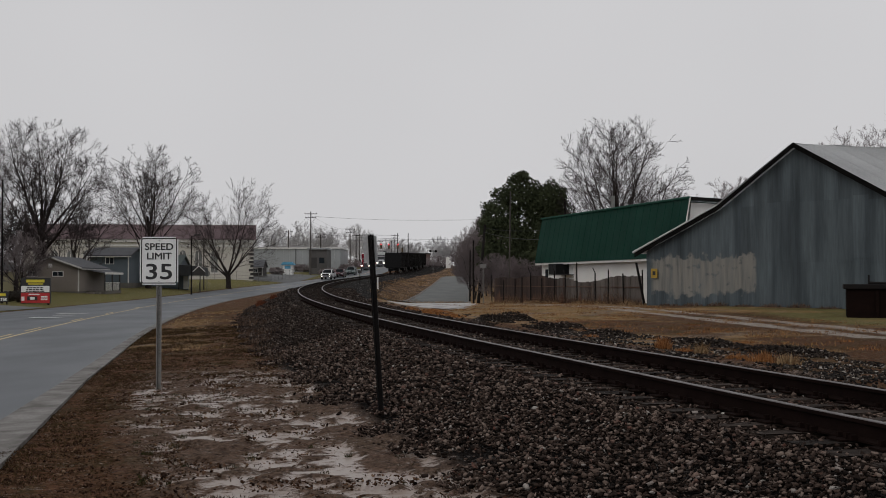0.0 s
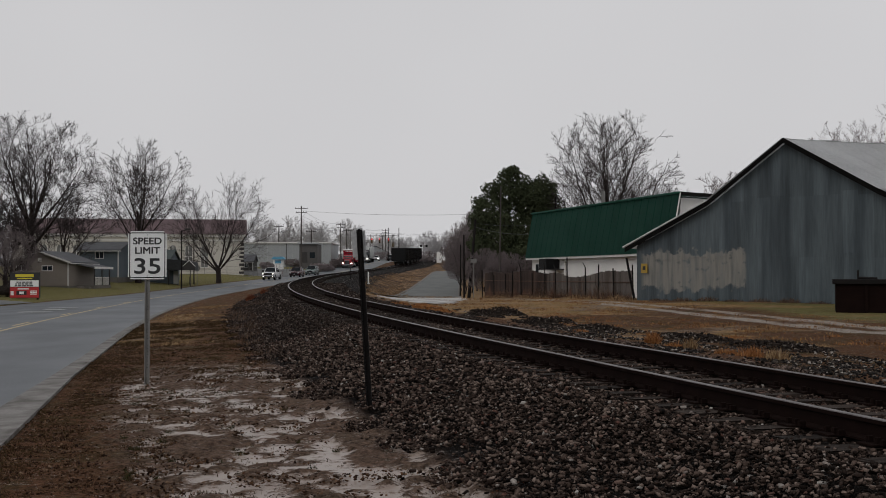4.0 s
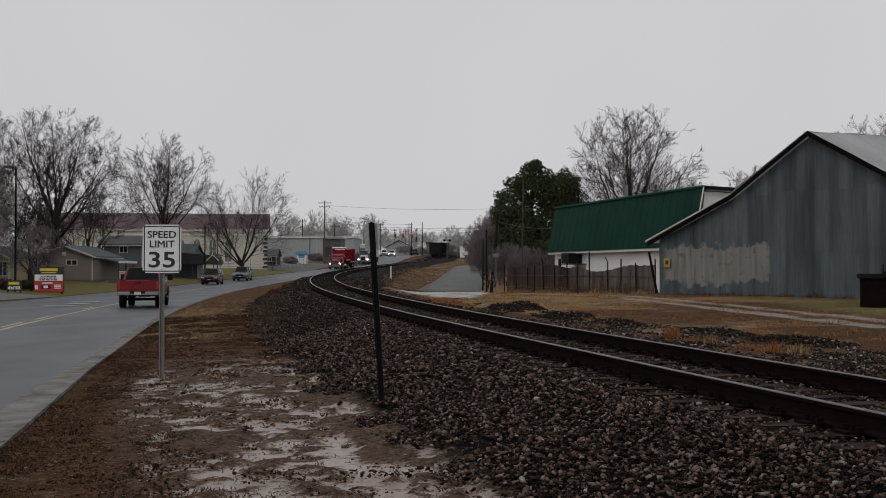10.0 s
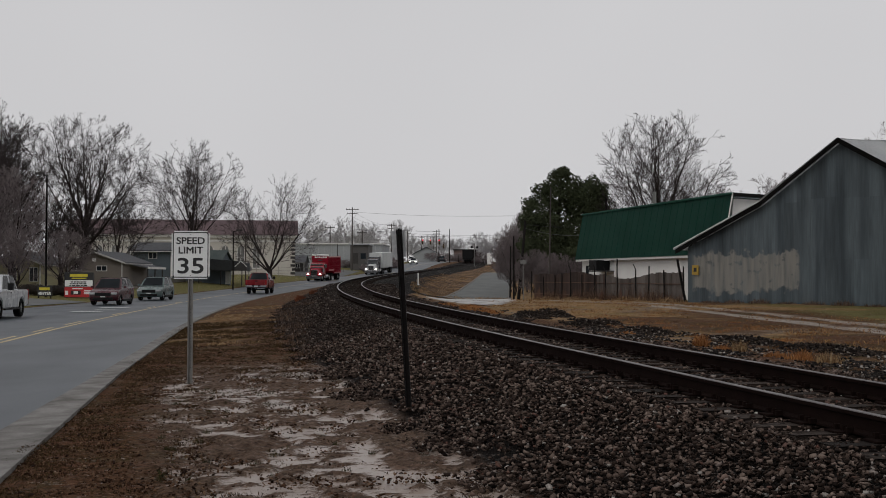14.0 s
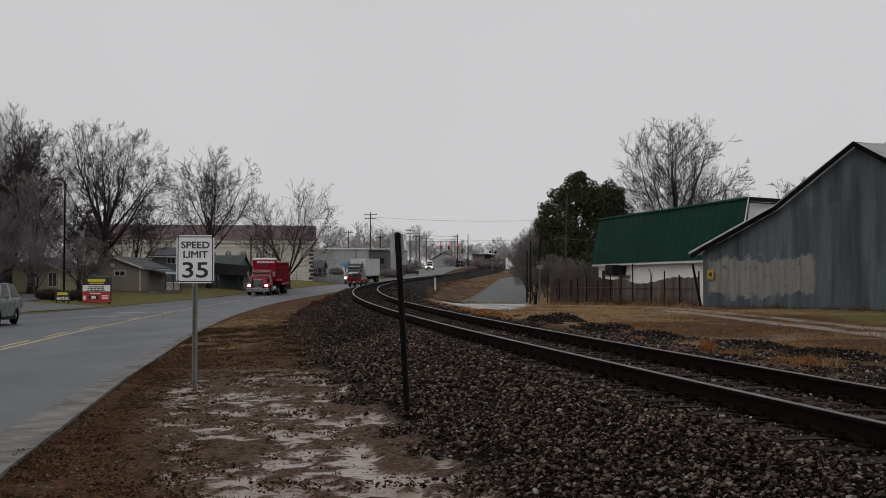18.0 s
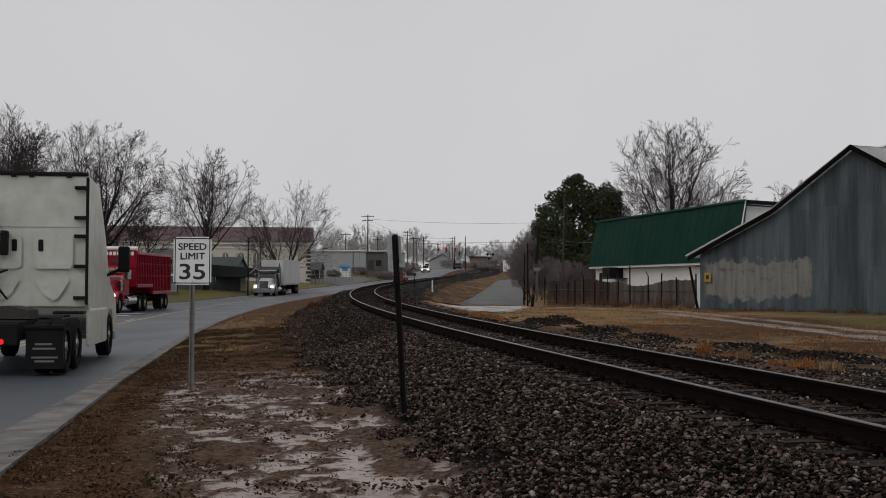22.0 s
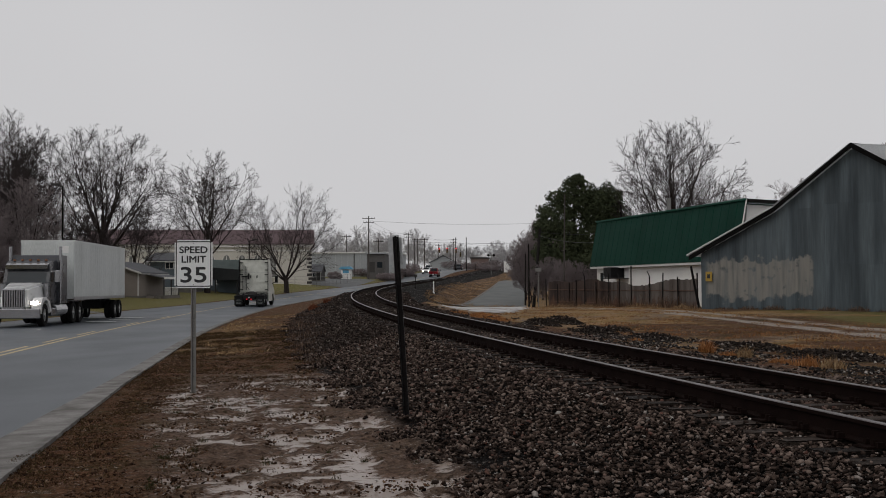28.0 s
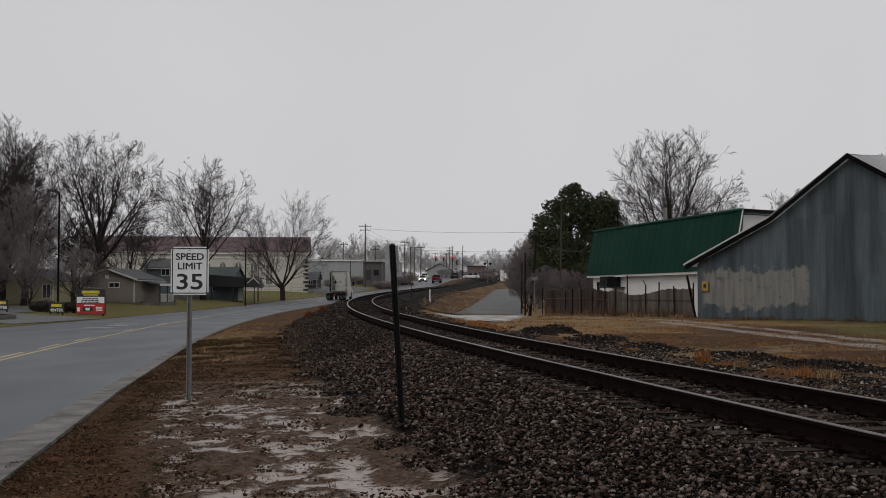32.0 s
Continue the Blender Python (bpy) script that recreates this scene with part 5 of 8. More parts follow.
def window(t, x, z, w, h, y=0.0, axis="x", bars=1, trim="trim_white"):
    """A framed window on the front (axis x) or the right-hand side (axis y, at x = y)."""
    def b(u0, z0, u1, z1, a, c):
        return boxed(u0, y - c, z0, u1, y - a, z1) if axis == "x" else boxed(y + a, u0, z0, y + c, u1, z1)
    win = part("window", b(x - w / 2, z - h / 2, x + w / 2, z + h / 2, 0.003, 0.02), M["glass"], t)
    fr = 0.06
    for q in ((x - w / 2 - fr, z - h / 2 - fr, x + w / 2 + fr, z - h / 2), (x - w / 2 - fr, z + h / 2, x + w / 2 + fr, z + h / 2 + fr),
              (x - w / 2 - fr, z - h / 2, x - w / 2, z + h / 2), (x + w / 2, z - h / 2, x + w / 2 + fr, z + h / 2)):
        part("frame", b(*q, 0.003, 0.04), M[trim], win)
    for k in range(bars):
        u = x - w / 2 + w * (k + 1) / (bars + 1)
        part("mullion", b(u - 0.025, z - h / 2, u + 0.025, z + h / 2, 0.021, 0.035), M[trim], win)
    return win


def tan_house():
    t = gabled(-40.25, 112, 5.35, 8.6, 0.36, 2.62, 0.95, "tan_siding", "shingle_grey", "trim_dull", 0.4, 0,
               label="low tan house with white trim and a grey roof", clap=0.22)
    window(t, 3.35, 2.0, 0.95, 0.42)
    window(t, 0.9, 2.0, 0.95, 0.42)
    window(t, 1.4, 1.85, 0.5, 0.75, 5.25, "y", 0)
    window(t, 2.9, 1.85, 0.5, 0.75, 5.25, "y", 0)
    part("gable_vent", boxed(2.45, -0.05, 2.62, 2.8, -0.003, 2.98, 0.01), M["trim_white"], t)
    part("porch_roof", prismed([(5.0, 2.45), (7.2, 2.02), (7.2, 2.16), (5.0, 2.6)], 2.4, 8.6), M["shingle_grey"], t)
    part("porch_fascia", boxed(7.16, 2.35, 1.96, 7.26, 8.65, 2.17), M["trim_white"], t)
    part("porch_floor", boxed(5.25, 2.6, -0.5, 7.1, 8.4, 0.35), M["concrete"], t)
    for y in (2.8, 5.4, 8.1):
        part("porch_post", boxed(6.95, y, 0.35, 7.07, y + 0.12, 2.05), M["dark_wall"], t)
    for y in (2.9, 5.5):
        r = part("railing", boxed(6.98, y, 1.1, 7.04, y + 2.5, 1.17), M["trim_white"], t)
        for k in range(10):
            part("baluster", boxed(6.99, y + 0.12 + k * 0.25, 0.36, 7.03, y + 0.16 + k * 0.25, 1.1), M["trim_white"], r)
    part("steps", boxed(5.6, 1.7, -0.5, 6.8, 2.6, 0.2, 0.02), M["concrete"], t)
    part("chair", boxed(5.7, 1.2, -0.3, 6.4, 1.6, 0.25, 0.03), M["tan_siding"], t)
    return t


tan_house()
b = gabled(-41.2, 136, 4.6, 7, 1.15, 3.5, 0.9, "teal_siding", "shingle_grey", "trim_white", 0.4, label="blue-grey house with a small gable window", ridge="x")
window(b, 2.4, 2.9, 0.9, 0.7)
c = gabled(-37.6, 146, 4.4, 7, 0.75, 2.6, 1.5, "teal_siding", "green_shingle", "trim_dull", 0.3, label="low teal house under a broad grey-green roof", ridge="x")
window(c, 2.4, 1.6, 0.8, 0.9)
part("door", boxed(3.5, -0.04, 0.32, 4.2, -0.003, 2.2), M["trim_white"], c)
y_house = gabled(-45.2, 106, 4.6, 7, 0.25, 2.5, 1.0, "yellow_siding", "shingle_grey", "trim_white", 0.3, label="pale yellow house behind the trees", clap=0.3)
window(y_house, 4.0, 1.5, 0.7, 1.2)
window(y_house, 2.0, 1.5, 0.7, 1.2)
g_house = gabled(-52.0, 100, 5.0, 7, 0.3, 2.7, 1.1, "pale_metal", "shingle_grey", "trim_white", 0.3, label="pale grey house at the edge of the lot")
window(g_house, 3.8, 1.6, 0.8, 1.1)


def canopy():
    t = thing("carport_canopy", pose(-35.2, 142, ground_z(-32, 142)), "long dark canopy with a small gabled end", "canopy")
    part("roof", prismed([(0, 3.35), (5.0, 2.95), (6.0, 2.75), (6.0, 1.75), (0, 1.85)], 0, 3.2), M["canopy"], t)
    part("gable", prismed([(4.9, 1.78), (6.3, 1.78), (6.3, 2.2), (5.6, 2.85), (4.9, 2.2)], -0.3, -0.003), M["dark_wall"], t)
    part("gable_trim", prismed([(4.85, 2.2), (5.6, 2.9), (6.35, 2.2), (6.35, 2.3), (5.6, 3.0), (4.85, 2.3)], -0.36, -0.31), M["trim_white"], t)
    part("back_wall", boxed(0, 3.0, -0.4, 3.6, 3.2, 1.84), M["teal_siding"], t)
    part("door", boxed(3.0, 2.93, 0.1, 3.6, 2.99, 1.7), M["trim_white"], t)
    for x in (0.3, 3.0, 5.6):
        part("post", boxed(x, 0.1, -0.3, x + 0.1, 0.2, 1.8), M["dark_wall"], t)
    return t


canopy()


def hall():
    t = thing("hall", pose(-68.1, 189.1, 2.2, 0, 0, 9.2), "long cream hall with a dark red roof and arched windows", "building")
    L, dep = 36.9, 16
    part("wall", boxed(0, 0, -1.5, L, dep, 5.85), M["cream_wall"], t)
    part("cornice", boxed(-0.3, -0.35, 5.86, L + 0.3, -0.003, 6.35, 0.03), M["trim_white"], t)
    part("band", boxed(0, -0.12, 5.2, L, -0.004, 5.45), M["trim_white"], t)
    part("roof", prismed([(-0.6, 6.36), (dep + 0.6, 6.36), (dep / 2, 9.2)], -0.5, L + 0.5, "x"), M["red_roof"], t)
    for k in range(12):
        x = L - 6.4 - k * 2.55
        w = part("window", prismed([(x - 0.55, 0.9), (x + 0.55, 0.9), (x + 0.55, 3.9), (x + 0.38, 4.35), (x, 4.6), (x - 0.38, 4.35), (x - 0.55, 3.9)], -0.06, -0.02), M["sky_grey_glass"], t)
        for u in (-0.62, 0.55):
            part("jamb", boxed(x + u, -0.12, 0.85, x + u + 0.08, -0.061, 4.1), M["trim_white"], w)
        part("sill", boxed(x - 0.75, -0.2, 0.72, x + 0.75, -0.004, 0.88), M["trim_white"], w)
        part("mullion", boxed(x - 0.04, -0.1, 0.9, x + 0.04, -0.061, 4.5), M["trim_white"], w)
        part("transom", boxed(x - 0.55, -0.1, 2.6, x + 0.55, -0.061, 2.68), M["trim_white"], w)
    for k in range(10):
        z = -0.9 + k * 0.66
        w = 0.75 if k % 2 else 0.5
        part("quoin", boxed(L - w, -0.06, z, L + 0.06, 0.4, z + 0.42, 0.02), M["dark_wall"], t)
    return t


hall()


def warehouse():
    t = thing("warehouse", pose(-43, 262, 3.2), "long pale grey metal warehouse with a flat roof", "warehouse")
    L = 20.0
    n = 14
    for k in range(n):
        part("wall_panel", boxed(L * k / n + 0.02, -0.02 * (k % 2), -1.5, L * (k + 1) / n - 0.02, 0.2, 5.7), M["pale_metal"], t)
    part("side_wall", boxed(L - 0.2, 0.25, -1.5, L - 0.01, 20, 5.7), M["pale_metal"], t)
    part("roof", boxed(-0.2, -0.3, 5.71, L + 0.3, 20, 6.0), M["trim_white"], t)
    part("downpipe", boxed(9.9, -0.12, 0, 10.05, -0.03, 5.7), M["dark_wall"], t)
    return t


warehouse()


def dark_shop():
    t = thing("shop", pose(-28.3, 246, 4.0), "low dark shop building with a pale roof edge", "building")
    part("wall", boxed(0, 0, -2.5, 3.8, 9, 4.3), M["shop_wall"], t)
    part("roof", boxed(-0.3, -0.4, 4.31, 4.1, 9, 4.65), M["pale_metal"], t)
    part("door", boxed(0.5, -0.05, 0.4, 1.7, -0.003, 2.6), M["dark_wall"], t)
    part("window", boxed(2.2, -0.05, 1.4, 3.3, -0.003, 2.6), M["glass"], t)
    return t


dark_shop()


def booth():
    x, y = -31.3, 236
    t = thing("booth", pose(x, y, ground_z(x, y) + 0.6), "small white roadside booth with a blue roof", "booth")
    part("body", boxed(-1.0, -0.8, -0.6, 1.0, 0.8, 1.4, 0.03), M["white_paint"], t)
    part("roof", prismed([(-1.4, 1.41), (1.4, 1.41), (0.9, 1.95), (-0.9, 1.95)], -1.2, 1.2), M["blue_paint"], t)
    part("hatch", boxed(-0.6, -0.84, 0.6, 0.6, -0.803, 1.2), M["blue_paint"], t)
    return t


booth()


def business_sign():
    x, y = -30.9, 85.5
    t = thing("business_sign", pose(x, y, 0.02), "black, white and red business sign with bars of lettering", "sign")
    part("cabinet", boxed(0, 0, 0.0, 2.17, 0.22, 1.86, 0.015), M["sign_black"], t)
    part("white_panel", boxed(0.05, -0.012, 0.82, 2.12, -0.002, 1.28), M["sign_white"], t)
    red = part("red_panel", boxed(0.03, -0.012, 0.03, 2.14, -0.002, 0.78), M["sign_red"], t)
    part("name_bar", boxed(0.42, -0.014, 1.53, 1.75, -0.002, 1.74), M["sign_yellow"], t)
    part("name_bar", boxed(0.55, -0.014, 1.38, 1.65, -0.002, 1.46), M["sign_yellow"], t)
    for z, a, b in ((1.15, 0.5, 1.65), (1.02, 0.42, 1.7), (0.89, 0.4, 1.75)):
        u = a
        r = random.Random(int(z * 100))
        while u < b:
            w = r.uniform(0.12, 0.3)
            part("letter_bar", boxed(u, -0.022, z - 0.04, min(u + w, b), -0.013, z + 0.04), M["sign_black"], t)
            u += w + 0.06
    part("logo", boxed(0.5, -0.022, 0.22, 1.25, -0.013, 0.52, 0.004), M["sign_black"], red)
    part("logo_disc", boxed(0.72, -0.03, 0.28, 1.05, -0.023, 0.47, 0.003), M["sign_white"], red)
    part("word_bar", boxed(0.6, -0.022, 0.62, 1.4, -0.013, 0.70), M["sign_white"], red)
    for z in (0.25, 0.36, 0.47):
        part("word_bar", boxed(1.5, -0.022, z, 1.98, -0.013, z + 0.07), M["sign_white"], red)
    part("word_bar", boxed(0.08, -0.022, 0.2, 0.3, -0.013, 0.5), M["sign_white"], red)
    for u in (0.1, 1.95):
        part("foot", boxed(u, 0.05, -0.5, u + 0.12, 0.17, 0.02), M["black_steel"], t)
    return t


business_sign()


def text_part(text, size, mat, parent, x, y, z, depth=0.006, bold=0.0, width=1.0):
    """Raised lettering, upright and facing -y, with its middle at x and its foot at z."""
    cu = bpy.data.curves.new("lettering", "FONT")
    cu.body, cu.size, cu.extrude, cu.align_x, cu.offset = text, size, depth / 2, "CENTER", 0.0
    tmp = new("lettering_curve", cu)
    me = bpy.data.meshes.new_from_object(tmp.evaluated_get(bpy.context.evaluated_depsgraph_get()))
    bpy.data.objects.remove(tmp)
    if bold:
        bm = bmesh.new()
        for a in range(8):
            bm.from_mesh(me)
            bm.verts.ensure_lookup_table()
            n = len(me.vertices)
            for v in bm.verts[a * n:(a + 1) * n]:
                v.co += Vector((bold * cos(pi * a / 4), bold * sin(pi * a / 4), 0.0002 * a))
        bm.to_mesh(me)
        bm.free()
    me.transform(pose(x, y, z, 90, 0, 0) @ Matrix.Diagonal((width, 1, 1, 1)))
    me.materials.clear()
    me.materials.append(mat)
    ob = new("lettering", me)
    ob.parent = parent
    return ob


def enter_sign(x, y):
    t = thing("enter_sign", pose(x, y, ground_z(x, y)), "small black entrance sign reading ENTER", "sign", "entrance signs")
    part("board", boxed(0, 0, 0.12, 1.05, 0.1, 0.86, 0.01), M["sign_black"], t)
    part("name_bar", boxed(0.15, -0.012, 0.55, 0.9, -0.002, 0.74), M["sign_yellow"], t)
    text_part("ENTER", 0.28, M["sign_white"], t, 0.58, -0.004, 0.22, bold=0.008)
    part("arrow", prismed([(0.08, 0.32), (0.16, 0.24), (0.16, 0.40)], -0.01, -0.002), M["sign_white"], t)
    for u in (0.05, 0.92):
        part("leg", boxed(u, 0.02, -0.3, u + 0.08, 0.08, 0.12), M["black_steel"], t)
    return t


enter_sign(-31.75, 82.5)
enter_sign(-35.6, 82)

# clipped hedges beside the signs
for k, (x, y, w) in enumerate([(-33.5, 86.0, 1.1), (-31.9, 87.2, 0.9)]):
    leafy(x, y, 0.9, [(0, 0, 0.45, w, 0.6, 0.42), (w * 0.5, 0, 0.42, w * 0.6, 0.55, 0.4), (-w * 0.5, 0, 0.42, w * 0.6, 0.55, 0.4)], 90 + k,
          "dark clipped hedge beside the sign", "hedge", "hedge", 2600, 0.07, "hedge_leaf")


def lamp_post(x, y, h, arm, label):
    t = thing("street_lamp", pose(x, y, ground_z(x, y)), label, "street lamp", "street lamps")
    part("pole", rodded((0, 0, -0.3), (0, 0, h), 0.09, 0.06, 8), M["black_steel"], t)
    part("arm", rodded((0, 0, h - 0.1), (arm, 0, h + 0.1), 0.035, sides=6), M["black_steel"], t)
    part("lamp_head", boxed(arm - 0.35, -0.14, h + 0.02, arm + 0.35, 0.14, h + 0.2, 0.04), M["dark_wall"], t)
    return t


lamp_post(-31.7, 84, 8.9, -0.5, "tall dark lamp post by the parking lot")
lamp_post(-28.0, 130, 6.6, 0.7, "slim street lamp in front of the hall")
leaning_post(-30.7, 150, (-0.05, 0, 6.9), 0.09, "pole_wood", "plain dark wooden pole beside the road", "utility_pole", "utility pole")


def stop_sign():
    x, y = -30.1, 149
    t = thing("stop_sign", pose(x, y, ground_z(x, y), 0, 0, 25), "grey back of an octagonal stop sign", "road sign")
    part("post", boxed(-0.03, -0.03, -0.3, 0.03, 0.03, 2.5), M["galvanised"], t)
    o = [(0.40 * cos(pi / 8 + k * pi / 4), 2.15 + 0.42 * sin(pi / 8 + k * pi / 4)) for k in range(8)]
    part("plate", prismed(o, -0.05, -0.04), M["galvanised"], t)
    return t


stop_sign()
leaning_post(-31.0, 149, (0, 0, 0.9), 0.09, "black_steel", "short dark bollard beside the road", "bollard", "bollard")

# poles along the far road
for x, y, h in ((-35.5, 268, 9.6), (-27.2, 240, 13.1), (-26.2, 250, 8.4), (-25.5, 320, 10.8), (-24.0, 322, 9.2), (-22.4, 340, 9.6), (-16.2, 392, 10.5), (-21.6, 400, 9), (-18.5, 420, 9), (-25.8, 360, 10)):
    utility_pole(x, y, h, (0, 0), ((0.5, 2.6), (1.3, 2.2)) if h > 10 else ((0.5, 2.2),), 0.16, "wooden utility pole with crossarms along the far road")


def wires():
    t = thing("power_line", pose(0, 0, 0), "thin sagging power line wires over the road", "power line")
    def span(a, b, sag, r=0.02):
        pts = []
        for k in range(13):
            f = k / 12
            p = Vector(a).lerp(Vector(b), f)
            p.z -= sag * 4 * f * (1 - f)
            pts.append(p)
        across = (Vector(b) - Vector(a)).cross(Vector((0, 0, 1))).normalized() * r
        v = [p + o for p in pts for o in (across, Vector((0, 0, r)), -across, Vector((0, 0, -r)))]
        f = [(4 * k + j, 4 * k + (j + 1) % 4, 4 * k + 4 + (j + 1) % 4, 4 * k + 4 + j) for k in range(12) for j in range(4)]
        o = new("wire", mesh_of("wire", v, f, [M["wire"]]))
        o.parent = t
    for dx, dz in ((-1, 0), (1, 0), (0, -1.2)):
        span((-27.2 + dx, 240, 14.6 + dz), (-35.5 + dx, 268, 12.6 + dz), 0.6)
        span((-27.2 + dx, 240, 14.6 + dz), (-25.5 + dx, 320, 16.1 + dz), 1.0)
        span((-25.5 + dx, 320, 16.1 + dz), (-16.2 + dx, 392, 17.2 + dz), 1.0)
    span((-27.2, 240, 15.0), (9.5, 205, 12.5), 0.5)
    span((-27.2, 240, 11.5), (10.5, 205, 9.2), 0.7)
    span((-16.2, 392, 16.0), (34, 330, 12), 1.0)
    span((3.3, 95, 5.9), (10.4, 99, 6.2), 0.3, 0.015)
    span((3.3, 95, 5.6), (7.0, 84, 4.6), 0.2, 0.015)
    return t


wires()


def chain_fence(x0, y0, x1, y1, h, label):
    n = int(hypot(x1 - x0, y1 - y0) / 3)
    t = thing("chain_link_fence", pose(0, 0, 0), label, "fence")
    for k in range(n + 1):
        x, y = x0 + (x1 - x0) * k / n, y0 + (y1 - y0) * k / n
        z = ground_z(x, y)
        part("post", rodded((x, y, z - 0.2), (x, y, z + h), 0.035, sides=5), M["galvanised"], t)
    for f in (0.05, 0.35, 0.65, 1.0):
        part("rail", rodded((x0, y0, ground_z(x0, y0) + h * f), (x1, y1, ground_z(x1, y1) + h * f), 0.018, sides=4), M["galvanised"], t)
    return t


chain_fence(-40, 186, -30.0, 190, 1.6, "galvanised chain-link fence before the hall")
chain_fence(-30.0, 190, -27.5, 228, 1.6, "galvanised chain-link fence along the lot")


# parking lot, its kerb island, and the white marks on the road
def slab(name, x0, y0, x1, y1, lift, mat, label, category, n=14):
    xs, ys = np.linspace(x0, x1, n), np.linspace(y0, y1, n)
    X, Y = np.meshgrid(xs, ys)
    v = np.stack([X, Y, land(X, Y) + lift], -1).reshape(-1, 3)
    i = np.arange(n * n).reshape(n, n)
    f = np.stack([i[:-1, :-1], i[:-1, 1:], i[1:, 1:], i[1:, :-1]], -1).reshape(-1, 4)
    return tagged(new(name, mesh_of(name, v, f, [M[mat]])), label, category, kind="structure")


slab("parking_lot", -70, 66, -27.4, 80.5, 0.035, "old_asphalt", "pale damp parking lot beside the road", "parking lot", 40)
slab("parking_lot", -70, 80.5, -33.8, 98, 0.035, "old_asphalt", "pale damp parking lot beside the road", "parking lot", 30)
isl = thing("kerb_island", pose(-34.6, 71.5, ground_z(-34, 71.5)), "low concrete kerb island with bare soil", "kerb")
part("kerb", boxed(-4.2, -1.2, -0.2, 4.6, 1.2, 0.16, 0.06), M["concrete"], isl)
part("soil", boxed(-4.0, -1.0, 0.161, 4.4, 1.0, 0.2, 0.02), M["rail_side"], isl)
for d, o0, o1 in ((58.6, -3.1, -1.6), (62.5, -2.6, -1.5), (66, -3.0, -1.4)):
    ax_, ay_ = heading(ROAD_Y, ROAD_X, d)
    x_, z_ = road_at(d)
    q = [(float(x_ + ax_ * o), float(d + ay_ * o + e), float(z_) + 0.07) for e, o in ((0, o0), (0, o1), (0.9, o1), (0.9, o0))]
    tagged(new("road_mark", mesh_of("road_mark", q, [(0, 1, 2, 3)], [M["white_line"]])), "worn white bar painted across the lane", "road mark", "road marks", "structure")

# far end of the road: signals, bushes, blocks, relay box
def signal(x, y, z, mat):
    t = thing("traffic_signal", pose(x, y, z), "yellow traffic signal with a red light, hung over the road", "traffic signal", "traffic signals")
    part("housing", boxed(-0.22, -0.2, -0.7, 0.22, 0.15, 0.7, 0.04), M["signal_case"], t)
    for k, m in enumerate((mat, "dark_plastic", "dark_plastic")):
        part("lens", rodded((0, -0.26, 0.48 - 0.48 * k), (0, -0.19, 0.48 - 0.48 * k), 0.15, sides=12), M[m], t)
    part("hanger", rodded((0, 0, 0.75), (0, 0, 1.6), 0.04, sides=5), M["black_steel"], t)
    return t


M["signal_case"] = material("signal_case", (0.16, 0.10, 0.03), 0.6, bump=0.0)
M["signal_red"] = glow("signal_red", (1.0, 0.03, 0.05), 2.2)
signal(-17.5, 330, 11.5, "signal_red")
signal(-15.3, 330, 11.5, "signal_red")
signal(-12.8, 330, 11.5, "signal_red")
signal(-11.6, 331, 10.4, "dark_plastic")
t_ = thing("signal_span", pose(0, 330, 0), "steel poles and span wire that carry the traffic signals", "signal pole")
for x in (-12.9, -9.9):
    part("pole", rodded((x, 0.4, 4), (x, 0.4, 15.2), 0.16, 0.1, 7), M["black_steel"], t_)
part("span_wire", rodded((-26, 0.1, 13.2), (-9.9, 0.1, 13.0), 0.04, sides=4), M["wire"], t_)

# far bushes take a paler twig tone, which paints the mist over them
for k, (x, y, w, h) in enumerate([(-14, 350, 4.6, 3.8), (-8, 356, 4.2, 3.4), (-4, 350, 3.0, 2.6), (-31, 262, 2.6, 2.4), (-21.5, 262, 2.0, 2.6), (-24, 300, 3.4, 3.2), (-29, 305, 3.6, 3.4), (-1.5, 372, 4.5, 4.5), (3.0, 226, 1.0, 1.6), (-33.2, 232, 1.4, 1.9), (-23, 238, 2.6, 2.2)]):
    h *= 0.8
    leafy(x, y, h, [(0, 0, h * 0.5, w, w * 0.7, h * 0.5), (w * 0.6, 0, h * 0.4, w * 0.6, w * 0.5, h * 0.42), (-w * 0.5, 0.2, h * 0.55, w * 0.5, w * 0.5, h * 0.4)], 100 + k,
          "grey-brown leafless bush by the far road", "bush", "bush", 2500, 0.16, "twig_red")
blk = thing("brick_block", pose(-10.5, 400, 8.2), "far red-brown building with a flat roof", "building")
part("wall", boxed(0, 0, -2, 6, 8, 2.6), M["brick"], blk)
part("roof", boxed(-0.3, -0.3, 2.61, 6.3, 8, 3.0), M["dark_wall"], blk)
gb = thing("shed", pose(-22, 360, 5.6), "grey gabled shed behind the bushes", "building")
part("wall", prismed([(0, -1), (8, -1), (8, 3), (4, 5), (0, 3)], 0, 8), M["pale_metal"], gb)
part("roof", prismed([(-0.4, 2.9), (4, 5.1), (8.4, 2.9), (8.4, 3.1), (4, 5.4), (-0.4, 3.1)], -0.3, 8.3), M["shingle_grey"], gb)
rb = thing("relay_box", pose(1.31, 290, 5.0), "tall white railway relay cabinet", "cabinet")
part("cabinet", boxed(-0.65, -0.5, -0.2, 0.65, 0.5, 2.4, 0.04), M["white_paint"], rb)
part("cap", boxed(-0.75, -0.6, 2.41, 0.75, 0.6, 2.55, 0.03), M["white_paint"], rb)
mp_ = thing("mile_post", pose(-6.6, 118, ground_z(-6.6, 118)), "short white railway mile post", "post")
part("post", boxed(-0.06, -0.05, -0.3, 0.06, 0.05, 1.2, 0.015), M["white_paint"], mp_)
part("base", boxed(-0.12, -0.1, -0.3, 0.12, 0.1, 0.06, 0.03), M["white_paint"], mp_)
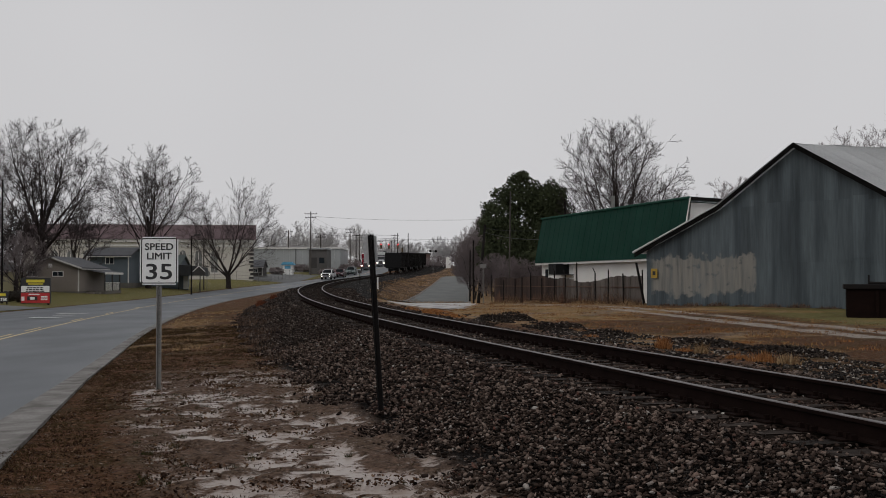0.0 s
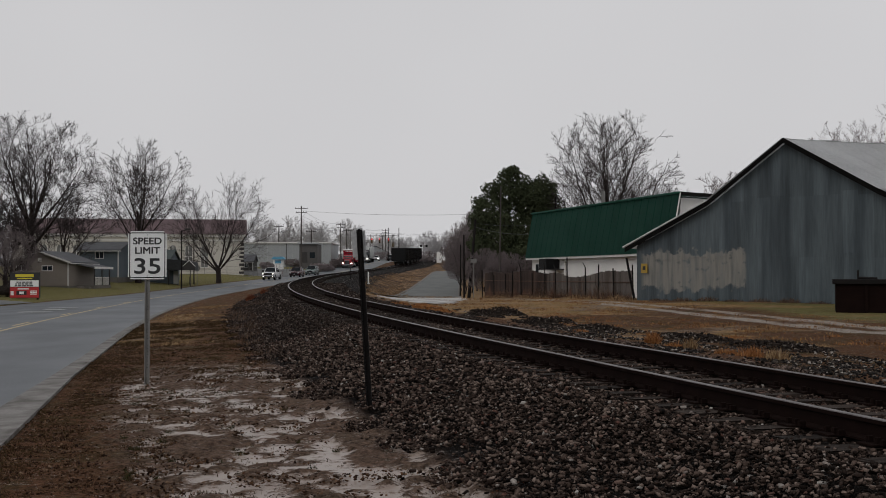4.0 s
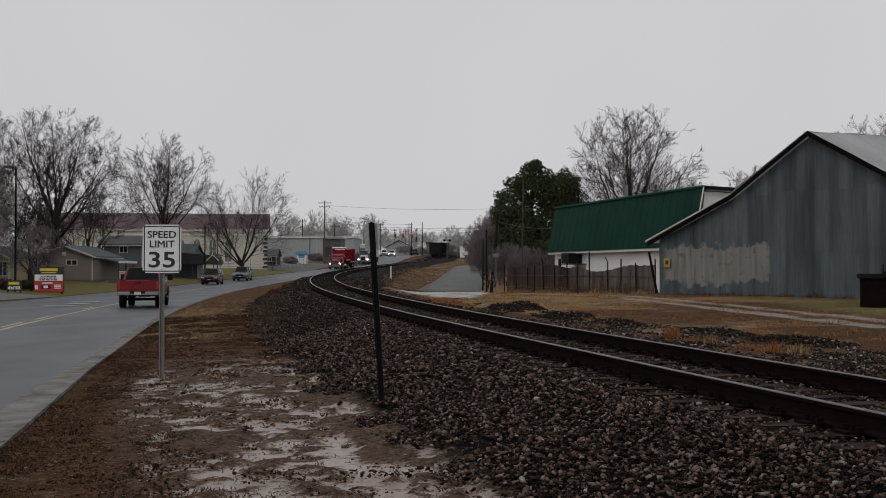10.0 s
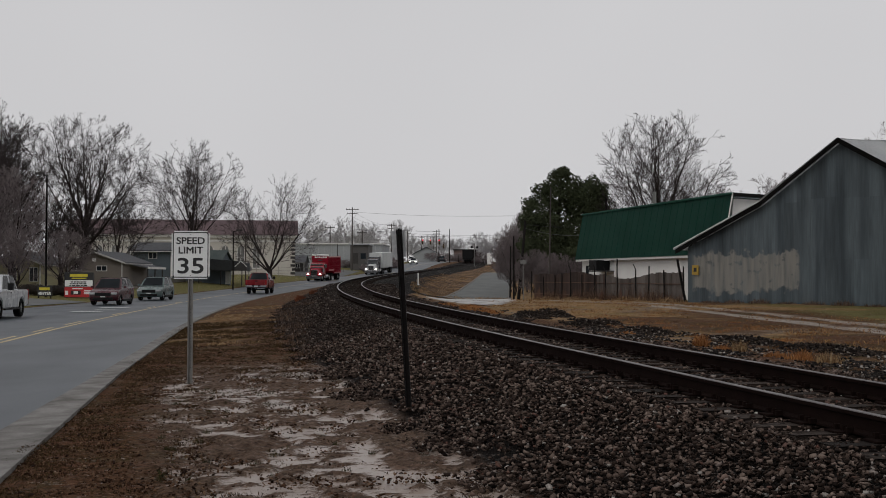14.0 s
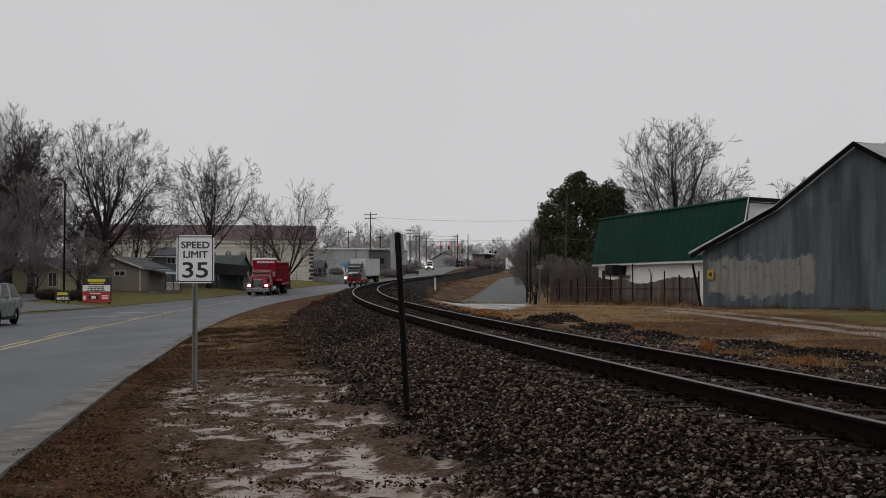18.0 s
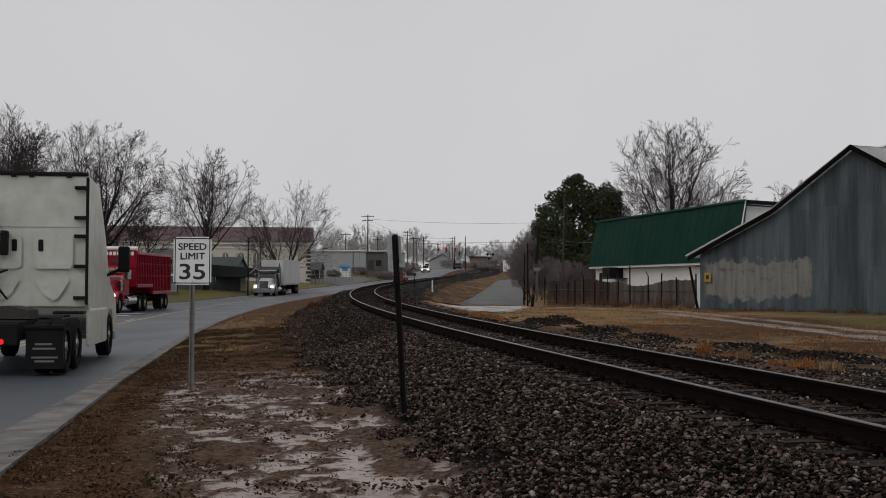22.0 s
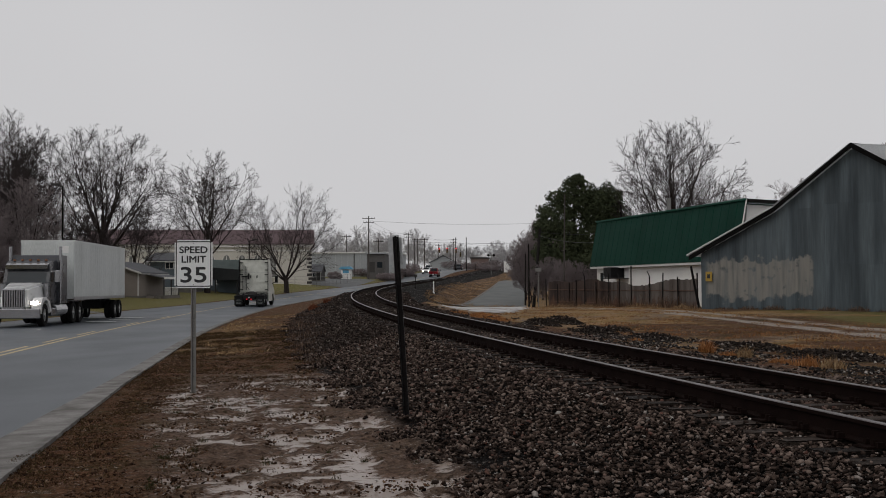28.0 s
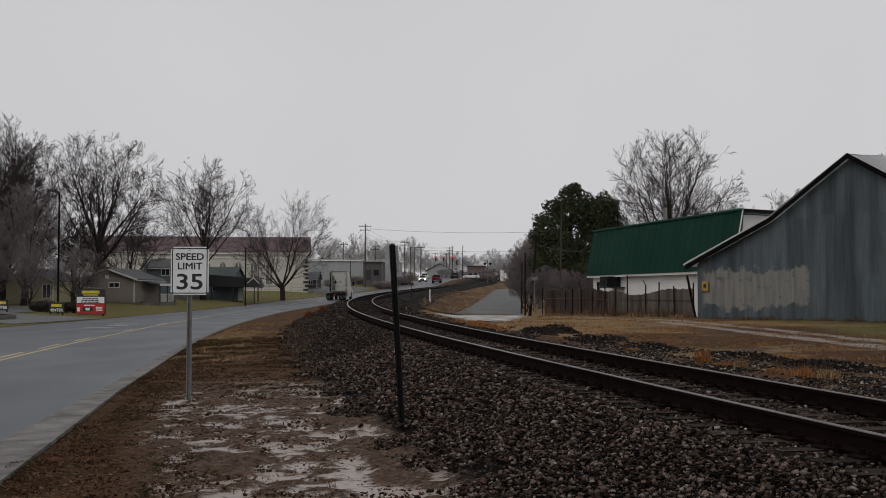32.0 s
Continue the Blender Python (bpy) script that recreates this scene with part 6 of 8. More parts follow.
sp_ = thing("whistle_post", pose(-8.2, 115, ground_z(-8.2, 115)), "small dark railway marker on a thin post", "post")
part("post", rodded((0, 0, -0.3), (0, 0, 1.3), 0.035, sides=5), M["black_steel"], sp_)
part("plate", boxed(-0.18, -0.03, 1.1, 0.18, -0.001, 1.4), M["dark_wall"], sp_)
cx_ = thing("crossing_signal", pose(-2.6, 300, 4.6), "railway crossing signal mast with two dark heads", "crossing signal")
part("mast", rodded((0, 0, -0.5), (0, 0, 5.6), 0.09, sides=7), M["galvanised"], cx_)
part("arm", boxed(-0.9, -0.08, 4.6, 0.9, 0.02, 4.75), M["galvanised"], cx_)
for x in (-0.7, 0.7):
    part("head", rodded((x, -0.3, 4.68), (x, -0.05, 4.68), 0.32, sides=14), M["black_steel"], cx_)

lot_house = gabled(-35.6, 214, 2.5, 5, 2.3, 2.0, 1.2, "dark_wall", "shingle_grey", "trim_dull", 0.25, label="small dark house beside the hall", ridge="x")
window(lot_house, 1.3, 1.3, 0.6, 0.7)
slab("parking_lot", -40, 196, -25.5, 240, 0.05, "old_asphalt", "pale damp lot beside the hall", "parking lot", 16)
leafy(-37, 147.5, 1.6, [(0, 0, 0.8, 2.0, 0.6, 0.8), (2.0, 0, 0.7, 1.6, 0.6, 0.75), (-1.6, 0, 0.75, 1.5, 0.6, 0.8)], 97, "dark brown leafless hedge beside the house", "hedge", "hedge", 3000, 0.12, "hedge_leaf")
# far woods: the mist is put into their pale twig colour
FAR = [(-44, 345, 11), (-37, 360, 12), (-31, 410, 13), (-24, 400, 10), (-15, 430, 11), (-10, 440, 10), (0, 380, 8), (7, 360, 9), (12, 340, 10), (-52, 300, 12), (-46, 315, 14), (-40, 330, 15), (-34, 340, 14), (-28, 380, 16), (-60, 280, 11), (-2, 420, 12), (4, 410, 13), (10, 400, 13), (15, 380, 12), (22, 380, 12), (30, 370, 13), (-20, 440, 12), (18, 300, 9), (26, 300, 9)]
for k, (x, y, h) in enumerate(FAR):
    bare_tree(x, y, h * 0.85, h * 0.44, 0.2, 200 + k, "distant bare tree with mist painted into its pale colour", ("hazed_twig", "hazed_twig"), fork=0.1, limbs=11, side=(7, 6, 5, 3), fine=0.022, low=0.04)


# ---- crushed stone, sleepers and grass, in real pieces ----
def island_material(name, stops, rough, spec=0.4):
    m = bpy.data.materials.new(name)
    m.use_nodes = True
    n, l = m.node_tree.nodes, m.node_tree.links
    g, r = n.new("ShaderNodeNewGeometry"), n.new("ShaderNodeValToRGB")
    while len(r.color_ramp.elements) < len(stops):
        r.color_ramp.elements.new(0.5)
    for e, (p, c) in zip(r.color_ramp.elements, stops):
        e.position, e.color = p, (*c, 1)
    l.new(g.outputs["Random Per Island"], r.inputs["Fac"])
    tc, nz, mx = n.new("ShaderNodeTexCoord"), n.new("ShaderNodeTexNoise"), n.new("ShaderNodeMix")
    nz.inputs["Scale"].default_value = 60
    l.new(tc.outputs["Object"], nz.inputs["Vector"])
    mx.data_type, mx.blend_type = "RGBA", "OVERLAY"
    mx.inputs["Factor"].default_value = 0.4
    l.new(r.outputs["Color"], mx.inputs["A"])
    l.new(nz.outputs["Fac"], mx.inputs["B"])
    b = n["Principled BSDF"]
    l.new(mx.outputs["Result"], b.inputs["Base Color"])
    b.inputs["Roughness"].default_value = rough
    b.inputs["Specular IOR Level"].default_value = spec
    return m


M["gravel"] = island_material("gravel", [(0.0, (0.003, 0.002, 0.0017)), (0.40, (0.031, 0.021, 0.0171)), (0.72, (0.092, 0.065, 0.053)), (0.92, (0.21, 0.160, 0.134)),
                                         (0.965, (0.09, 0.042, 0.032)), (1.0, (0.34, 0.32, 0.295))], 0.85, 0.06)
M["gravel_far"] = island_material("gravel_far", [(0.0, (0.010, 0.007, 0.006)), (0.6, (0.034, 0.0245, 0.0205)), (0.93, (0.085, 0.065, 0.055)), (1.0, (0.20, 0.17, 0.15))], 0.85, 0.06)
M["straw_blade"] = island_material("straw_blade", [(0.0, (0.08, 0.034, 0.013)), (0.5, (0.20, 0.095, 0.038)), (1.0, (0.36, 0.22, 0.10))], 0.9, 0.05)
M["dead_blade"] = island_material("dead_blade", [(0.0, (0.018, 0.0095, 0.005)), (0.45, (0.055, 0.030, 0.016)), (0.8, (0.045, 0.038, 0.015)), (1.0, (0.15, 0.09, 0.045))], 0.9, 0.05)
M["pale_straw"] = island_material("pale_straw", [(0.0, (0.09, 0.046, 0.022)), (0.5, (0.23, 0.14, 0.072)), (1.0, (0.42, 0.31, 0.18))], 0.9, 0.05)
M["orange_blade"] = island_material("orange_blade", [(0.0, (0.10, 0.036, 0.012)), (0.5, (0.26, 0.105, 0.036)), (1.0, (0.42, 0.22, 0.095))], 0.9, 0.05)
M["bank_straw"] = island_material("bank_straw", [(0.0, (0.06, 0.032, 0.018)), (0.5, (0.19, 0.115, 0.06)), (1.0, (0.38, 0.27, 0.16))], 0.9, 0.05)
M["weed"] = island_material("weed", [(0.0, (0.035, 0.020, 0.013)), (0.6, (0.10, 0.06, 0.04)), (1.0, (0.20, 0.14, 0.10))], 0.9, 0.05)
M["green_weed"] = island_material("green_weed", [(0.0, (0.014, 0.016, 0.006)), (0.6, (0.035, 0.04, 0.015)), (1.0, (0.08, 0.06, 0.03))], 0.9, 0.05)
M["red_weed"] = island_material("red_weed", [(0.0, (0.05, 0.014, 0.008)), (0.6, (0.14, 0.045, 0.022)), (1.0, (0.22, 0.09, 0.05))], 0.9, 0.05)

def ico():
    v = np.array([(x, y, z) for z in (-1, 1) for x, y in ((-1, -1), (1, -1), (1, 1), (-1, 1))], float) * 0.8
    f = np.array([(0, 2, 1), (0, 3, 2), (4, 5, 6), (4, 6, 7), (0, 1, 5), (0, 5, 4), (1, 2, 6), (1, 6, 5), (2, 3, 7), (2, 7, 6), (3, 0, 4), (3, 4, 7)])
    return v, f


def stones(name, x, y, z, size, seed, mat, label):
    rng = np.random.default_rng(seed)
    n = len(x)
    bv, bf = ico()
    # flat angular chips that lie on their broad side, tipped this way and that
    yaw, tip, roll = rng.uniform(0, 2 * pi, n), rng.normal(0, 0.38, n), rng.normal(0, 0.38, n)
    cy, sy, ct, st, cr, sr = np.cos(yaw), np.sin(yaw), np.cos(tip), np.sin(tip), np.cos(roll), np.sin(roll)
    R = np.stack([cy * ct, cy * st * sr - sy * cr, cy * st * cr + sy * sr, sy * ct, sy * st * sr + cy * cr, sy * st * cr - cy * sr, -st, ct * sr, ct * cr], -1).reshape(n, 3, 3)
    s = size[:, None] * np.stack([rng.uniform(0.7, 1.45, n), rng.uniform(0.45, 1.0, n), rng.uniform(0.28, 0.7, n)], -1)
    jag = 1 + rng.uniform(-0.6, 0.3, (n, len(bv), 3))
    local = bv[None] * jag * s[:, None]
    v = np.einsum("nij,nkj->nki", R, local)
    v += np.stack([x, y, z], -1)[:, None]
    f = bf[None] + (np.arange(n) * len(bv))[:, None, None]
    ob = new(name, quick_mesh(name, v.reshape(-1, 3), f.reshape(-1, 3), mat))
    return tagged(ob, label, "gravel", kind="stuff")


def scatter(n, seed, y0, y1, u0, u1, power=1.0):
    """Places beside the railway: way y, and offset u across the track."""
    rng = np.random.default_rng(seed)
    y = y0 + (y1 - y0) * rng.uniform(0, 1, n) ** power
    u = rng.uniform(u0, u1, n)
    ax, ay = heading(TRACK_Y, TRACK_X, y)
    x = spline(TRACK_Y, TRACK_X, y) + ax * u
    y = y + ay * u
    keep = (x < 0.43 * y + 0.8) & (x > -0.5 * y - 0.5) & (y > 3.5)
    return x[keep], y[keep], u[keep], rng


def ballast():
    xs, ys, zs, ss = [], [], [], []
    for n, y0, y1, size, seed in ((84000, 0.0, 14.0, 0.0175, 1), (46000, 14.0, 27.0, 0.0205, 2), (34000, 27.0, 50.0, 0.025, 3), (10000, 50.0, 90.0, 0.038, 4)):
        x, y, u, rng = scatter(n, seed, y0, y1, -4.0, 3.4)
        edge = np.interp(y, [0, 60, 100], [3.6, 3.55, 3.2]) + 0.2 * np.sin(y * 1.7) + 0.15 * np.sin(y * 4.1 + 1)
        keep = (-u < edge + 0.25 * field(x, y, 1.1, 17, 3)) | ((rng.uniform(size=len(x)) < 0.05) & (-u < edge + 0.35))
        keep &= (np.abs(np.abs(u) - 0.7525) > 0.085) & (u < np.interp(y, [20, 50, 80], [2.1, 2.2, 2.9]) + 0.25 * np.sin(y * 1.3))
        way = np.mod(y - heading(TRACK_Y, TRACK_X, y)[1] * u - 2.0 + 0.13, 0.52)
        keep &= ~((np.abs(u) < 1.33) & (way < 0.26) & (rng.uniform(size=len(x)) < np.where(np.abs(u) > 0.95, 0.45, 0.86)))
        x, y, u = x[keep], y[keep], u[keep]
        r2 = rng.uniform(0.6, 1.45, len(x)) ** 1.3
        xs.append(x), ys.append(y), ss.append(size * r2)
        zs.append(land(x, y) + rng.uniform(-0.012, 0.045, len(x)) + 0.012 + np.where(np.abs(u) > 1.4, 0.015, 0))
    for lot, mat in (((0, 1), "gravel"), ((2, 3), "gravel_far")):
        stones("crushed_stone", *(np.concatenate([q[i] for i in lot]) for q in (xs, ys, zs, ss)), 9, M[mat], "dark wet crushed stone heaped along the track")


def sleepers():
    plate = boxed(-0.18, -0.095, 0.0, 0.18, 0.095, 0.018, 0.004)
    for sx, sy in ((-0.095, -0.05), (-0.095, 0.05), (0.095, 0.05), (0.095, -0.05)):
        box(plate, sx - 0.02, sy - 0.016, 0.016, sx + 0.02, sy + 0.016, 0.062)
    for sx in (-0.10, 0.10):
        box(plate, sx - 0.03, -0.15, 0.012, sx + 0.03, -0.118, 0.055)
    pm = bpy.data.meshes.new("tie_plate")
    plate.to_mesh(pm)
    plate.free()
    pm.materials.append(M["rail_side"])
    tm = []
    for k in range(4):
        bm = boxed(-1.3, -0.115, -0.17, 1.3, 0.115, 0.0, 0.012)
        r = random.Random(k)
        for v in bm.verts:
            v.co += Vector((r.uniform(-0.02, 0.02), r.uniform(-0.012, 0.012), r.uniform(-0.008, 0.006)))
        me = bpy.data.meshes.new("tie")
        bm.to_mesh(me)
        bm.free()
        me.materials.append(M["tie"])
        tm.append(me)
    y, i = 2.0, 0
    rest_v, rest_f = [], []
    rnd = random.Random(2)
    while y < 200:
        ax, ay = heading(TRACK_Y, TRACK_X, y)
        x, z = track_at(y)
        m = pose(float(x), y, float(z) - 0.180, 0, 0, math.degrees(atan2(float(ay), float(ax))) + rnd.uniform(-0.8, 0.8))
        if i < 150:
            o = new("tie", tm[i % 4])
            o.parent = railway
            o.matrix_basis = m
            if i < 100:
                for s in (-0.7525, 0.7525):
                    p = new("tie_plate", pm)
                    p.parent = o
                    p.matrix_basis = pose(s, 0, 0.002)
        else:
            for cx, cy, cz in ((-1.3, -0.11, 0), (1.3, -0.11, 0), (1.3, 0.11, 0), (-1.3, 0.11, 0), (-1.3, -0.11, -0.15), (1.3, -0.11, -0.15)):
                rest_v.append(m @ Vector((cx, cy, cz)))
            b = len(rest_v) - 6
            rest_f += [(b, b + 1, b + 2, b + 3), (b + 4, b + 5, b + 1, b)]
        y += 0.52
        i += 1
    o = new("far_ties", mesh_of("far_ties", rest_v, rest_f, [M["tie"]]))
    o.parent = railway
    o["kind"] = "stuff"


def blades(x, y, z, h, w, seed, lean=0.5):
    rng = np.random.default_rng(seed)
    n = len(x)
    a = rng.uniform(0, 2 * pi, n)
    b = rng.uniform(0, 2 * pi, n)
    k = rng.uniform(0, lean, n) * h
    base = np.stack([x, y, z], -1)
    side = np.stack([np.cos(a), np.sin(a), np.zeros(n)], -1) * w[:, None] / 2
    mid = base + np.stack([np.cos(b) * k * 0.35, np.sin(b) * k * 0.35, h * 0.55], -1)
    tip = base + np.stack([np.cos(b) * k, np.sin(b) * k, h], -1)
    v = np.stack([base - side, base + side, mid + side * 0.7, mid - side * 0.7, tip], 1)
    i = (np.arange(n) * 5)[:, None]
    f = np.concatenate([i + np.array([[0, 1, 2]]), i + np.array([[0, 2, 3]]), i + np.array([[3, 2, 4]])], 0)
    return v.reshape(-1, 3), f


def verge_grass():
    rng = np.random.default_rng(30)
    # short dead grass between the gutter and the mud, thinning out over the torn ground
    n = 190000
    y = 5 + 40 * rng.uniform(0, 1, n) ** 1.6
    xr = spline(ROAD_Y, ROAD_X, y) + gutter_edge(y) - 0.06
    toe = spline(TRACK_Y, TRACK_X, y) - 3.7
    k = rng.uniform(0, 1, n) ** np.interp(y, [5, 18, 28], [1.5, 1.3, 1.0])
    x = xr + (toe - xr) * k
    clump = field(x, y, 2.6, 41, 4, 0.7) + 0.5 * field(x, y, 0.6, 42, 2) + rng.normal(0, 0.25, n)
    keep = (clump > np.interp(k, [0, 0.25, 0.5, 1], [-0.55, -0.1, 0.45, 0.6]) * np.interp(y, [14, 24], [1, 0.3])) & (x > -0.52 * y)
    x, y = x[keep], y[keep]
    far = np.interp(y, [5, 40], [1.0, 3.0])
    v, f = blades(x, y, land(x, y) - 0.004 + 0.03 * field(x, y, 0.9, 5, 5, 0.6) * np.clip((45 - y) / 30, 0, 1), rng.uniform(0.006, 0.030, len(x)) * np.interp(y, [5, 40], [0.9, 2.0]),
                  rng.uniform(0.003, 0.008, len(x)) * far, 31, 2.0)
    tagged(new("verge_grass", quick_mesh("verge_grass", v, f, M["dead_blade"])), "short dead brown grass on the muddy verge", "grass", kind="stuff")
    # straw on the far part of the verge and beyond the track
    xs, ys, hs = [], [], []
    for n, y0, y1, ua, ub, h in ((24000, 24, 62, 4.4, 14.0, 0.05), (4000, 12, 28, 4.5, 8.0, 0.06)):
        x, y, u, r2 = scatter(n, int(n + y0), y0, y1, ua, ub)
        k = field(x, y, 0.8, 43, 4, 0.65) + r2.normal(0, 0.2, len(x)) > 0.15
        x, y = x[k], y[k]
        xs.append(x), ys.append(y), hs.append(h * r2.uniform(0.5, 1.3, len(x)))
    x, y, h = np.concatenate(xs), np.concatenate(ys), np.concatenate(hs)
    px, py, pu, r4 = scatter(22000, 87, 30, 66, -8.6, -3.7)
    k = (field(px, py * 0.6, 0.55, 47, 4, 0.65) + r4.normal(0, 0.10, len(px)) > 0.38) & (px > spline(ROAD_Y, ROAD_X, py) + 4.5)
    px, py = px[k], py[k]
    pv, pf = blades(px, py, land(px, py) + 0.02, 0.055 * r4.uniform(0.4, 1.4, len(px)), 0.010 + 0.0005 * py, 35, 3.0)
    tagged(new("verge_straw", quick_mesh("verge_straw", pv, pf, M["pale_straw"])), "mats of pale straw on the brown verge", "grass", kind="stuff")
    bx, by, bu, r3 = scatter(34000, 88, 62, 190, 4.4, 8.8)
    k = field(bu * 0.35 + by * 0.25, by * 1.1, 1.0, 46, 4, 0.7) + r3.normal(0, 0.15, len(bx)) > 0.5
    bx, by = bx[k], by[k]
    bv, bf = blades(bx, by, land(bx, by) - 0.02, 0.16 * r3.uniform(0.4, 1.4, len(bx)), 0.015 + 0.0002 * by, 34, 2.6)
    tagged(new("bank_grass", quick_mesh("bank_grass", bv, bf, M["bank_straw"])), "pale dead grass lying on the railway bank", "grass", kind="stuff")
    v, f = blades(x, y, land(x, y) - 0.01, h, 0.010 + 0.0005 * y, 32, 1.8)
    tagged(new("straw_grass", quick_mesh("straw_grass", v, f, M["straw_blade"])), "dry orange straw grass beside the railway", "grass", kind="stuff")


def tuft(x, y, r, h, seed, n=260, mat="straw_blade", label="clumps of dry orange grass in the gravel", thick=0.012):
    rng = np.random.default_rng(seed)
    a, q = rng.uniform(0, 2 * pi, n), r * np.sqrt(rng.uniform(0, 1, n))
    px, py = np.cos(a) * q, np.sin(a) * q
    hh = h * rng.uniform(0.5, 1.15, n) * (1 - 0.5 * (q / r) ** 2)
    v, f = blades(px, py, np.full(n, -0.02), hh, np.full(n, thick), seed + 1, 0.8)
    TUFTS[label].append((v + np.array([x, y, ground_z(x, y)]), f, mat))


def lay_tufts():
    """One object for each kind of clump."""
    for label, group in TUFTS.items():
        vs, fs, n = [], [], 0
        for v, f, mat in group:
            vs.append(v), fs.append(f + n)
            n += len(v)
        tagged(new("grass_clumps", quick_mesh("grass_clumps", np.concatenate(vs), np.concatenate(fs), M[mat])), label, "grass", kind="stuff")


TUFTS = defaultdict(list)


def right_rocks():
    """Loose pale and dark stones on the yard side of the track, and a low heap of dark rock."""
    xs, ys, ss, zs = [], [], [], []
    for n, y0, y1, ua, ub, size, seed, bare in ((12000, 8, 27, 2.4, 5.4, 0.021, 51, 0.0), (2600, 22, 40, 2.3, 5.2, 0.036, 52, 0.3), (500, 40, 60, 2.2, 3.2, 0.04, 53, 0.3)):
        x, y, u, rng = scatter(n, seed, y0, y1, ua, ub)
        k = field(u * 1.4, y * 0.35, 1.0, 44, 4, 0.6) + rng.normal(0, 0.2, len(x)) > bare - 0.1
        x, y = x[k], y[k]
        xs.append(x), ys.append(y), ss.append(size * rng.uniform(0.5, 1.6, len(x))), zs.append(land(x, y) + 0.01)
    rng = np.random.default_rng(55)
    for cx, cy, r, h, n in ((1.5, 34.6, 0.5, 0.22, 1100), (2.2, 37.2, 0.6, 0.26, 1300), (2.7, 29.4, 0.5, 0.18, 1100), (3.9, 27.4, 0.55, 0.16, 1100), (3.4, 32.2, 0.4, 0.15, 600), (5.3, 24.0, 0.7, 0.14, 1500), (6.3, 21.4, 0.7, 0.13, 1300)):
        a, q = rng.uniform(0, 2 * pi, n), np.sqrt(rng.uniform(0, 1, n))
        p, s = np.cos(a) * q * r, np.sin(a) * q * r * 2.2
        x, y = cx + p - 0.28 * s, cy + s
        xs.append(x), ys.append(y), ss.append(rng.uniform(0.013, 0.036, n)), zs.append(land(x, y) + h * (1 - q ** 2) * rng.uniform(0, 1, n))
    for lot, mat, label in (((0,), "gravel_mixed", "loose dark and pale rock beside the track"), (range(1, len(xs)), "gravel_dark", "heaps of dark broken rock beside the track")):
        stones("loose_rock", *(np.concatenate([q[i] for i in lot]) for q in (xs, ys, zs, ss)), 56, M[mat], label)


M["gravel_mixed"] = island_material("gravel_mixed", [(0.0, (0.007, 0.0062, 0.006)), (0.6, (0.022, 0.019, 0.0175)), (0.85, (0.07, 0.057, 0.048)), (1.0, (0.36, 0.33, 0.30))], 0.85, 0.06)
M["gravel_dark"] = island_material("gravel_dark", [(0.0, (0.007, 0.0055, 0.005)), (0.6, (0.028, 0.022, 0.019)), (0.9, (0.06, 0.045, 0.036)), (1.0, (0.26, 0.23, 0.205))], 0.85, 0.06)
ballast()
right_rocks()
sleepers()
verge_grass()
for k, (x, y, r, h) in enumerate([(4.05, 21.6, 0.18, 0.34), (4.4, 20.0, 0.17, 0.27), (4.25, 20.6, 0.24, 0.14), (4.95, 18.2, 0.34, 0.24), (5.2, 17.7, 0.26, 0.26), (4.7, 18.8, 0.24, 0.17), (6.2, 24.5, 0.5, 0.1), (7.0, 21.5, 0.6, 0.12), (3.2, 25.5, 0.25, 0.12)]):
    tuft(x, y, r * 0.75, h * 0.9, 70 + k, 300, "pale_straw" if k % 3 == 1 else "orange_blade", "clumps of dry pale grass in the gravel" if k % 3 == 1 else "clumps of dry orange grass in the gravel")
for k, (x, y, r, h) in enumerate([(-4.6, 30, 0.5, 0.3), (-5.0, 33, 0.6, 0.34), (-5.6, 35, 0.5, 0.32), (-5.9, 38.5, 0.7, 0.36), (-6.6, 41, 0.6, 0.34), (-4.1, 27.5, 0.45, 0.24), (-7.3, 45, 0.7, 0.36),
                                 (-6.9, 48, 0.6, 0.3), (-3.3, 24, 0.4, 0.2), (-8.2, 52, 0.7, 0.3)]):
    tuft(x, y, r, h, 120 + k, 150, "weed", "patches of thin dead brown weeds at the ballast edge", 0.008)
for k, (x, y, r, h) in enumerate([(-9.5, 61, 0.26, 0.4), (-9.4, 65, 0.22, 0.34)]):
    tuft(x, y, r, h, 140 + k, 600, "red_weed", "small rounded reddish-brown bushes beside the track", 0.02)
def clods():
    """Crumbs and lumps of torn soil on the verge."""
    rng = np.random.default_rng(61)
    n = 48000
    y = 5.5 + 24 * rng.uniform(0, 1, n) ** 1.7
    e, q = spline(ROAD_Y, ROAD_X, y) + gutter_edge(y) - 0.05, spline(TRACK_Y, TRACK_X, y) - 3.8
    k = rng.uniform(0, 1, n)
    x = e + (q - e) * k
    ok = (field(x, y, 1.8, 62, 4, 0.7) + rng.normal(0, 0.3, n) > np.interp(k, [0, 0.4, 0.8], [-0.25, 0.12, 0.4])) & (x > -0.5 * y)
    x, y = x[ok], y[ok]
    s = rng.uniform(0.004, 0.014, len(x)) * rng.uniform(0.6, 1.5, len(x)) * np.interp(y, [5, 25], [0.9, 1.8])
    z = land(x, y) + 0.03 * field(x, y, 0.9, 5, 5, 0.6) * np.clip((45 - y) / 30, 0, 1) + 0.004
    ob = stones("soil_clods", x, y, z, s, 63, M["clod"], "crumbs of dark reddish soil on the verge")
    ob["category"] = "soil"


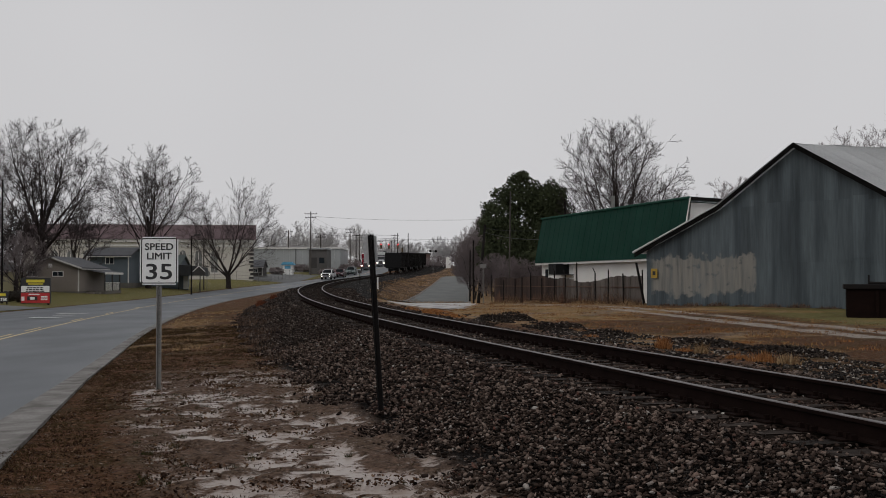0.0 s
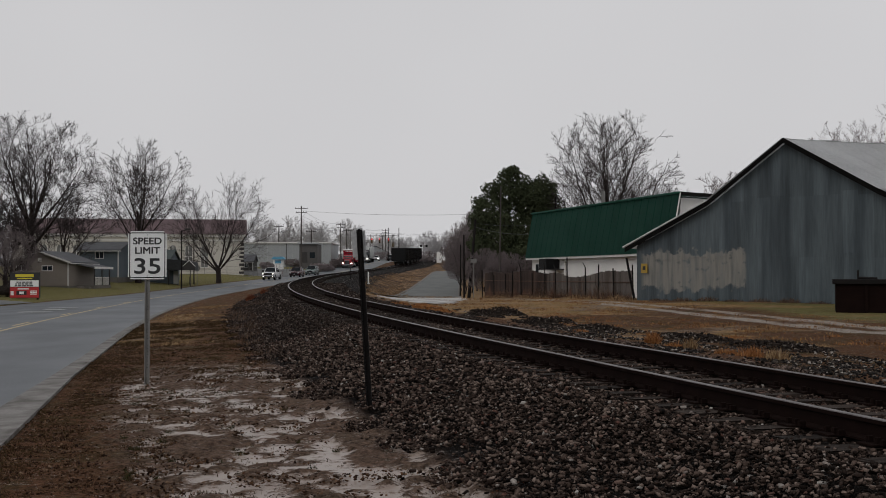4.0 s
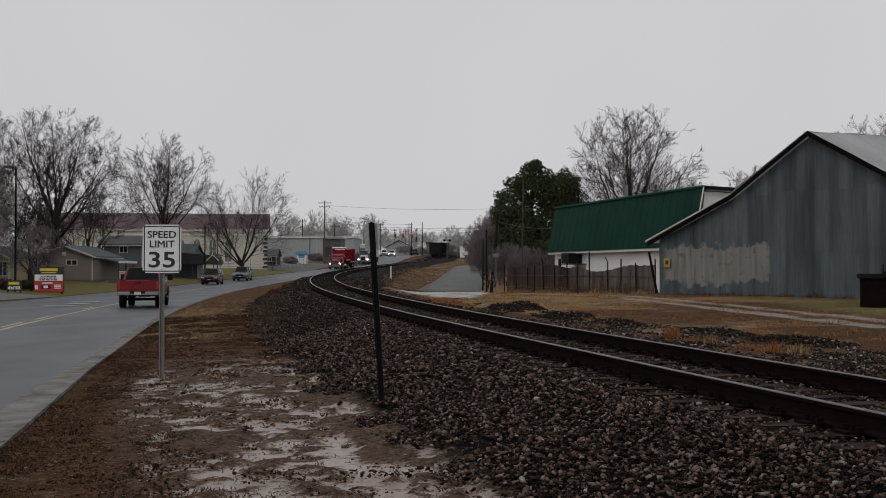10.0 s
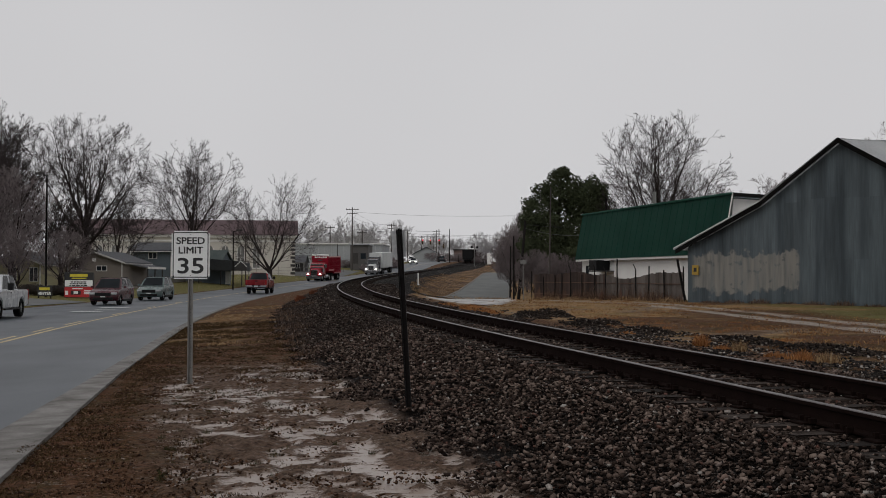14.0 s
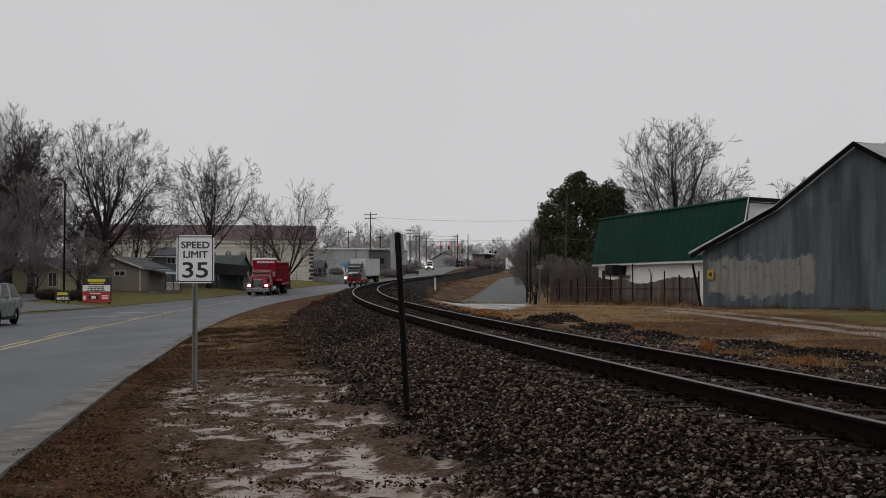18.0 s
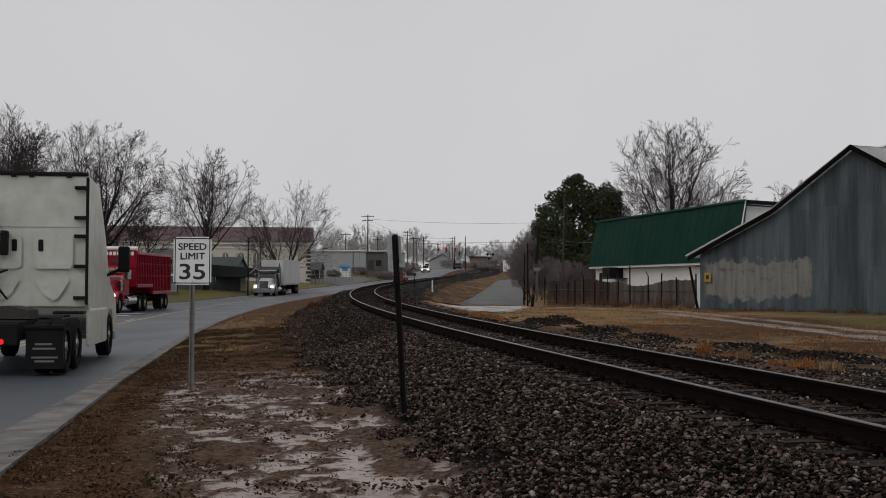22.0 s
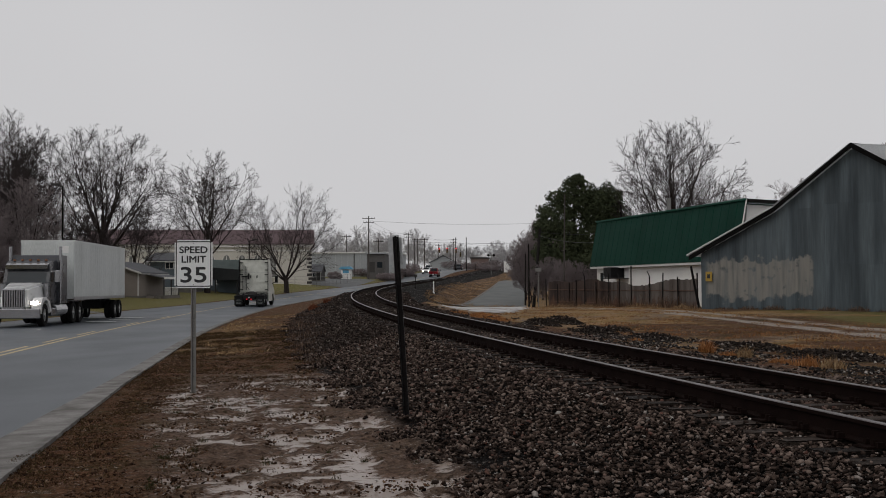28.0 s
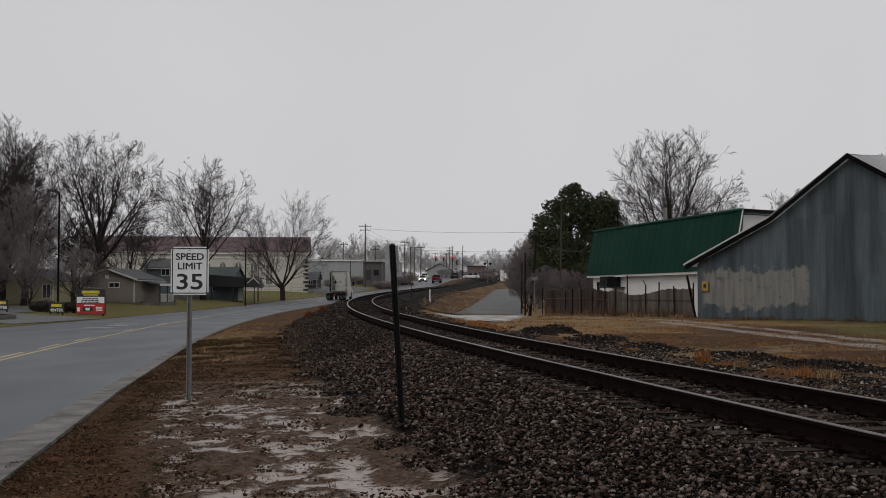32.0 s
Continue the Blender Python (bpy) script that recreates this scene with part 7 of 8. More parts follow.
M["clod"] = island_material("clod", [(0.0, (0.012, 0.006, 0.0035)), (0.5, (0.05, 0.026, 0.015)), (0.85, (0.12, 0.065, 0.038)), (1.0, (0.20, 0.135, 0.09))], 0.9, 0.08)
clods()
rnd_f = random.Random(31)
for k in range(34):
    f = rnd_f.uniform(0, 1)
    tuft(3.3 + 6.3 * f - rnd_f.uniform(0, 0.5), 78.0 - 20.4 * f - rnd_f.uniform(0.3, 1.6), rnd_f.uniform(0.25, 0.7), rnd_f.uniform(0.12, 0.36), 260 + k, 130, "bank_straw", "dry pale grass at the foot of the fence", 0.022)
for k in range(22):
    f = rnd_f.uniform(0.1, 1) ** 0.8
    tuft(3.3 + 6.3 * f - 0.25, 78.0 - 20.4 * f - 0.35, rnd_f.uniform(0.2, 0.5), rnd_f.uniform(0.5, 1.25), 460 + k, 46, "weed", "thin dead vines and stalks on the fence", 0.014)
for k in range(46):
    y = rnd_f.uniform(36.5, 46)
    u_ = rnd_f.uniform(2.3, 2.9 + (y - 36) * 0.13)
    tuft(float(track_at(y)[0]) + u_ / float(heading(TRACK_Y, TRACK_X, y)[0]), y, rnd_f.uniform(0.2, 0.45), rnd_f.uniform(0.05, 0.14), 500 + k, 120, "orange_blade", "low orange weeds between the rail and the concrete", 0.016)
for k in range(60):
    y = rnd_f.uniform(22, 38)
    tuft(float(track_at(y)[0]) + rnd_f.uniform(4.6, 9.0), y, rnd_f.uniform(0.2, 0.5), rnd_f.uniform(0.03, 0.10), 560 + k, 70, "orange_blade" if k % 3 else "weed", "flat orange and brown weeds on the yard soil" if k % 3 else "flat brown weeds on the yard soil", 0.014)
for k in range(12):
    f = k / 11
    tuft(9.9 + 9.5 * f + 0.5, 54.3 - 11.9 * f - 0.5, 0.5, 0.16 + 0.06 * (k % 3), 280 + k, 240, "weed", "dry weeds at the foot of the barn wall", 0.02)
rnd_ = random.Random(77)
for k in range(130):
    y = rnd_.uniform(6.5, 18)
    e, q = float(road_at(y)[0]) + 4.4, float(track_at(y)[0]) - 3.7
    f = rnd_.uniform(0.3, 0.97)
    tuft(e + (q - e) * f, y, rnd_.uniform(0.03, 0.09), rnd_.uniform(0.03, 0.09), 160 + k, 36, "green_weed", "small green weeds in the wet mud", 0.006)
for k, (x, y) in enumerate([(0.55, 8.6), (0.75, 8.75), (0.95, 8.5), (1.15, 8.8)]):
    tuft(x, y, 0.12, 0.035, 300 + k, 120, "red_weed", "flat patches of red-brown weeds in the gravel", 0.008)
lay_tufts()


# ---- the two posts in front ----
def speed_sign():
    x, y = -4.52, 18.6
    t = thing("speed_limit_sign", pose(x, y, 0.03), "white 35 speed limit sign on a steel post in mud", "road sign")
    bm = boxed(-0.305, -0.004, 1.52, 0.305, 0.0, 2.282)
    vert = [e for e in bm.edges if abs((e.verts[0].co - e.verts[1].co).y) > 0.003]
    bmesh.ops.bevel(bm, geom=vert, offset=0.04, segments=5, affect="EDGES")
    plate = part("plate", bm, M["sign_white"], t)
    bm = bmesh.new()
    loops = []
    for w, h, r in ((0.285, 0.361, 0.035), (0.270, 0.346, 0.022)):
        pts = [(sx * (w - r) + r * cos(a0 + k * pi / 12), 1.901 + sz * (h - r) + r * sin(a0 + k * pi / 12))
               for sx, sz, a0 in ((1, 1, 0), (-1, 1, pi / 2), (-1, -1, pi), (1, -1, 3 * pi / 2)) for k in range(7)]
        loops.append([bm.verts.new((px, -0.0062, pz)) for px, pz in pts])
    for k in range(28):
        bm.faces.new((loops[0][k], loops[0][(k + 1) % 28], loops[1][(k + 1) % 28], loops[1][k]))
    bmesh.ops.solidify(bm, geom=bm.faces[:], thickness=0.0015)
    part("border", bm, M["sign_black"], plate)
    text_part("SPEED", 0.150, M["sign_black"], plate, 0, -0.006, 2.075, 0.003, 0.003, 1.13)
    text_part("LIMIT", 0.150, M["sign_black"], plate, 0, -0.006, 1.925, 0.003, 0.003, 1.13)
    text_part("35", 0.345, M["sign_black"], plate, 0, -0.006, 1.612, 0.003, 0.005, 1.34)
    for z in (1.572, 2.222):
        part("bolt", rodded((0, -0.010, z), (0, -0.002, z), 0.008, sides=8), M["galvanised"], plate)
    # channel-shaped post with rows of holes
    prof = [(-0.042, 0.0), (-0.026, 0.0), (-0.018, 0.032), (0.018, 0.032), (0.026, 0.0), (0.042, 0.0), (0.042, 0.005), (0.029, 0.005), (0.021, 0.038), (-0.021, 0.038), (-0.029, 0.005), (-0.042, 0.005)]
    bm = bmesh.new()
    a = [bm.verts.new((u, v + 0.002, -0.4)) for u, v in prof]
    b = [bm.verts.new((u, v + 0.002, 2.2)) for u, v in prof]
    for i in range(len(prof)):
        j = (i + 1) % len(prof)
        bm.faces.new((a[i], a[j], b[j], b[i]))
    bmesh.ops.recalc_face_normals(bm, faces=bm.faces)
    post = part("post", bm, M["galvanised"], t)
    for k in range(28):
        z = 0.12 + k * 0.051
        part("hole", rodded((0, 0.030, z), (0, 0.0335, z), 0.006, sides=6), M["sign_black"], post)
    return t


speed_sign()


M["pale_plate"] = material("pale_plate", (0.38, 0.385, 0.39), 0.6, (0.3, 0.305, 0.31), 4, 30, bump=0.0)


def marker_post():
    x, y = -0.73, 13.75
    t = thing("marker_post", pose(x, y, ground_z(x, y)), "leaning black steel post with a pale plate on top", "post")
    lean = Matrix.Rotation(radians(-3.35), 4, "Y")
    bm = bmesh.new()
    for a in ((-0.034, -0.03, -0.022, 0.012), (0.022, -0.03, 0.034, 0.012), (-0.022, 0.004, 0.022, 0.012)):
        box(bm, a[0], a[1], -0.5, a[2], a[3], 2.11, 0.002, lean)
    box(bm, -0.014, -0.024, 1.55, 0.010, 0.003, 2.12, 0.002, lean)
    part("post", bm, M["black_steel"], t)
    bm = boxed(-0.095, 0.016, 1.76, 0.066, 0.020, 2.13)
    edges = [e for e in bm.edges if abs((e.verts[0].co - e.verts[1].co).y) > 0.003]
    bmesh.ops.bevel(bm, geom=edges, offset=0.03, segments=4, affect="EDGES")
    bmesh.ops.transform(bm, matrix=lean, verts=bm.verts)
    part("plate", bm, M["pale_plate"], t, "pale grey back of a small sign plate")
    bm = bmesh.new()
    for z in (1.82, 2.05):
        box(bm, -0.022, -0.03, z, 0.022, -0.012, z + 0.03, 0.003, lean)
    part("bolt", bm, M["black_steel"], t)
    return t


marker_post()

# ---- vehicles: the front is at y = 0 and the tail behind it ----
def paint(name, c, rough=0.28):
    return material(name, c, rough, tuple(k * 0.85 for k in c), 1.0, 3, 0.4, 0.0, coat=0.25, spec=0.35)


M["red_paint"] = paint("red_paint", (0.17, 0.0015, 0.006))
M["truck_red"] = paint("truck_red", (0.31, 0.003, 0.020), 0.34)
M["truck_dark_red"] = material("truck_dark_red", (0.23, 0.004, 0.018), 0.6, (0.16, 0.003, 0.013), 1.5, 4, spec=0.15)
M["silver_paint"] = paint("silver_paint", (0.46, 0.47, 0.48))
M["maroon_paint"] = paint("maroon_paint", (0.05, 0.008, 0.013))
M["sage_paint"] = paint("sage_paint", (0.105, 0.14, 0.135))
M["white_car"] = paint("white_car", (0.66, 0.66, 0.66))
M["cab_white"] = material("cab_white", (0.54, 0.545, 0.49), 0.4, (0.46, 0.465, 0.42), 0.8, 3, bump=0.0)
M["dark_cab"] = paint("dark_cab", (0.035, 0.036, 0.042))
M["trailer_white"] = material("trailer_white", (0.58, 0.60, 0.59), 0.5, (0.42, 0.44, 0.43), 0.6, 20, stretch=(1, 1, 0.3))
M["flap_print"] = material("flap_print", (0.16, 0.17, 0.17), 0.7, bump=0.0)
M["plate_bar"] = material("plate_bar", (0.5, 0.5, 0.5), 0.5, bump=0.0)


def wheel(t, x, y, r, w, rim="steel_rim", tread=True):
    """A tyre with a sunk rim; x is the middle of its width."""
    bm = bmesh.new()
    prof = [(r * 0.62, -w / 2), (r * 0.93, -w / 2), (r, -w / 2 + 0.04), (r, w / 2 - 0.04), (r * 0.93, w / 2), (r * 0.62, w / 2)]
    n = 24
    rings = [[bm.verts.new((x + a, y + q * cos(2 * pi * k / n), r + q * sin(2 * pi * k / n))) for k in range(n)] for q, a in prof]
    for i in range(len(prof)):
        A, B = rings[i], rings[(i + 1) % len(prof)]
        for k in range(n):
            bm.faces.new((A[k], A[(k + 1) % n], B[(k + 1) % n], B[k]))
    bmesh.ops.recalc_face_normals(bm, faces=bm.faces)
    tyre = part("wheel", bm, M["tyre"], t)
    s = 1 if x > 0 else -1
    bm = bmesh.new()
    o = x + s * (w / 2 - 0.05)
    rod(bm, (x - s * w * 0.3, y, r), (o, y, r), r * 0.63, r * 0.60, 20)
    rod(bm, (o, y, r), (o + s * 0.045, y, r), r * 0.2, r * 0.16, 12)
    part("rim", bm, M[rim], tyre)
    return tyre


def arched(outline, arches, r):
    """A side outline whose lower edge is cut by wheel arches; outline goes from the front foot round the top to the rear foot."""
    z0 = outline[0][1]
    low = []
    for yc in sorted(arches):
        low += [(yc - r * cos(pi * k / 8), max(z0, z0 + r * 0.95 * sin(pi * k / 8))) for k in range(9)]
    return outline + low


def shell(outline, half, tuck=0.0, zc=0.9, bow=0.0):
    """A body drawn out across its width: tucked in towards top and bottom, bowed in plan at its ends, with rounded edges."""
    bm = bmesh.new()
    y1, y0 = max(p[0] for p in outline), min(p[0] for p in outline)
    rows = []
    for f in (-1.0, -0.93, -0.75, -0.4, 0.0, 0.4, 0.75, 0.93, 1.0):
        k = abs(f)
        e = bow * k ** 3
        row = []
        for y, z in outline:
            w = max(0.0, 1 - (y1 - y) / 0.7) - max(0.0, 1 - (y - y0) / 0.5) * 0.7
            row.append(bm.verts.new((f * half * (1 - tuck * abs(z - zc)), y - e * w, z - (bow * 0.14 * k ** 3 if z > zc else 0))))
        rows.append(row)
    n = len(outline)
    for A, B in zip(rows, rows[1:]):
        for i in range(n):
            bm.faces.new((A[i], A[(i + 1) % n], B[(i + 1) % n], B[i]))
    bm.faces.new(rows[0][::-1])
    bm.faces.new(rows[-1])
    bmesh.ops.recalc_face_normals(bm, faces=bm.faces)
    if bow:
        rim = [e for e in bm.edges if len(e.link_faces) == 2 and e.calc_face_angle(0) > 0.6]
        r = bmesh.ops.bevel(bm, geom=rim, offset=0.045, segments=3, affect="EDGES", clamp_overlap=True)
        for f in r["faces"]:
            f.smooth = True
        for f in bm.faces:
            f.smooth = f.smooth or len(f.verts) == 4
    return bm


def cabin(t, yb0, yt0, yt1, yb1, zb, zt, half, top_half, paint_mat):
    """Glasshouse: roof and pillars in body colour with glass between them. yb0: foot of the windscreen, yb1: foot of the rear window."""
    bm = bmesh.new()
    lo = [bm.verts.new(p) for p in ((-half, yb0, zb), (half, yb0, zb), (half, yb1, zb), (-half, yb1, zb))]
    hi = [bm.verts.new(p) for p in ((-top_half, yt0, zt), (top_half, yt0, zt), (top_half, yt1, zt), (-top_half, yt1, zt))]
    for i in range(4):
        j = (i + 1) % 4
        bm.faces.new((lo[i], lo[j], hi[j], hi[i]))
    bm.faces.new(hi)
    bm.faces.new(lo[::-1])
    bmesh.ops.bevel(bm, geom=[e for e in bm.edges if min(v.co.z for v in e.verts) > zb + 0.01], offset=0.11, segments=4, affect="EDGES")
    for f in bm.faces:
        f.smooth = len(f.verts) == 4 and f.calc_area() < 0.3
    bmesh.ops.recalc_face_normals(bm, faces=bm.faces)
    part("cabin", bm, paint_mat, t)

    def pane(name, a, b, c, d, out):
        """Glass within four corners, drawn in from the pillars and laid just proud of the shell."""
        m = (a + b + c + d) / 4
        q = [m + (p - m) * 0.86 + out * 0.008 for p in (a, b, c, d)]
        bm = bmesh.new()
        bm.faces.new([bm.verts.new(p) for p in q])
        f = bm.faces[:]
        bmesh.ops.solidify(bm, geom=f, thickness=0.006)
        part(name, bm, M["glass"], t)

    V = Vector
    pane("windscreen", V((-half, yb0, zb)), V((half, yb0, zb)), V((top_half, yt0, zt)), V((-top_half, yt0, zt)), V((0, zt - zb, yb0 - yt0)).normalized() * 1.6)
    pane("rear_window", V((-half, yb1, zb)), V((half, yb1, zb)), V((top_half, yt1, zt)), V((-top_half, yt1, zt)), V((0, -(zt - zb), yt1 - yb1)).normalized() * 1.6)
    for s in (-1, 1):
        out = V((s * (zt - zb), 0, half - top_half)).normalized() * 1.2
        mid = (yb0 + yb1) / 2 - 0.1
        midt = (yt0 + yt1) / 2
        pane("side_window", V((s * half, yb0, zb)), V((s * half, mid, zb)), V((s * top_half, midt, zt)), V((s * top_half, yt0, zt)), out)
        pane("side_window", V((s * half, mid, zb)), V((s * half, yb1, zb)), V((s * top_half, yt1, zt)), V((s * top_half, midt, zt)), out)


def light_pair(t, name, x, y, z, w, h, mat, dep=0.05):
    for s in (-1, 1):
        part(name, boxed(s * x - w / 2, y - dep, z - h / 2, s * x + w / 2, y + dep, z + h / 2, 0.015), M[mat], t)


def suv(label, body, name="car", L=4.55, W=1.84, lit="head_off", H=1.68):
    t = thing(name, pose(0, 0, 0), label, "car")
    out = [(-0.10, 0.26), (0.0, 0.48), (-0.02, 0.68), (-0.12, 0.83), (-0.35, 0.92), (-0.75, 0.99), (-1.15, 1.04), (-L + 0.35, 1.08), (-L + 0.10, 1.02), (-L, 0.75), (-L + 0.02, 0.5), (-L + 0.12, 0.28)]
    arches = (-0.92, -L + 0.95)
    part("body", shell(arched(out, arches, 0.40), W / 2, 0.07, 0.75, 0.24), M[body], t)
    cabin(t, -1.05, -1.95, -L + 0.75, -L + 0.18, 1.03, H, W / 2 - 0.04, W / 2 - 0.24, M[body])
    for y in arches:
        for s in (-1, 1):
            wheel(t, s * (W / 2 - 0.13), y, 0.345, 0.23)
    part("grille", boxed(-0.48, -0.04, 0.58, 0.48, 0.012, 0.78, 0.02), M["dark_plastic"], t)
    part("lower_grille", boxed(-0.62, -0.06, 0.34, 0.62, 0.0, 0.5, 0.02), M["dark_plastic"], t)
    light_pair(t, "headlight", 0.68, -0.06, 0.74, 0.34, 0.13, lit, 0.08)
    light_pair(t, "tail_light", 0.76, -L + 0.06, 0.95, 0.2, 0.2, "tail_off", 0.07)
    part("front_plate", boxed(-0.15, -0.02, 0.5, 0.15, 0.02, 0.57), M["plate_bar"], t)
    for s in (-1, 1):
        part("mirror", boxed(s * (W / 2 + 0.02), -1.5, 1.06, s * (W / 2 + 0.2), -1.38, 1.2, 0.03), M[body], t)
        part("roof_rail", boxed(s * 0.62 - 0.02, -L + 0.9, H + 0.02, s * 0.62 + 0.02, -2.1, H + 0.06), M["dark_plastic"], t)
        part("sill", boxed(s * (W / 2 - 0.03), -L + 1.4, 0.22, s * (W / 2 + 0.01), -1.4, 0.36, 0.01), M["dark_plastic"], t)
    return t


def pickup(label, body, lit="head_off", L=5.8, W=2.0, lift=0.0, front_chrome=True):
    t = thing("pickup_truck", pose(0, 0, 0), label, "pickup truck")
    z = lift
    out = [(-0.1, 0.42 + z), (0.0, 0.7 + z), (-0.04, 1.08 + z), (-0.3, 1.16 + z), (-1.45, 1.22 + z), (-L + 0.02, 1.22 + z), (-L, 0.66 + z), (-L + 0.05, 0.5 + z)]
    arches = (-1.0, -L + 1.25)
    part("body", shell(arched(out, arches, 0.48), W / 2, 0.05, 0.9 + z, 0.14), M[body], t)
    cabin(t, -1.4, -2.15, -3.75, -4.02, 1.19 + z, 1.86 + z, W / 2 - 0.06, W / 2 - 0.24, M[body])
    part("bed_floor", boxed(-W / 2 + 0.09, -L + 0.08, 1.222 + z, W / 2 - 0.09, -4.1, 1.228 + z), M["dark_plastic"], t)
    for y in arches:
        for s in (-1, 1):
            wheel(t, s * (W / 2 - 0.15), y, 0.41, 0.29)
    part("bumper", boxed(-W / 2 + 0.02, -0.02, 0.46 + z, W / 2 - 0.02, 0.1, 0.68 + z, 0.04), M["chrome" if front_chrome else "dark_plastic"], t)
    g = part("grille", boxed(-0.62, -0.02, 0.76 + z, 0.62, 0.035, 1.1 + z, 0.03), M["chrome"], t)
    part("grille_mesh", boxed(-0.55, 0.036, 0.80 + z, -0.03, 0.042, 1.06 + z), M["dark_plastic"], g)
    part("grille_mesh", boxed(0.03, 0.036, 0.80 + z, 0.55, 0.042, 1.06 + z), M["dark_plastic"], g)
    light_pair(t, "headlight", 0.80, -0.05, 0.97 + z, 0.3, 0.17, "head_off", 0.08)
    light_pair(t, "lamp", 0.78, 0.02, 0.96 + z, 0.14, 0.1, lit, 0.02)
    light_pair(t, "fog_light", 0.72, 0.09, 0.57 + z, 0.1, 0.08, lit, 0.02)
    tb = part("rear_bumper", boxed(-W / 2 + 0.03, -L - 0.14, 0.50 + z, W / 2 - 0.03, -L + 0.04, 0.68 + z, 0.03), M["chrome"], t)
    part("bumper_step", boxed(-0.36, -L - 0.15, 0.58 + z, 0.36, -L - 0.141, 0.70 + z), M["dark_plastic"], tb)
    part("number_plate", boxed(-0.16, -L - 0.165, 0.53 + z, 0.16, -L - 0.152, 0.67 + z), M["plate_bar"], tb)
    part("tailgate", boxed(-W / 2 + 0.2, -L - 0.012, 0.72 + z, W / 2 - 0.2, -L + 0.006, 1.2 + z, 0.02), M[body], t)
    part("tailgate_handle", boxed(-0.13, -L - 0.02, 1.04 + z, 0.13, -L - 0.013, 1.11 + z), M["dark_plastic"], t)
    light_pair(t, "tail_light", W / 2 - 0.1, -L + 0.02, 0.97 + z, 0.17, 0.46, "tail_off", 0.035)
    part("hitch", boxed(-0.06, -L - 0.2, 0.38 + z, 0.06, -L + 0.1, 0.48 + z, 0.01), M["chrome"], t)
    part("axle", rodded((-W / 2 + 0.2, arches[1], 0.41), (W / 2 - 0.2, arches[1], 0.41), 0.07), M["dark_plastic"], t)
    part("underbody", boxed(-0.5, -L + 0.3, 0.42 + z, 0.5, -0.4, 0.55 + z), M["dark_plastic"], t)
    for s in (-1, 1):
        m = part("mirror", boxed(s * (W / 2 + 0.06), -1.95, 1.2 + z, s * (W / 2 + 0.3), -1.82, 1.5 + z, 0.03), M["dark_plastic"], t)
        part("running_board", boxed(s * (W / 2 - 0.04), -4.1, 0.36 + z, s * (W / 2 + 0.06), -1.6, 0.42 + z, 0.01), M["dark_plastic"], t)
        part("door_handle", boxed(s * (W / 2 - 0.01), -2.75, 1.06 + z, s * (W / 2 + 0.02), -2.58, 1.1 + z), M["chrome"], t)
    return t


def dual(t, y, r=0.52, rim="steel_rim"):
    for s in (-1, 1):
        wheel(t, s * 1.06, y, r, 0.26, rim)
        wheel(t, s * 0.76, y, r, 0.26, rim)


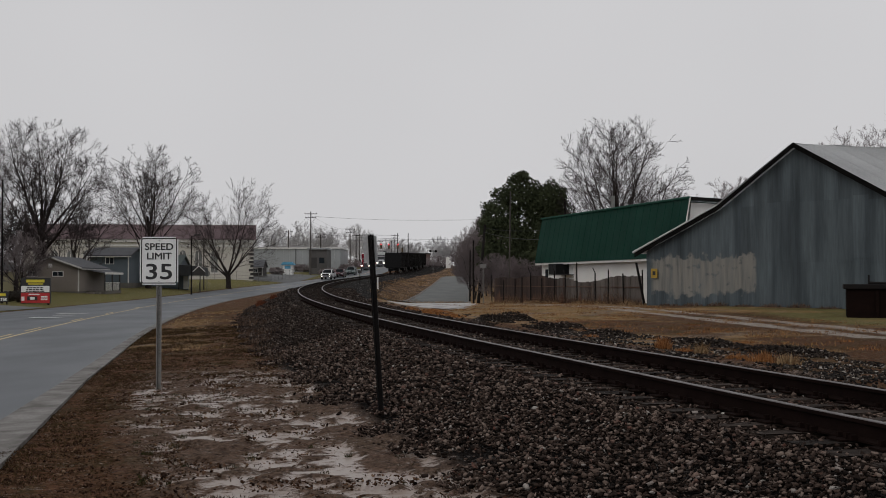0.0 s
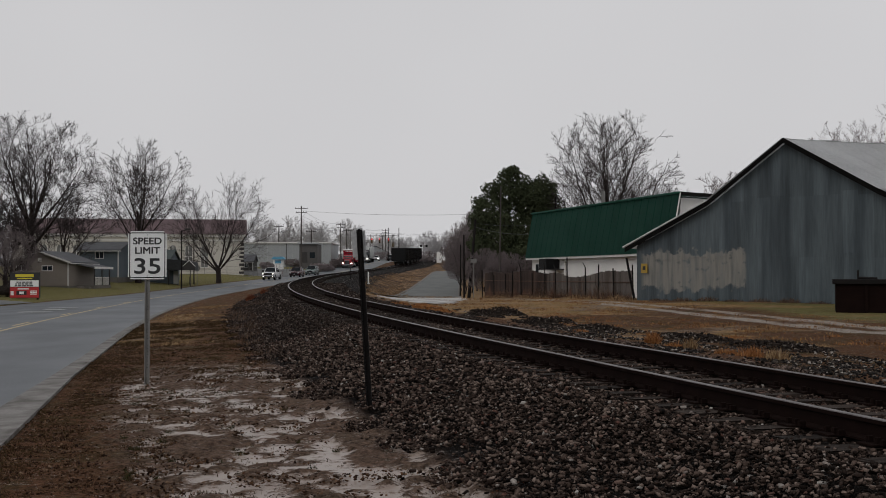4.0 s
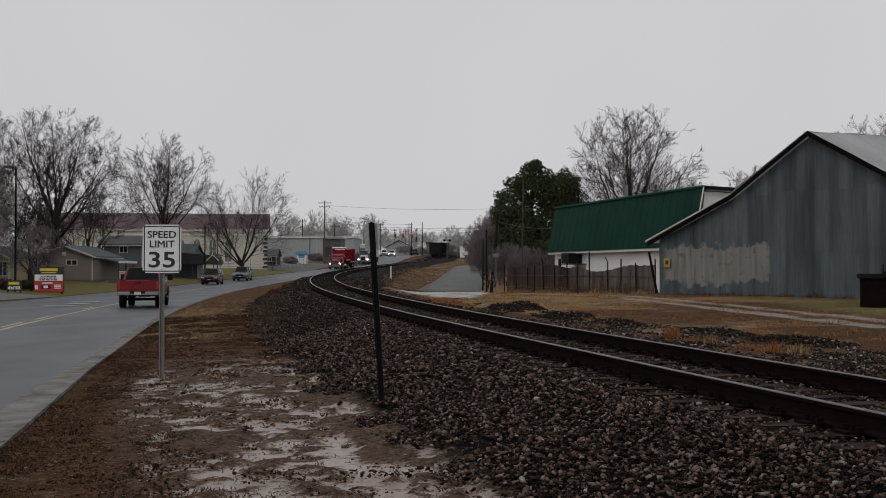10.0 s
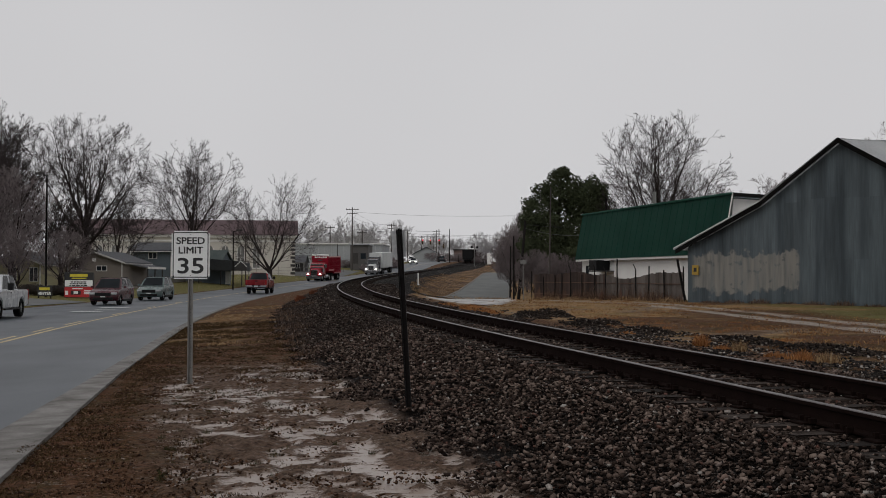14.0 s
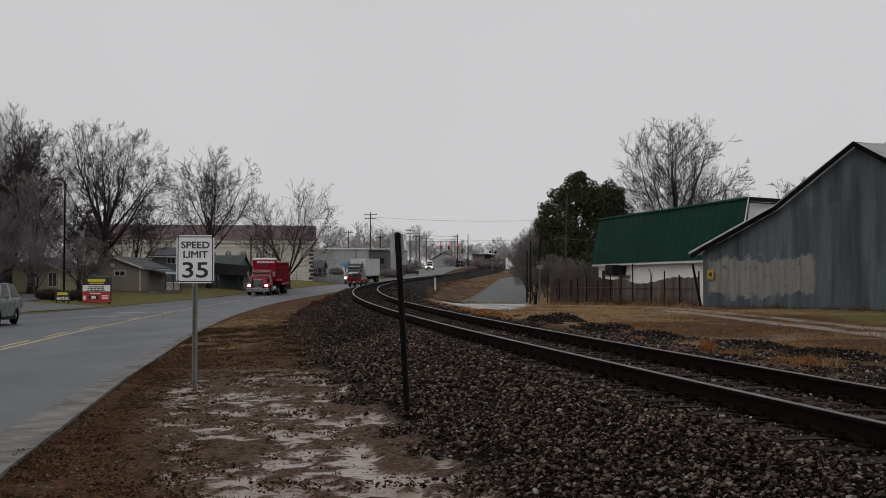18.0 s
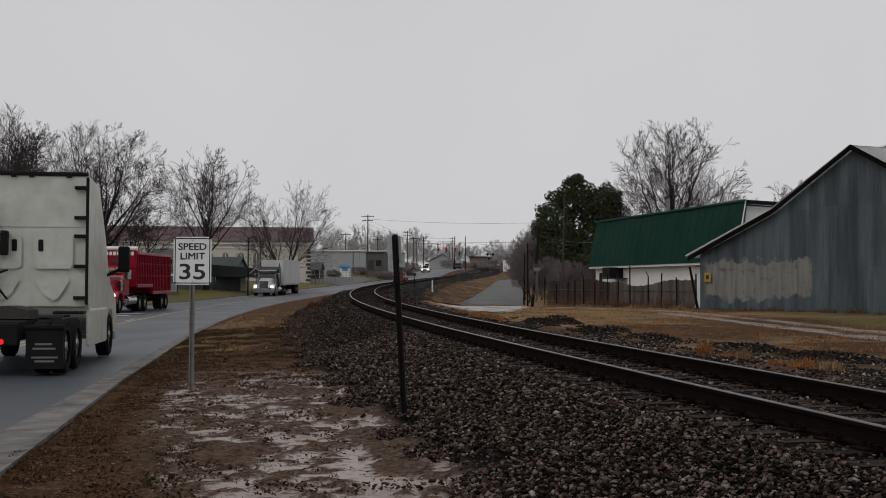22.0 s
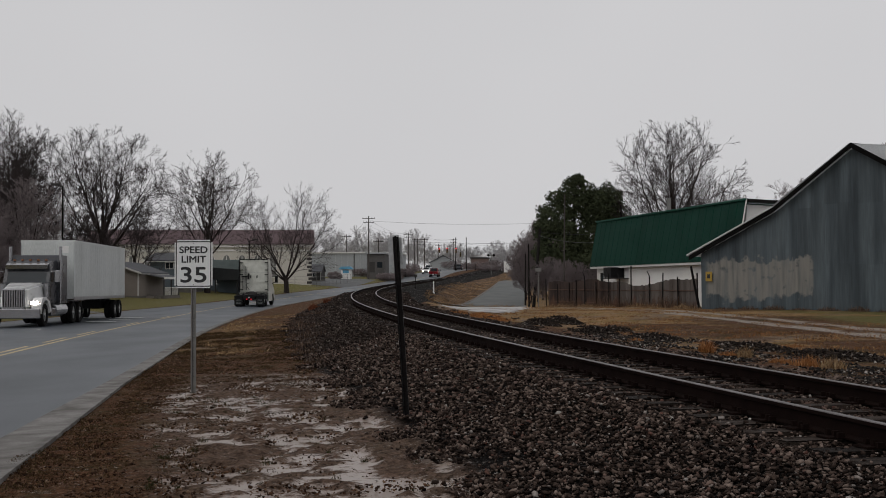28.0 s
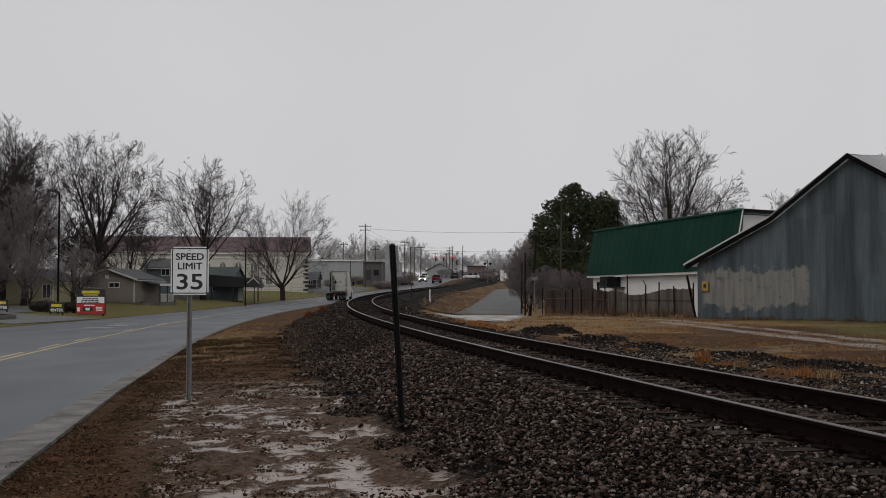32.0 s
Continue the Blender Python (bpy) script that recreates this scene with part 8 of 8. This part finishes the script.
def long_nose(t, body, z_cab=2.6, sleeper=None, stacks=True, hood=None, roof_z=3.0):
    """Long-nosed tractor front: bonnet, wings, grille, bumper, cab, lamps, tanks and frame."""
    hood = hood or body
    part("bumper", boxed(-1.2, -0.02, 0.38, 1.2, 0.14, 0.82, 0.04), M["chrome"], t)
    bm = bmesh.new()
    q = [(-0.62, -0.1, 0.8), (0.62, -0.1, 0.8), (0.95, -2.0, 0.8), (-0.95, -2.0, 0.8), (-0.52, -0.1, 1.72), (0.52, -0.1, 1.72), (0.82, -2.0, 2.0), (-0.82, -2.0, 2.0)]
    v = [bm.verts.new(p) for p in q]
    for f in ((0, 1, 5, 4), (1, 2, 6, 5), (2, 3, 7, 6), (3, 0, 4, 7), (4, 5, 6, 7), (3, 2, 1, 0)):
        bm.faces.new([v[i] for i in f])
    bmesh.ops.bevel(bm, geom=bm.edges[:], offset=0.09, segments=2, affect="EDGES")
    part("bonnet", bm, M[hood], t)
    g = part("grille", boxed(-0.5, -0.12, 0.82, 0.5, -0.02, 1.72, 0.05), M["chrome"], t)
    for k in range(9):
        x = -0.42 + k * 0.105
        part("grille_bar", boxed(x - 0.02, -0.02, 0.9, x + 0.02, -0.012, 1.64), M["dark_plastic"], g)
    for s in (-1, 1):
        bm = bmesh.new()
        pts = [(-0.12, 0.62), (-0.05, 1.0), (-0.3, 1.28), (-0.9, 1.34), (-1.55, 1.12), (-1.8, 0.7), (-1.62, 0.62)] + [(-0.86 - 0.66 * cos(pi * k / 7), 0.58 + 0.62 * sin(pi * k / 7)) for k in range(8)]
        prism(bm, pts, s * 0.78, s * 1.2, "x")
        part("wing", bm, M[hood], t)
        part("headlight", boxed(s * 0.92 - 0.17, -0.1, 0.98, s * 0.92 + 0.17, 0.0, 1.16, 0.04), M["headlight"], t)
        part("indicator", boxed(s * 1.12 - 0.04, -0.25, 1.0, s * 1.12 + 0.05, -0.12, 1.12, 0.02), M["amber"], t)
        wheel(t, s * 1.04, -0.86, 0.52, 0.28)
        part("fuel_tank", rodded((s * 0.92, -4.6, 0.72), (s * 0.92, -2.6, 0.72), 0.32, sides=16), M["chrome"], t)
        part("step", boxed(s * 0.72, -2.6, 0.45, s * 1.2, -1.9, 0.8, 0.03), M["chrome"], t)
        part("mirror", boxed(s * 1.28, -2.15, 2.0, s * 1.5, -2.05, 2.55, 0.03), M["chrome"], t)
        part("mirror_arm", rodded((s * 1.05, -2.1, 2.5), (s * 1.4, -2.1, 2.52), 0.02, sides=5), M["chrome"], t)
        if stacks:
            part("exhaust_stack", rodded((s * 1.16, -3.5, 1.0), (s * 1.16, -3.5, 3.7), 0.075, sides=10), M["chrome"], t)
        part("air_cleaner", rodded((s * 1.02, -1.75, 1.3), (s * 1.02, -1.75, 1.95), 0.17, sides=12), M["chrome"], t)
    cab = [(-1.85, 1.05), (-1.98, 2.0), (-2.3, z_cab + 0.25), (-2.6, roof_z), (-3.45, roof_z + 0.05), (-3.45, 1.05)]
    part("cab", shell(cab, 1.05, 0.03, 1.8), M[body], t)
    part("windscreen", prismed([(-1.955, 1.98), (-2.26, z_cab + 0.12), (-2.28, z_cab + 0.12), (-1.99, 1.98)], -0.88, 0.88, "x"), M["glass"], t)
    part("sun_visor", prismed([(-2.02, z_cab + 0.02), (-2.0, z_cab + 0.2), (-2.35, z_cab + 0.3), (-2.38, z_cab + 0.2)], -0.95, 0.95, "x"), M["chrome"], t)
    for s in (-1, 1):
        part("side_window", boxed(s * 1.03 - 0.012, -3.1, 2.0, s * 1.03 + 0.03, -2.35, 2.55, 0.01), M["glass"], t)
    for k in range(5):
        part("marker_lamp", boxed(-0.72 + k * 0.36 - 0.05, -2.72, roof_z + 0.0, -0.72 + k * 0.36 + 0.05, -2.58, roof_z + 0.09, 0.015), M["amber"], t)
    if sleeper:
        y1, z1 = sleeper
        part("sleeper", shell([(-3.44, 1.0), (-3.44, z1 - 0.35), (-3.75, z1), (y1, z1), (y1, 1.0)], 1.12, 0.01, 2.0), M[body], t)
    part("chassis", boxed(-0.45, -8.0, 0.62, 0.45, -0.4, 0.92, 0.02), M["dark_plastic"], t)


def box_semi():
    t = thing("semi_truck", pose(0, 0, 0), "dark long-nosed semi truck pulling a white box trailer, headlights on", "semi truck")
    long_nose(t, "dark_cab", hood="white_car", sleeper=(-4.9, 3.3))
    for y in (-6.0, -7.3):
        dual(t, y)
    part("mudguard", boxed(-1.24, -7.9, 1.07, 1.24, -5.5, 1.12, 0.01), M["chrome"], t)
    L0, L1 = -5.6, -17.6
    tr = part("trailer_box", boxed(-1.28, L1, 1.2, 1.28, L0, 4.08, 0.03), M["trailer_white"], t, "white corrugated trailer box")
    n = 24
    for s in (-1, 1):
        for k in range(n + 1):
            y = L1 + (L0 - L1) * k / n
            part("side_post", boxed(s * 1.28 - 0.005, y - 0.04, 1.3, s * 1.28 + s * 0.008, y + 0.04, 3.98), M["trailer_white"], tr)
        part("bottom_rail", boxed(s * 1.27, L1, 1.14, s * 1.30, L0, 1.3), M["steel_rim"], tr)
        part("top_rail", boxed(s * 1.27, L1, 3.98, s * 1.30, L0, 4.09), M["trailer_white"], tr)
        part("landing_leg", boxed(s * 0.8 - 0.06, -8.9, 0.35, s * 0.8 + 0.06, -8.75, 1.2), M["dark_plastic"], tr)
    part("front_mark", boxed(-1.0, L0, 3.45, -0.7, L0 + 0.012, 3.8), M["white_paint"], tr)
    for z in range(5):
        part("number_bar", boxed(1.283, L0 - 0.32, 3.75 - 0.16 * z, 1.302, L0 - 0.22, 3.86 - 0.16 * z), M["dark_plastic"], tr)
    for y in (-15.6, -16.8):
        dual(t, y)
    part("bogie", boxed(-0.5, -17.3, 0.55, 0.5, -14.6, 1.15, 0.02), M["dark_plastic"], t)
    part("rear_frame", boxed(-1.27, L1 - 0.04, 1.2, 1.27, L1 - 0.003, 4.05), M["steel_rim"], t)
    return t


def red_hauler():
    t = thing("dump_truck", pose(0, 0, 0), "red tractor with a deep-red ribbed open trailer, headlights on", "truck")
    long_nose(t, "truck_red", z_cab=2.35, stacks=False, roof_z=2.75)
    part("exhaust_stack", rodded((1.12, -3.6, 1.0), (1.12, -3.6, 3.1), 0.07, sides=10), M["chrome"], t)
    for y in (-5.6, -6.9):
        dual(t, y)
    fl, y0, y1 = "truck_dark_red", -4.2, -13.6
    tb = part("trailer_body", shell([(y0, 1.55), (y0, 3.75), (y1, 3.55), (y1, 1.1), (-8.3, 1.1), (-8.0, 1.55)], 1.26, 0.0, 2.4), M[fl], t, "deep-red ribbed trailer body")
    for s in (-1, 1):
        for k in range(22):
            y = y0 - 0.15 - k * 0.43
            part("rib", boxed(s * 1.26, y - 0.05, 1.6 if y > -8 else 1.2, s * 1.34, y + 0.05, 3.6, 0.01), M[fl], tb)
        for z in (2.2, 2.95):
            part("rail", boxed(s * 1.26, y1, z, s * 1.30, y0, z + 0.1), M[fl], tb)
        part("lower_rail", boxed(s * 1.24, -8.2, 1.5, s * 1.36, y0, 1.72, 0.02), M["truck_red"], tb)
        part("lower_rail", boxed(s * 1.24, y1, 1.05, s * 1.36, -8.2, 1.25, 0.02), M["truck_red"], tb)
        part("top_rail", boxed(s * 1.24, y1, 3.55, s * 1.36, y0, 3.72, 0.02), M["truck_red"], tb)
    part("front_board", boxed(-1.28, y0, 2.7, 1.28, y0 + 0.06, 3.8), M[fl], tb)
    part("tarp_roll", rodded((-1.3, y0 - 0.1, 3.92), (1.3, y0 - 0.1, 3.92), 0.13, sides=12), M["sign_white"], tb)
    x = -1.1
    for w in (0.14, 0.16, 0.2, 0.18, 0.08, 0.16, 0.16, 0.08, 0.18):
        part("name_bar", boxed(x, y0 + 0.062, 3.5, x + w, y0 + 0.075, 3.72), M["sign_white"], tb)
        x += w + 0.07
    part("logo", boxed(-0.35, y0 + 0.062, 3.05, 0.35, y0 + 0.075, 3.25, 0.004), M["dark_wall"], tb)
    for y in (-11.6, -12.8):
        dual(t, y)
    part("bogie", boxed(-0.5, -13.4, 0.55, 0.5, -10.6, 1.1, 0.02), M["dark_plastic"], t)
    part("deck_plate", boxed(-1.2, -4.6, 0.9, 1.2, -3.5, 1.0, 0.01), M["chrome"], t)
    return t


def bobtail():
    t = thing("truck_tractor", pose(0, 0, 0), "pale sleeper-cab truck tractor without a trailer, tail lights lit", "truck tractor")
    # rear wall of the sleeper stands at y = -4.6
    out = [(-0.1, 0.5), (0.0, 0.9), (-0.15, 1.35), (-1.3, 1.75), (-1.65, 2.0), (-2.2, 2.85), (-3.1, 3.85), (-4.6, 3.95), (-4.6, 1.15), (-4.0, 0.75)]
    part("cab", shell(arched(out, (-1.15,), 0.6), 1.22, 0.015, 2.2, 0.02), M["cab_white"], t)
    wall = part("rear_wall", boxed(-1.16, -4.66, 1.2, 1.16, -4.603, 3.9, 0.025), M["cab_white"], t, "pale moulded rear wall")
    part("seam", boxed(-1.12, -4.668, 2.83, 1.12, -4.661, 2.85), M["steel_rim"], wall)

    def moulding(pts, name="panel"):
        """A raised panel with a dished middle."""
        bm = bmesh.new()
        vs = [bm.verts.new((x, -4.662, z)) for x, z in pts]
        f = bm.faces.new(vs)
        bmesh.ops.inset_region(bm, faces=[f], thickness=0.02, depth=0.06)
        bmesh.ops.inset_region(bm, faces=[f], thickness=0.03, depth=0.0)
        bmesh.ops.inset_region(bm, faces=[f], thickness=0.02, depth=-0.055)
        bmesh.ops.recalc_face_normals(bm, faces=bm.faces)
        part(name, bm, M["cab_white"], wall)
    for s in (-1, 1):
        moulding([(s * x, z) for x, z in ((0.12, 2.05), (0.12, 2.62), (0.2, 2.72), (0.82, 2.72), (0.9, 2.64), (0.9, 2.05), (0.84, 1.98), (0.2, 1.98))][::s])
        moulding([(s * x, z) for x, z in ((0.2, 1.82), (0.78, 1.82), (0.84, 1.74), (0.62, 1.38), (0.5, 1.33), (0.32, 1.45), (0.14, 1.76))][::s])
        moulding([(s * x, z) for x, z in ((0.26, 3.2), (0.62, 3.2), (0.54, 3.45), (0.46, 3.52), (0.38, 3.50), (0.32, 3.42))][::s])
        part("port", rodded((s * 0.32, -4.715, 1.62), (s * 0.32, -4.66, 1.62), 0.085, sides=14), M["dark_plastic"], wall)
        part("port_plug", rodded((s * 0.32, -4.725, 1.62), (s * 0.32, -4.712, 1.62), 0.06, sides=12), M["cab_white"], wall)
        part("vent", boxed(s * 0.26 - 0.05, -4.74, 2.34, s * 0.26 + 0.05, -4.661, 2.58, 0.02), M["dark_plastic"], wall)
        # extenders along the cab edges with their brackets
        part("side_extender", boxed(s * 1.19, -4.95, 1.25, s * 1.235, -4.4, 3.85, 0.01), M["dark_plastic" if s < 0 else "cab_white"], t)
        part("extender_edge", boxed(s * 1.185, -4.99, 1.25, s * 1.245, -4.94, 3.85, 0.01), M["dark_plastic"], t)
        for z in (1.35, 2.0, 2.62, 3.0, 3.62):
            part("bracket", boxed(s * 0.92, -4.78, z, s * 1.19, -4.665, z + 0.07, 0.015), M["dark_plastic"], t)
        part("side_fairing", boxed(s * 1.14, -4.5, 0.38, s * 1.24, -2.0, 1.16, 0.05), M["cab_white"], t)
        part("mirror", boxed(s * 1.46, -2.0, 1.95, s * 1.72, -1.86, 2.55, 0.05), M["dark_plastic"], t)
        part("mirror_arm", rodded((s * 1.15, -1.9, 1.85), (s * 1.55, -1.93, 2.05), 0.035, sides=6), M["dark_plastic"], t)
        flap = part("mud_flap", boxed(s * 0.56, -7.62, 0.12, s * 1.22, -7.6, 0.85), M["dark_plastic"], t, "black mud flap with worn pale print")
        part("flap_hanger", boxed(s * 0.52, -7.66, 0.84, s * 1.24, -7.56, 0.92, 0.02), M["dark_plastic"], flap)
        for z, a, b in ((0.55, 0.72, 1.02), (0.47, 0.68, 1.08), (0.31, 0.66, 1.12), (0.24, 0.72, 1.06)):
            part("print_bar", boxed(s * a, -7.628, z, s * b, -7.621, z + 0.035), M["flap_print"], flap)
        part("quarter_wing", boxed(s * 0.62, -5.35, 1.06, s * 1.22, -4.95, 1.12, 0.02), M["dark_plastic"], t)
    part("roof_seal", boxed(-1.18, -4.70, 3.9, 1.18, -4.58, 3.98, 0.02), M["dark_plastic"], t)
    for x in (-0.35, 0.0, 0.75):
        part("roof_clip", boxed(x, -4.73, 3.86, x + 0.1, -4.66, 3.95, 0.01), M["dark_plastic"], t)
    for k, x in enumerate((-0.92, -0.82, -0.72, -0.6)):
        part("air_line", rodded((x, -4.86, 1.35), (x + 0.03, -4.86, 3.45 - 0.05 * k), 0.022, sides=6), M["dark_plastic"], t)
    part("line_holder", boxed(-1.0, -4.9, 2.45, -0.4, -4.8, 2.53, 0.01), M["dark_plastic"], t)
    part("line_hook", boxed(-0.5, -4.95, 2.25, -0.36, -4.75, 2.75, 0.03), M["dark_plastic"], t)
    bm = bmesh.new()
    pts = [Vector((-0.42 - 0.16 * sin(pi * k / 12), -4.9, 1.95 + 0.0)) + Vector((0.0 + 0.3 * (k / 12 - 0.5) ** 2, 0, 0.12 * sin(pi * k / 12) - 0.6 * (k / 12))) for k in range(13)]
    for a, b in zip(pts, pts[1:]):
        rod(bm, a, b, 0.022, sides=6)
    part("air_line", bm, M["dark_plastic"], t)
    part("chassis", boxed(-0.42, -7.7, 0.62, 0.42, -0.6, 0.98, 0.02), M["dark_plastic"], t)
    part("deck_plate", boxed(-0.85, -5.4, 0.99, 0.85, -4.7, 1.04, 0.01), M["dark_wall"], t)
    part("fifth_wheel", prismed([(-0.45, 1.0), (0.45, 1.0), (0.42, 1.16), (0.12, 1.24), (-0.12, 1.24), (-0.42, 1.16)], -6.7, -5.8), M["dark_wall"], t)
    part("rear_crossmember", boxed(-0.45, -7.78, 0.55, 0.45, -7.7, 0.95, 0.02), M["dark_plastic"], t)
    for x in (-0.17, 0.17):
        part("tail_light", rodded((x, -7.83, 0.62), (x, -7.78, 0.62), 0.05, sides=14), M["tail_red"], t)
    part("lamp", rodded((0, -7.82, 0.76), (0, -7.78, 0.76), 0.06, sides=12), M["plate_bar"], t)
    for y in (-5.75, -7.0):
        dual(t, y, 0.5)
    for s in (-1, 1):
        wheel(t, s * 1.06, -1.15, 0.5, 0.28)
    part("bumper", boxed(-1.2, -0.1, 0.35, 1.2, 0.05, 0.75, 0.05), M["cab_white"], t)
    return t


def gondola():
    t = thing("freight_car", pose(0, 0, 0), "black high-sided railway freight car", "freight car", "freight train")
    part("floor", boxed(-1.45, -15.2, 0.95, 1.45, 0, 1.2, 0.02), M["dark_plastic"], t)
    for s in (-1, 1):
        part("side_wall", boxed(s * 1.5 - 0.04, -15.2, 1.2, s * 1.5 + 0.04, 0, 3.85), M["dark_plastic"], t)
        part("top_chord", boxed(s * 1.5 - 0.09, -15.25, 3.85, s * 1.5 + 0.09, 0.05, 4.0, 0.02), M["black_steel"], t)
        for k in range(13):
            part("rib", boxed(s * 1.54, -15.2 + k * 1.25, 1.0, s * 1.62, -15.05 + k * 1.25, 3.86), M["black_steel"], t)
    for y in (-15.24, -0.04):
        part("end_wall", boxed(-1.46, y, 1.2, 1.46, y + 0.08, 3.85), M["dark_plastic"], t)
    part("load", boxed(-1.4, -15.0, 1.2, 1.4, -0.2, 3.6, 0.1), M["rail_side"], t)
    for y in (-13.4, -1.8):
        b = part("bogie", boxed(-1.05, y - 1.3, 0.4, 1.05, y + 1.3, 0.9, 0.04), M["dark_plastic"], t)
        for dy in (-0.9, 0.9):
            for s in (-1, 1):
                part("wheel", rodded((s * 0.70, y + dy, 0.42), (s * 0.82, y + dy, 0.42), 0.42, sides=16), M["rail_side"], b)
    part("coupler", boxed(-0.12, -15.9, 0.75, 0.12, -15.2, 1.0, 0.03), M["black_steel"], t)
    return t


CARS = {
    "red_truck": red_hauler(),
    "semi": box_semi(),
    "tractor": bobtail(),
    "red_pickup": pickup("red four-door pickup truck with a chrome rear bumper", "red_paint", lift=0.12),
    "silver_pickup": pickup("silver pickup truck with lit headlights", "silver_paint", "headlight"),
    "maroon_suv": suv("dark maroon compact SUV on the road", "maroon_paint"),
    "grey_suv": suv("sage grey compact SUV with a black grille", "sage_paint", L=4.6, H=1.70),
    "white_sedan": suv("white car coming down the far road, headlights on", "white_car", L=4.6, H=1.6, lit="headlight"),
}
CROSSING = suv("white car crossing at the far junction", "white_car", L=4.8, H=1.7)
TRAIN = [gondola()]
for k in range(4):
    TRAIN.append(copy_thing(TRAIN[0], pose(0, 0, 0)))
# waiting cars at the far junction
for d, lane_x, away, body, lit in ((322, -5.4, False, "white_car", "head_off"), (345, 1.9, True, "dark_cab", "head_off")):
    c = suv("car waiting at the far junction", body, lit=lit)
    ax_, ay_ = heading(ROAD_Y, ROAD_X, d)
    x_, z_ = road_at(d)
    c.matrix_basis = pose(float(x_ + ax_ * lane_x), float(d + ay_ * lane_x), float(z_) + 0.03, 0, 0, math.degrees(atan2(float(ay_), float(ax_))) + (0 if away else 180))


# ---- traffic ----
def on_road(d, away):
    """Where a vehicle stands on the road at the way y = d, in its lane, and its turn."""
    off = away if away else float(np.interp(d, [40, 55, 64, 75, 102], [-5.2, -4.8, -4.55, -3.7, -2.0]))
    ax, ay = heading(ROAD_Y, ROAD_X, d)
    x, z = road_at(d)
    return Vector((float(x + ax * off), float(d + ay * off), float(z) + 0.035))


def drive(ob, rows, away, length):
    """Keys a vehicle by the way of its near end: the tail of one that drives away, the nose of one that comes."""
    keys = []
    for t, d in rows:
        near, far = on_road(d, away), on_road(d + length, away)
        a = math.degrees(atan2(-(far.x - near.x), far.y - near.y))
        tilt = math.degrees(atan2(far.z - near.z, length))
        p = far if away else near
        keys.append((t, pose(p.x, p.y, p.z, tilt if away else -tilt, 0, a + (0 if away else 180))))
    walk(ob, keys)


TRAFFIC = {
    "red_truck": (False, 12, [(0, 276), (3, 263), (6, 243), (8, 229), (9, 221), (11, 204), (13, 185), (15, 164), (16.5, 146), (17.5, 132), (19, 108), (20, 94), (21, 81.5), (22, 68), (23, 57), (24, 46.4), (25, 35.6), (26, 25), (28, 4), (30, -22), (32, -50)]),
    "semi": (False, 16, [(0, 318), (3, 300), (6, 281), (8, 260), (9, 252), (13, 226), (16, 209), (19, 176), (21, 147), (23, 113), (24, 98), (25.5, 79), (26.5, 68), (27.5, 57), (28, 52), (28.8, 43), (29.5, 34.5), (30.5, 22), (32, 2)]),
    "tractor": (1.8, 7.7, [(0, -90), (15, -70), (18, -38), (19, -22), (20, -5), (20.5, 4), (21, 11), (21.5, 15.0), (22, 20.3), (22.5, 25.6), (23, 31.4), (23.5, 37.3), (24, 43), (24.5, 49), (25, 55), (25.5, 61.5), (26.5, 74), (27.5, 87), (28, 95), (28.5, 103.5), (30, 130), (32, 162)]),
    "red_pickup": (2.02, 5.8, [(0, -75), (4, -16), (5.5, 2.5), (6, 9.2), (6.5, 15.4), (7, 21.6), (7.5, 27.4), (8, 33.4), (8.5, 38.8), (9, 44), (9.5, 50.4), (10, 55.6), (10.5, 61.5), (11, 67.2), (12, 79.5), (13, 92.5), (14, 108.5), (16, 143), (17, 158), (18, 171.5), (20, 190), (22, 211), (24, 232), (26, 248), (28, 258), (32, 273)]),
    "silver_pickup": (False, 5.8, [(0, 217), (3, 189.5), (4.5, 172), (6, 152), (7.5, 127), (9, 102.5), (10, 90), (11, 79), (11.5, 73.6), (12, 68.5), (12.5, 63.3), (13, 58.5), (13.5, 53), (14.5, 42.5), (16.5, 22), (18, 2), (22, -55), (32, -95)]),
    "maroon_suv": (False, 4.5, [(0, 231), (3, 206), (6, 178), (7.5, 159), (9, 137), (11, 109), (13, 83), (13.5, 77.5), (14.5, 67.5), (16.5, 47.5), (18, 31), (20, 6), (23, -40), (32, -95)]),
    "grey_suv": (False, 4.6, [(0, 246), (3, 220), (6, 191), (7.5, 174), (9, 157), (11, 125), (13, 95.5), (13.5, 89.5), (14.5, 79.8), (15.5, 70), (16.5, 60), (17, 55), (17.5, 50.3), (19, 35), (21, 12), (24, -25), (32, -95)]),
    "white_sedan": (False, 4.6, [(0, 345), (7, 322), (10, 308), (12, 298), (14, 291), (18, 285), (22, 282), (32, 281)]),
}


def motions():
    for nm, (away, length, rows) in TRAFFIC.items():
        drive(CARS[nm], rows, away, length)
    walk(CROSSING, [(t, pose(x, 328, 5.75, 0, 0, 90)) for t, x in ((0, 130), (20, 75), (26, 30), (28, 6), (29, -2), (30, -8.6), (30.6, -9.8), (32, -9.9))])
    for k, ob in enumerate(TRAIN):
        keys = []
        for t in range(0, 33, 2):
            y = 226 + 8.6 * t + 15.9 * k
            (xa, za), (xb, zb) = track_at(np.array(y)), track_at(np.array(y + 15.2))
            xa, xb, za, zb = float(xa), float(xb), float(za), float(zb)
            keys.append((t, pose(xb, y + 15.2, zb, math.degrees(atan2(zb - za, 15.2)), 0, math.degrees(atan2(xa - xb, 15.2)))))
        walk(ob, keys)


motions()
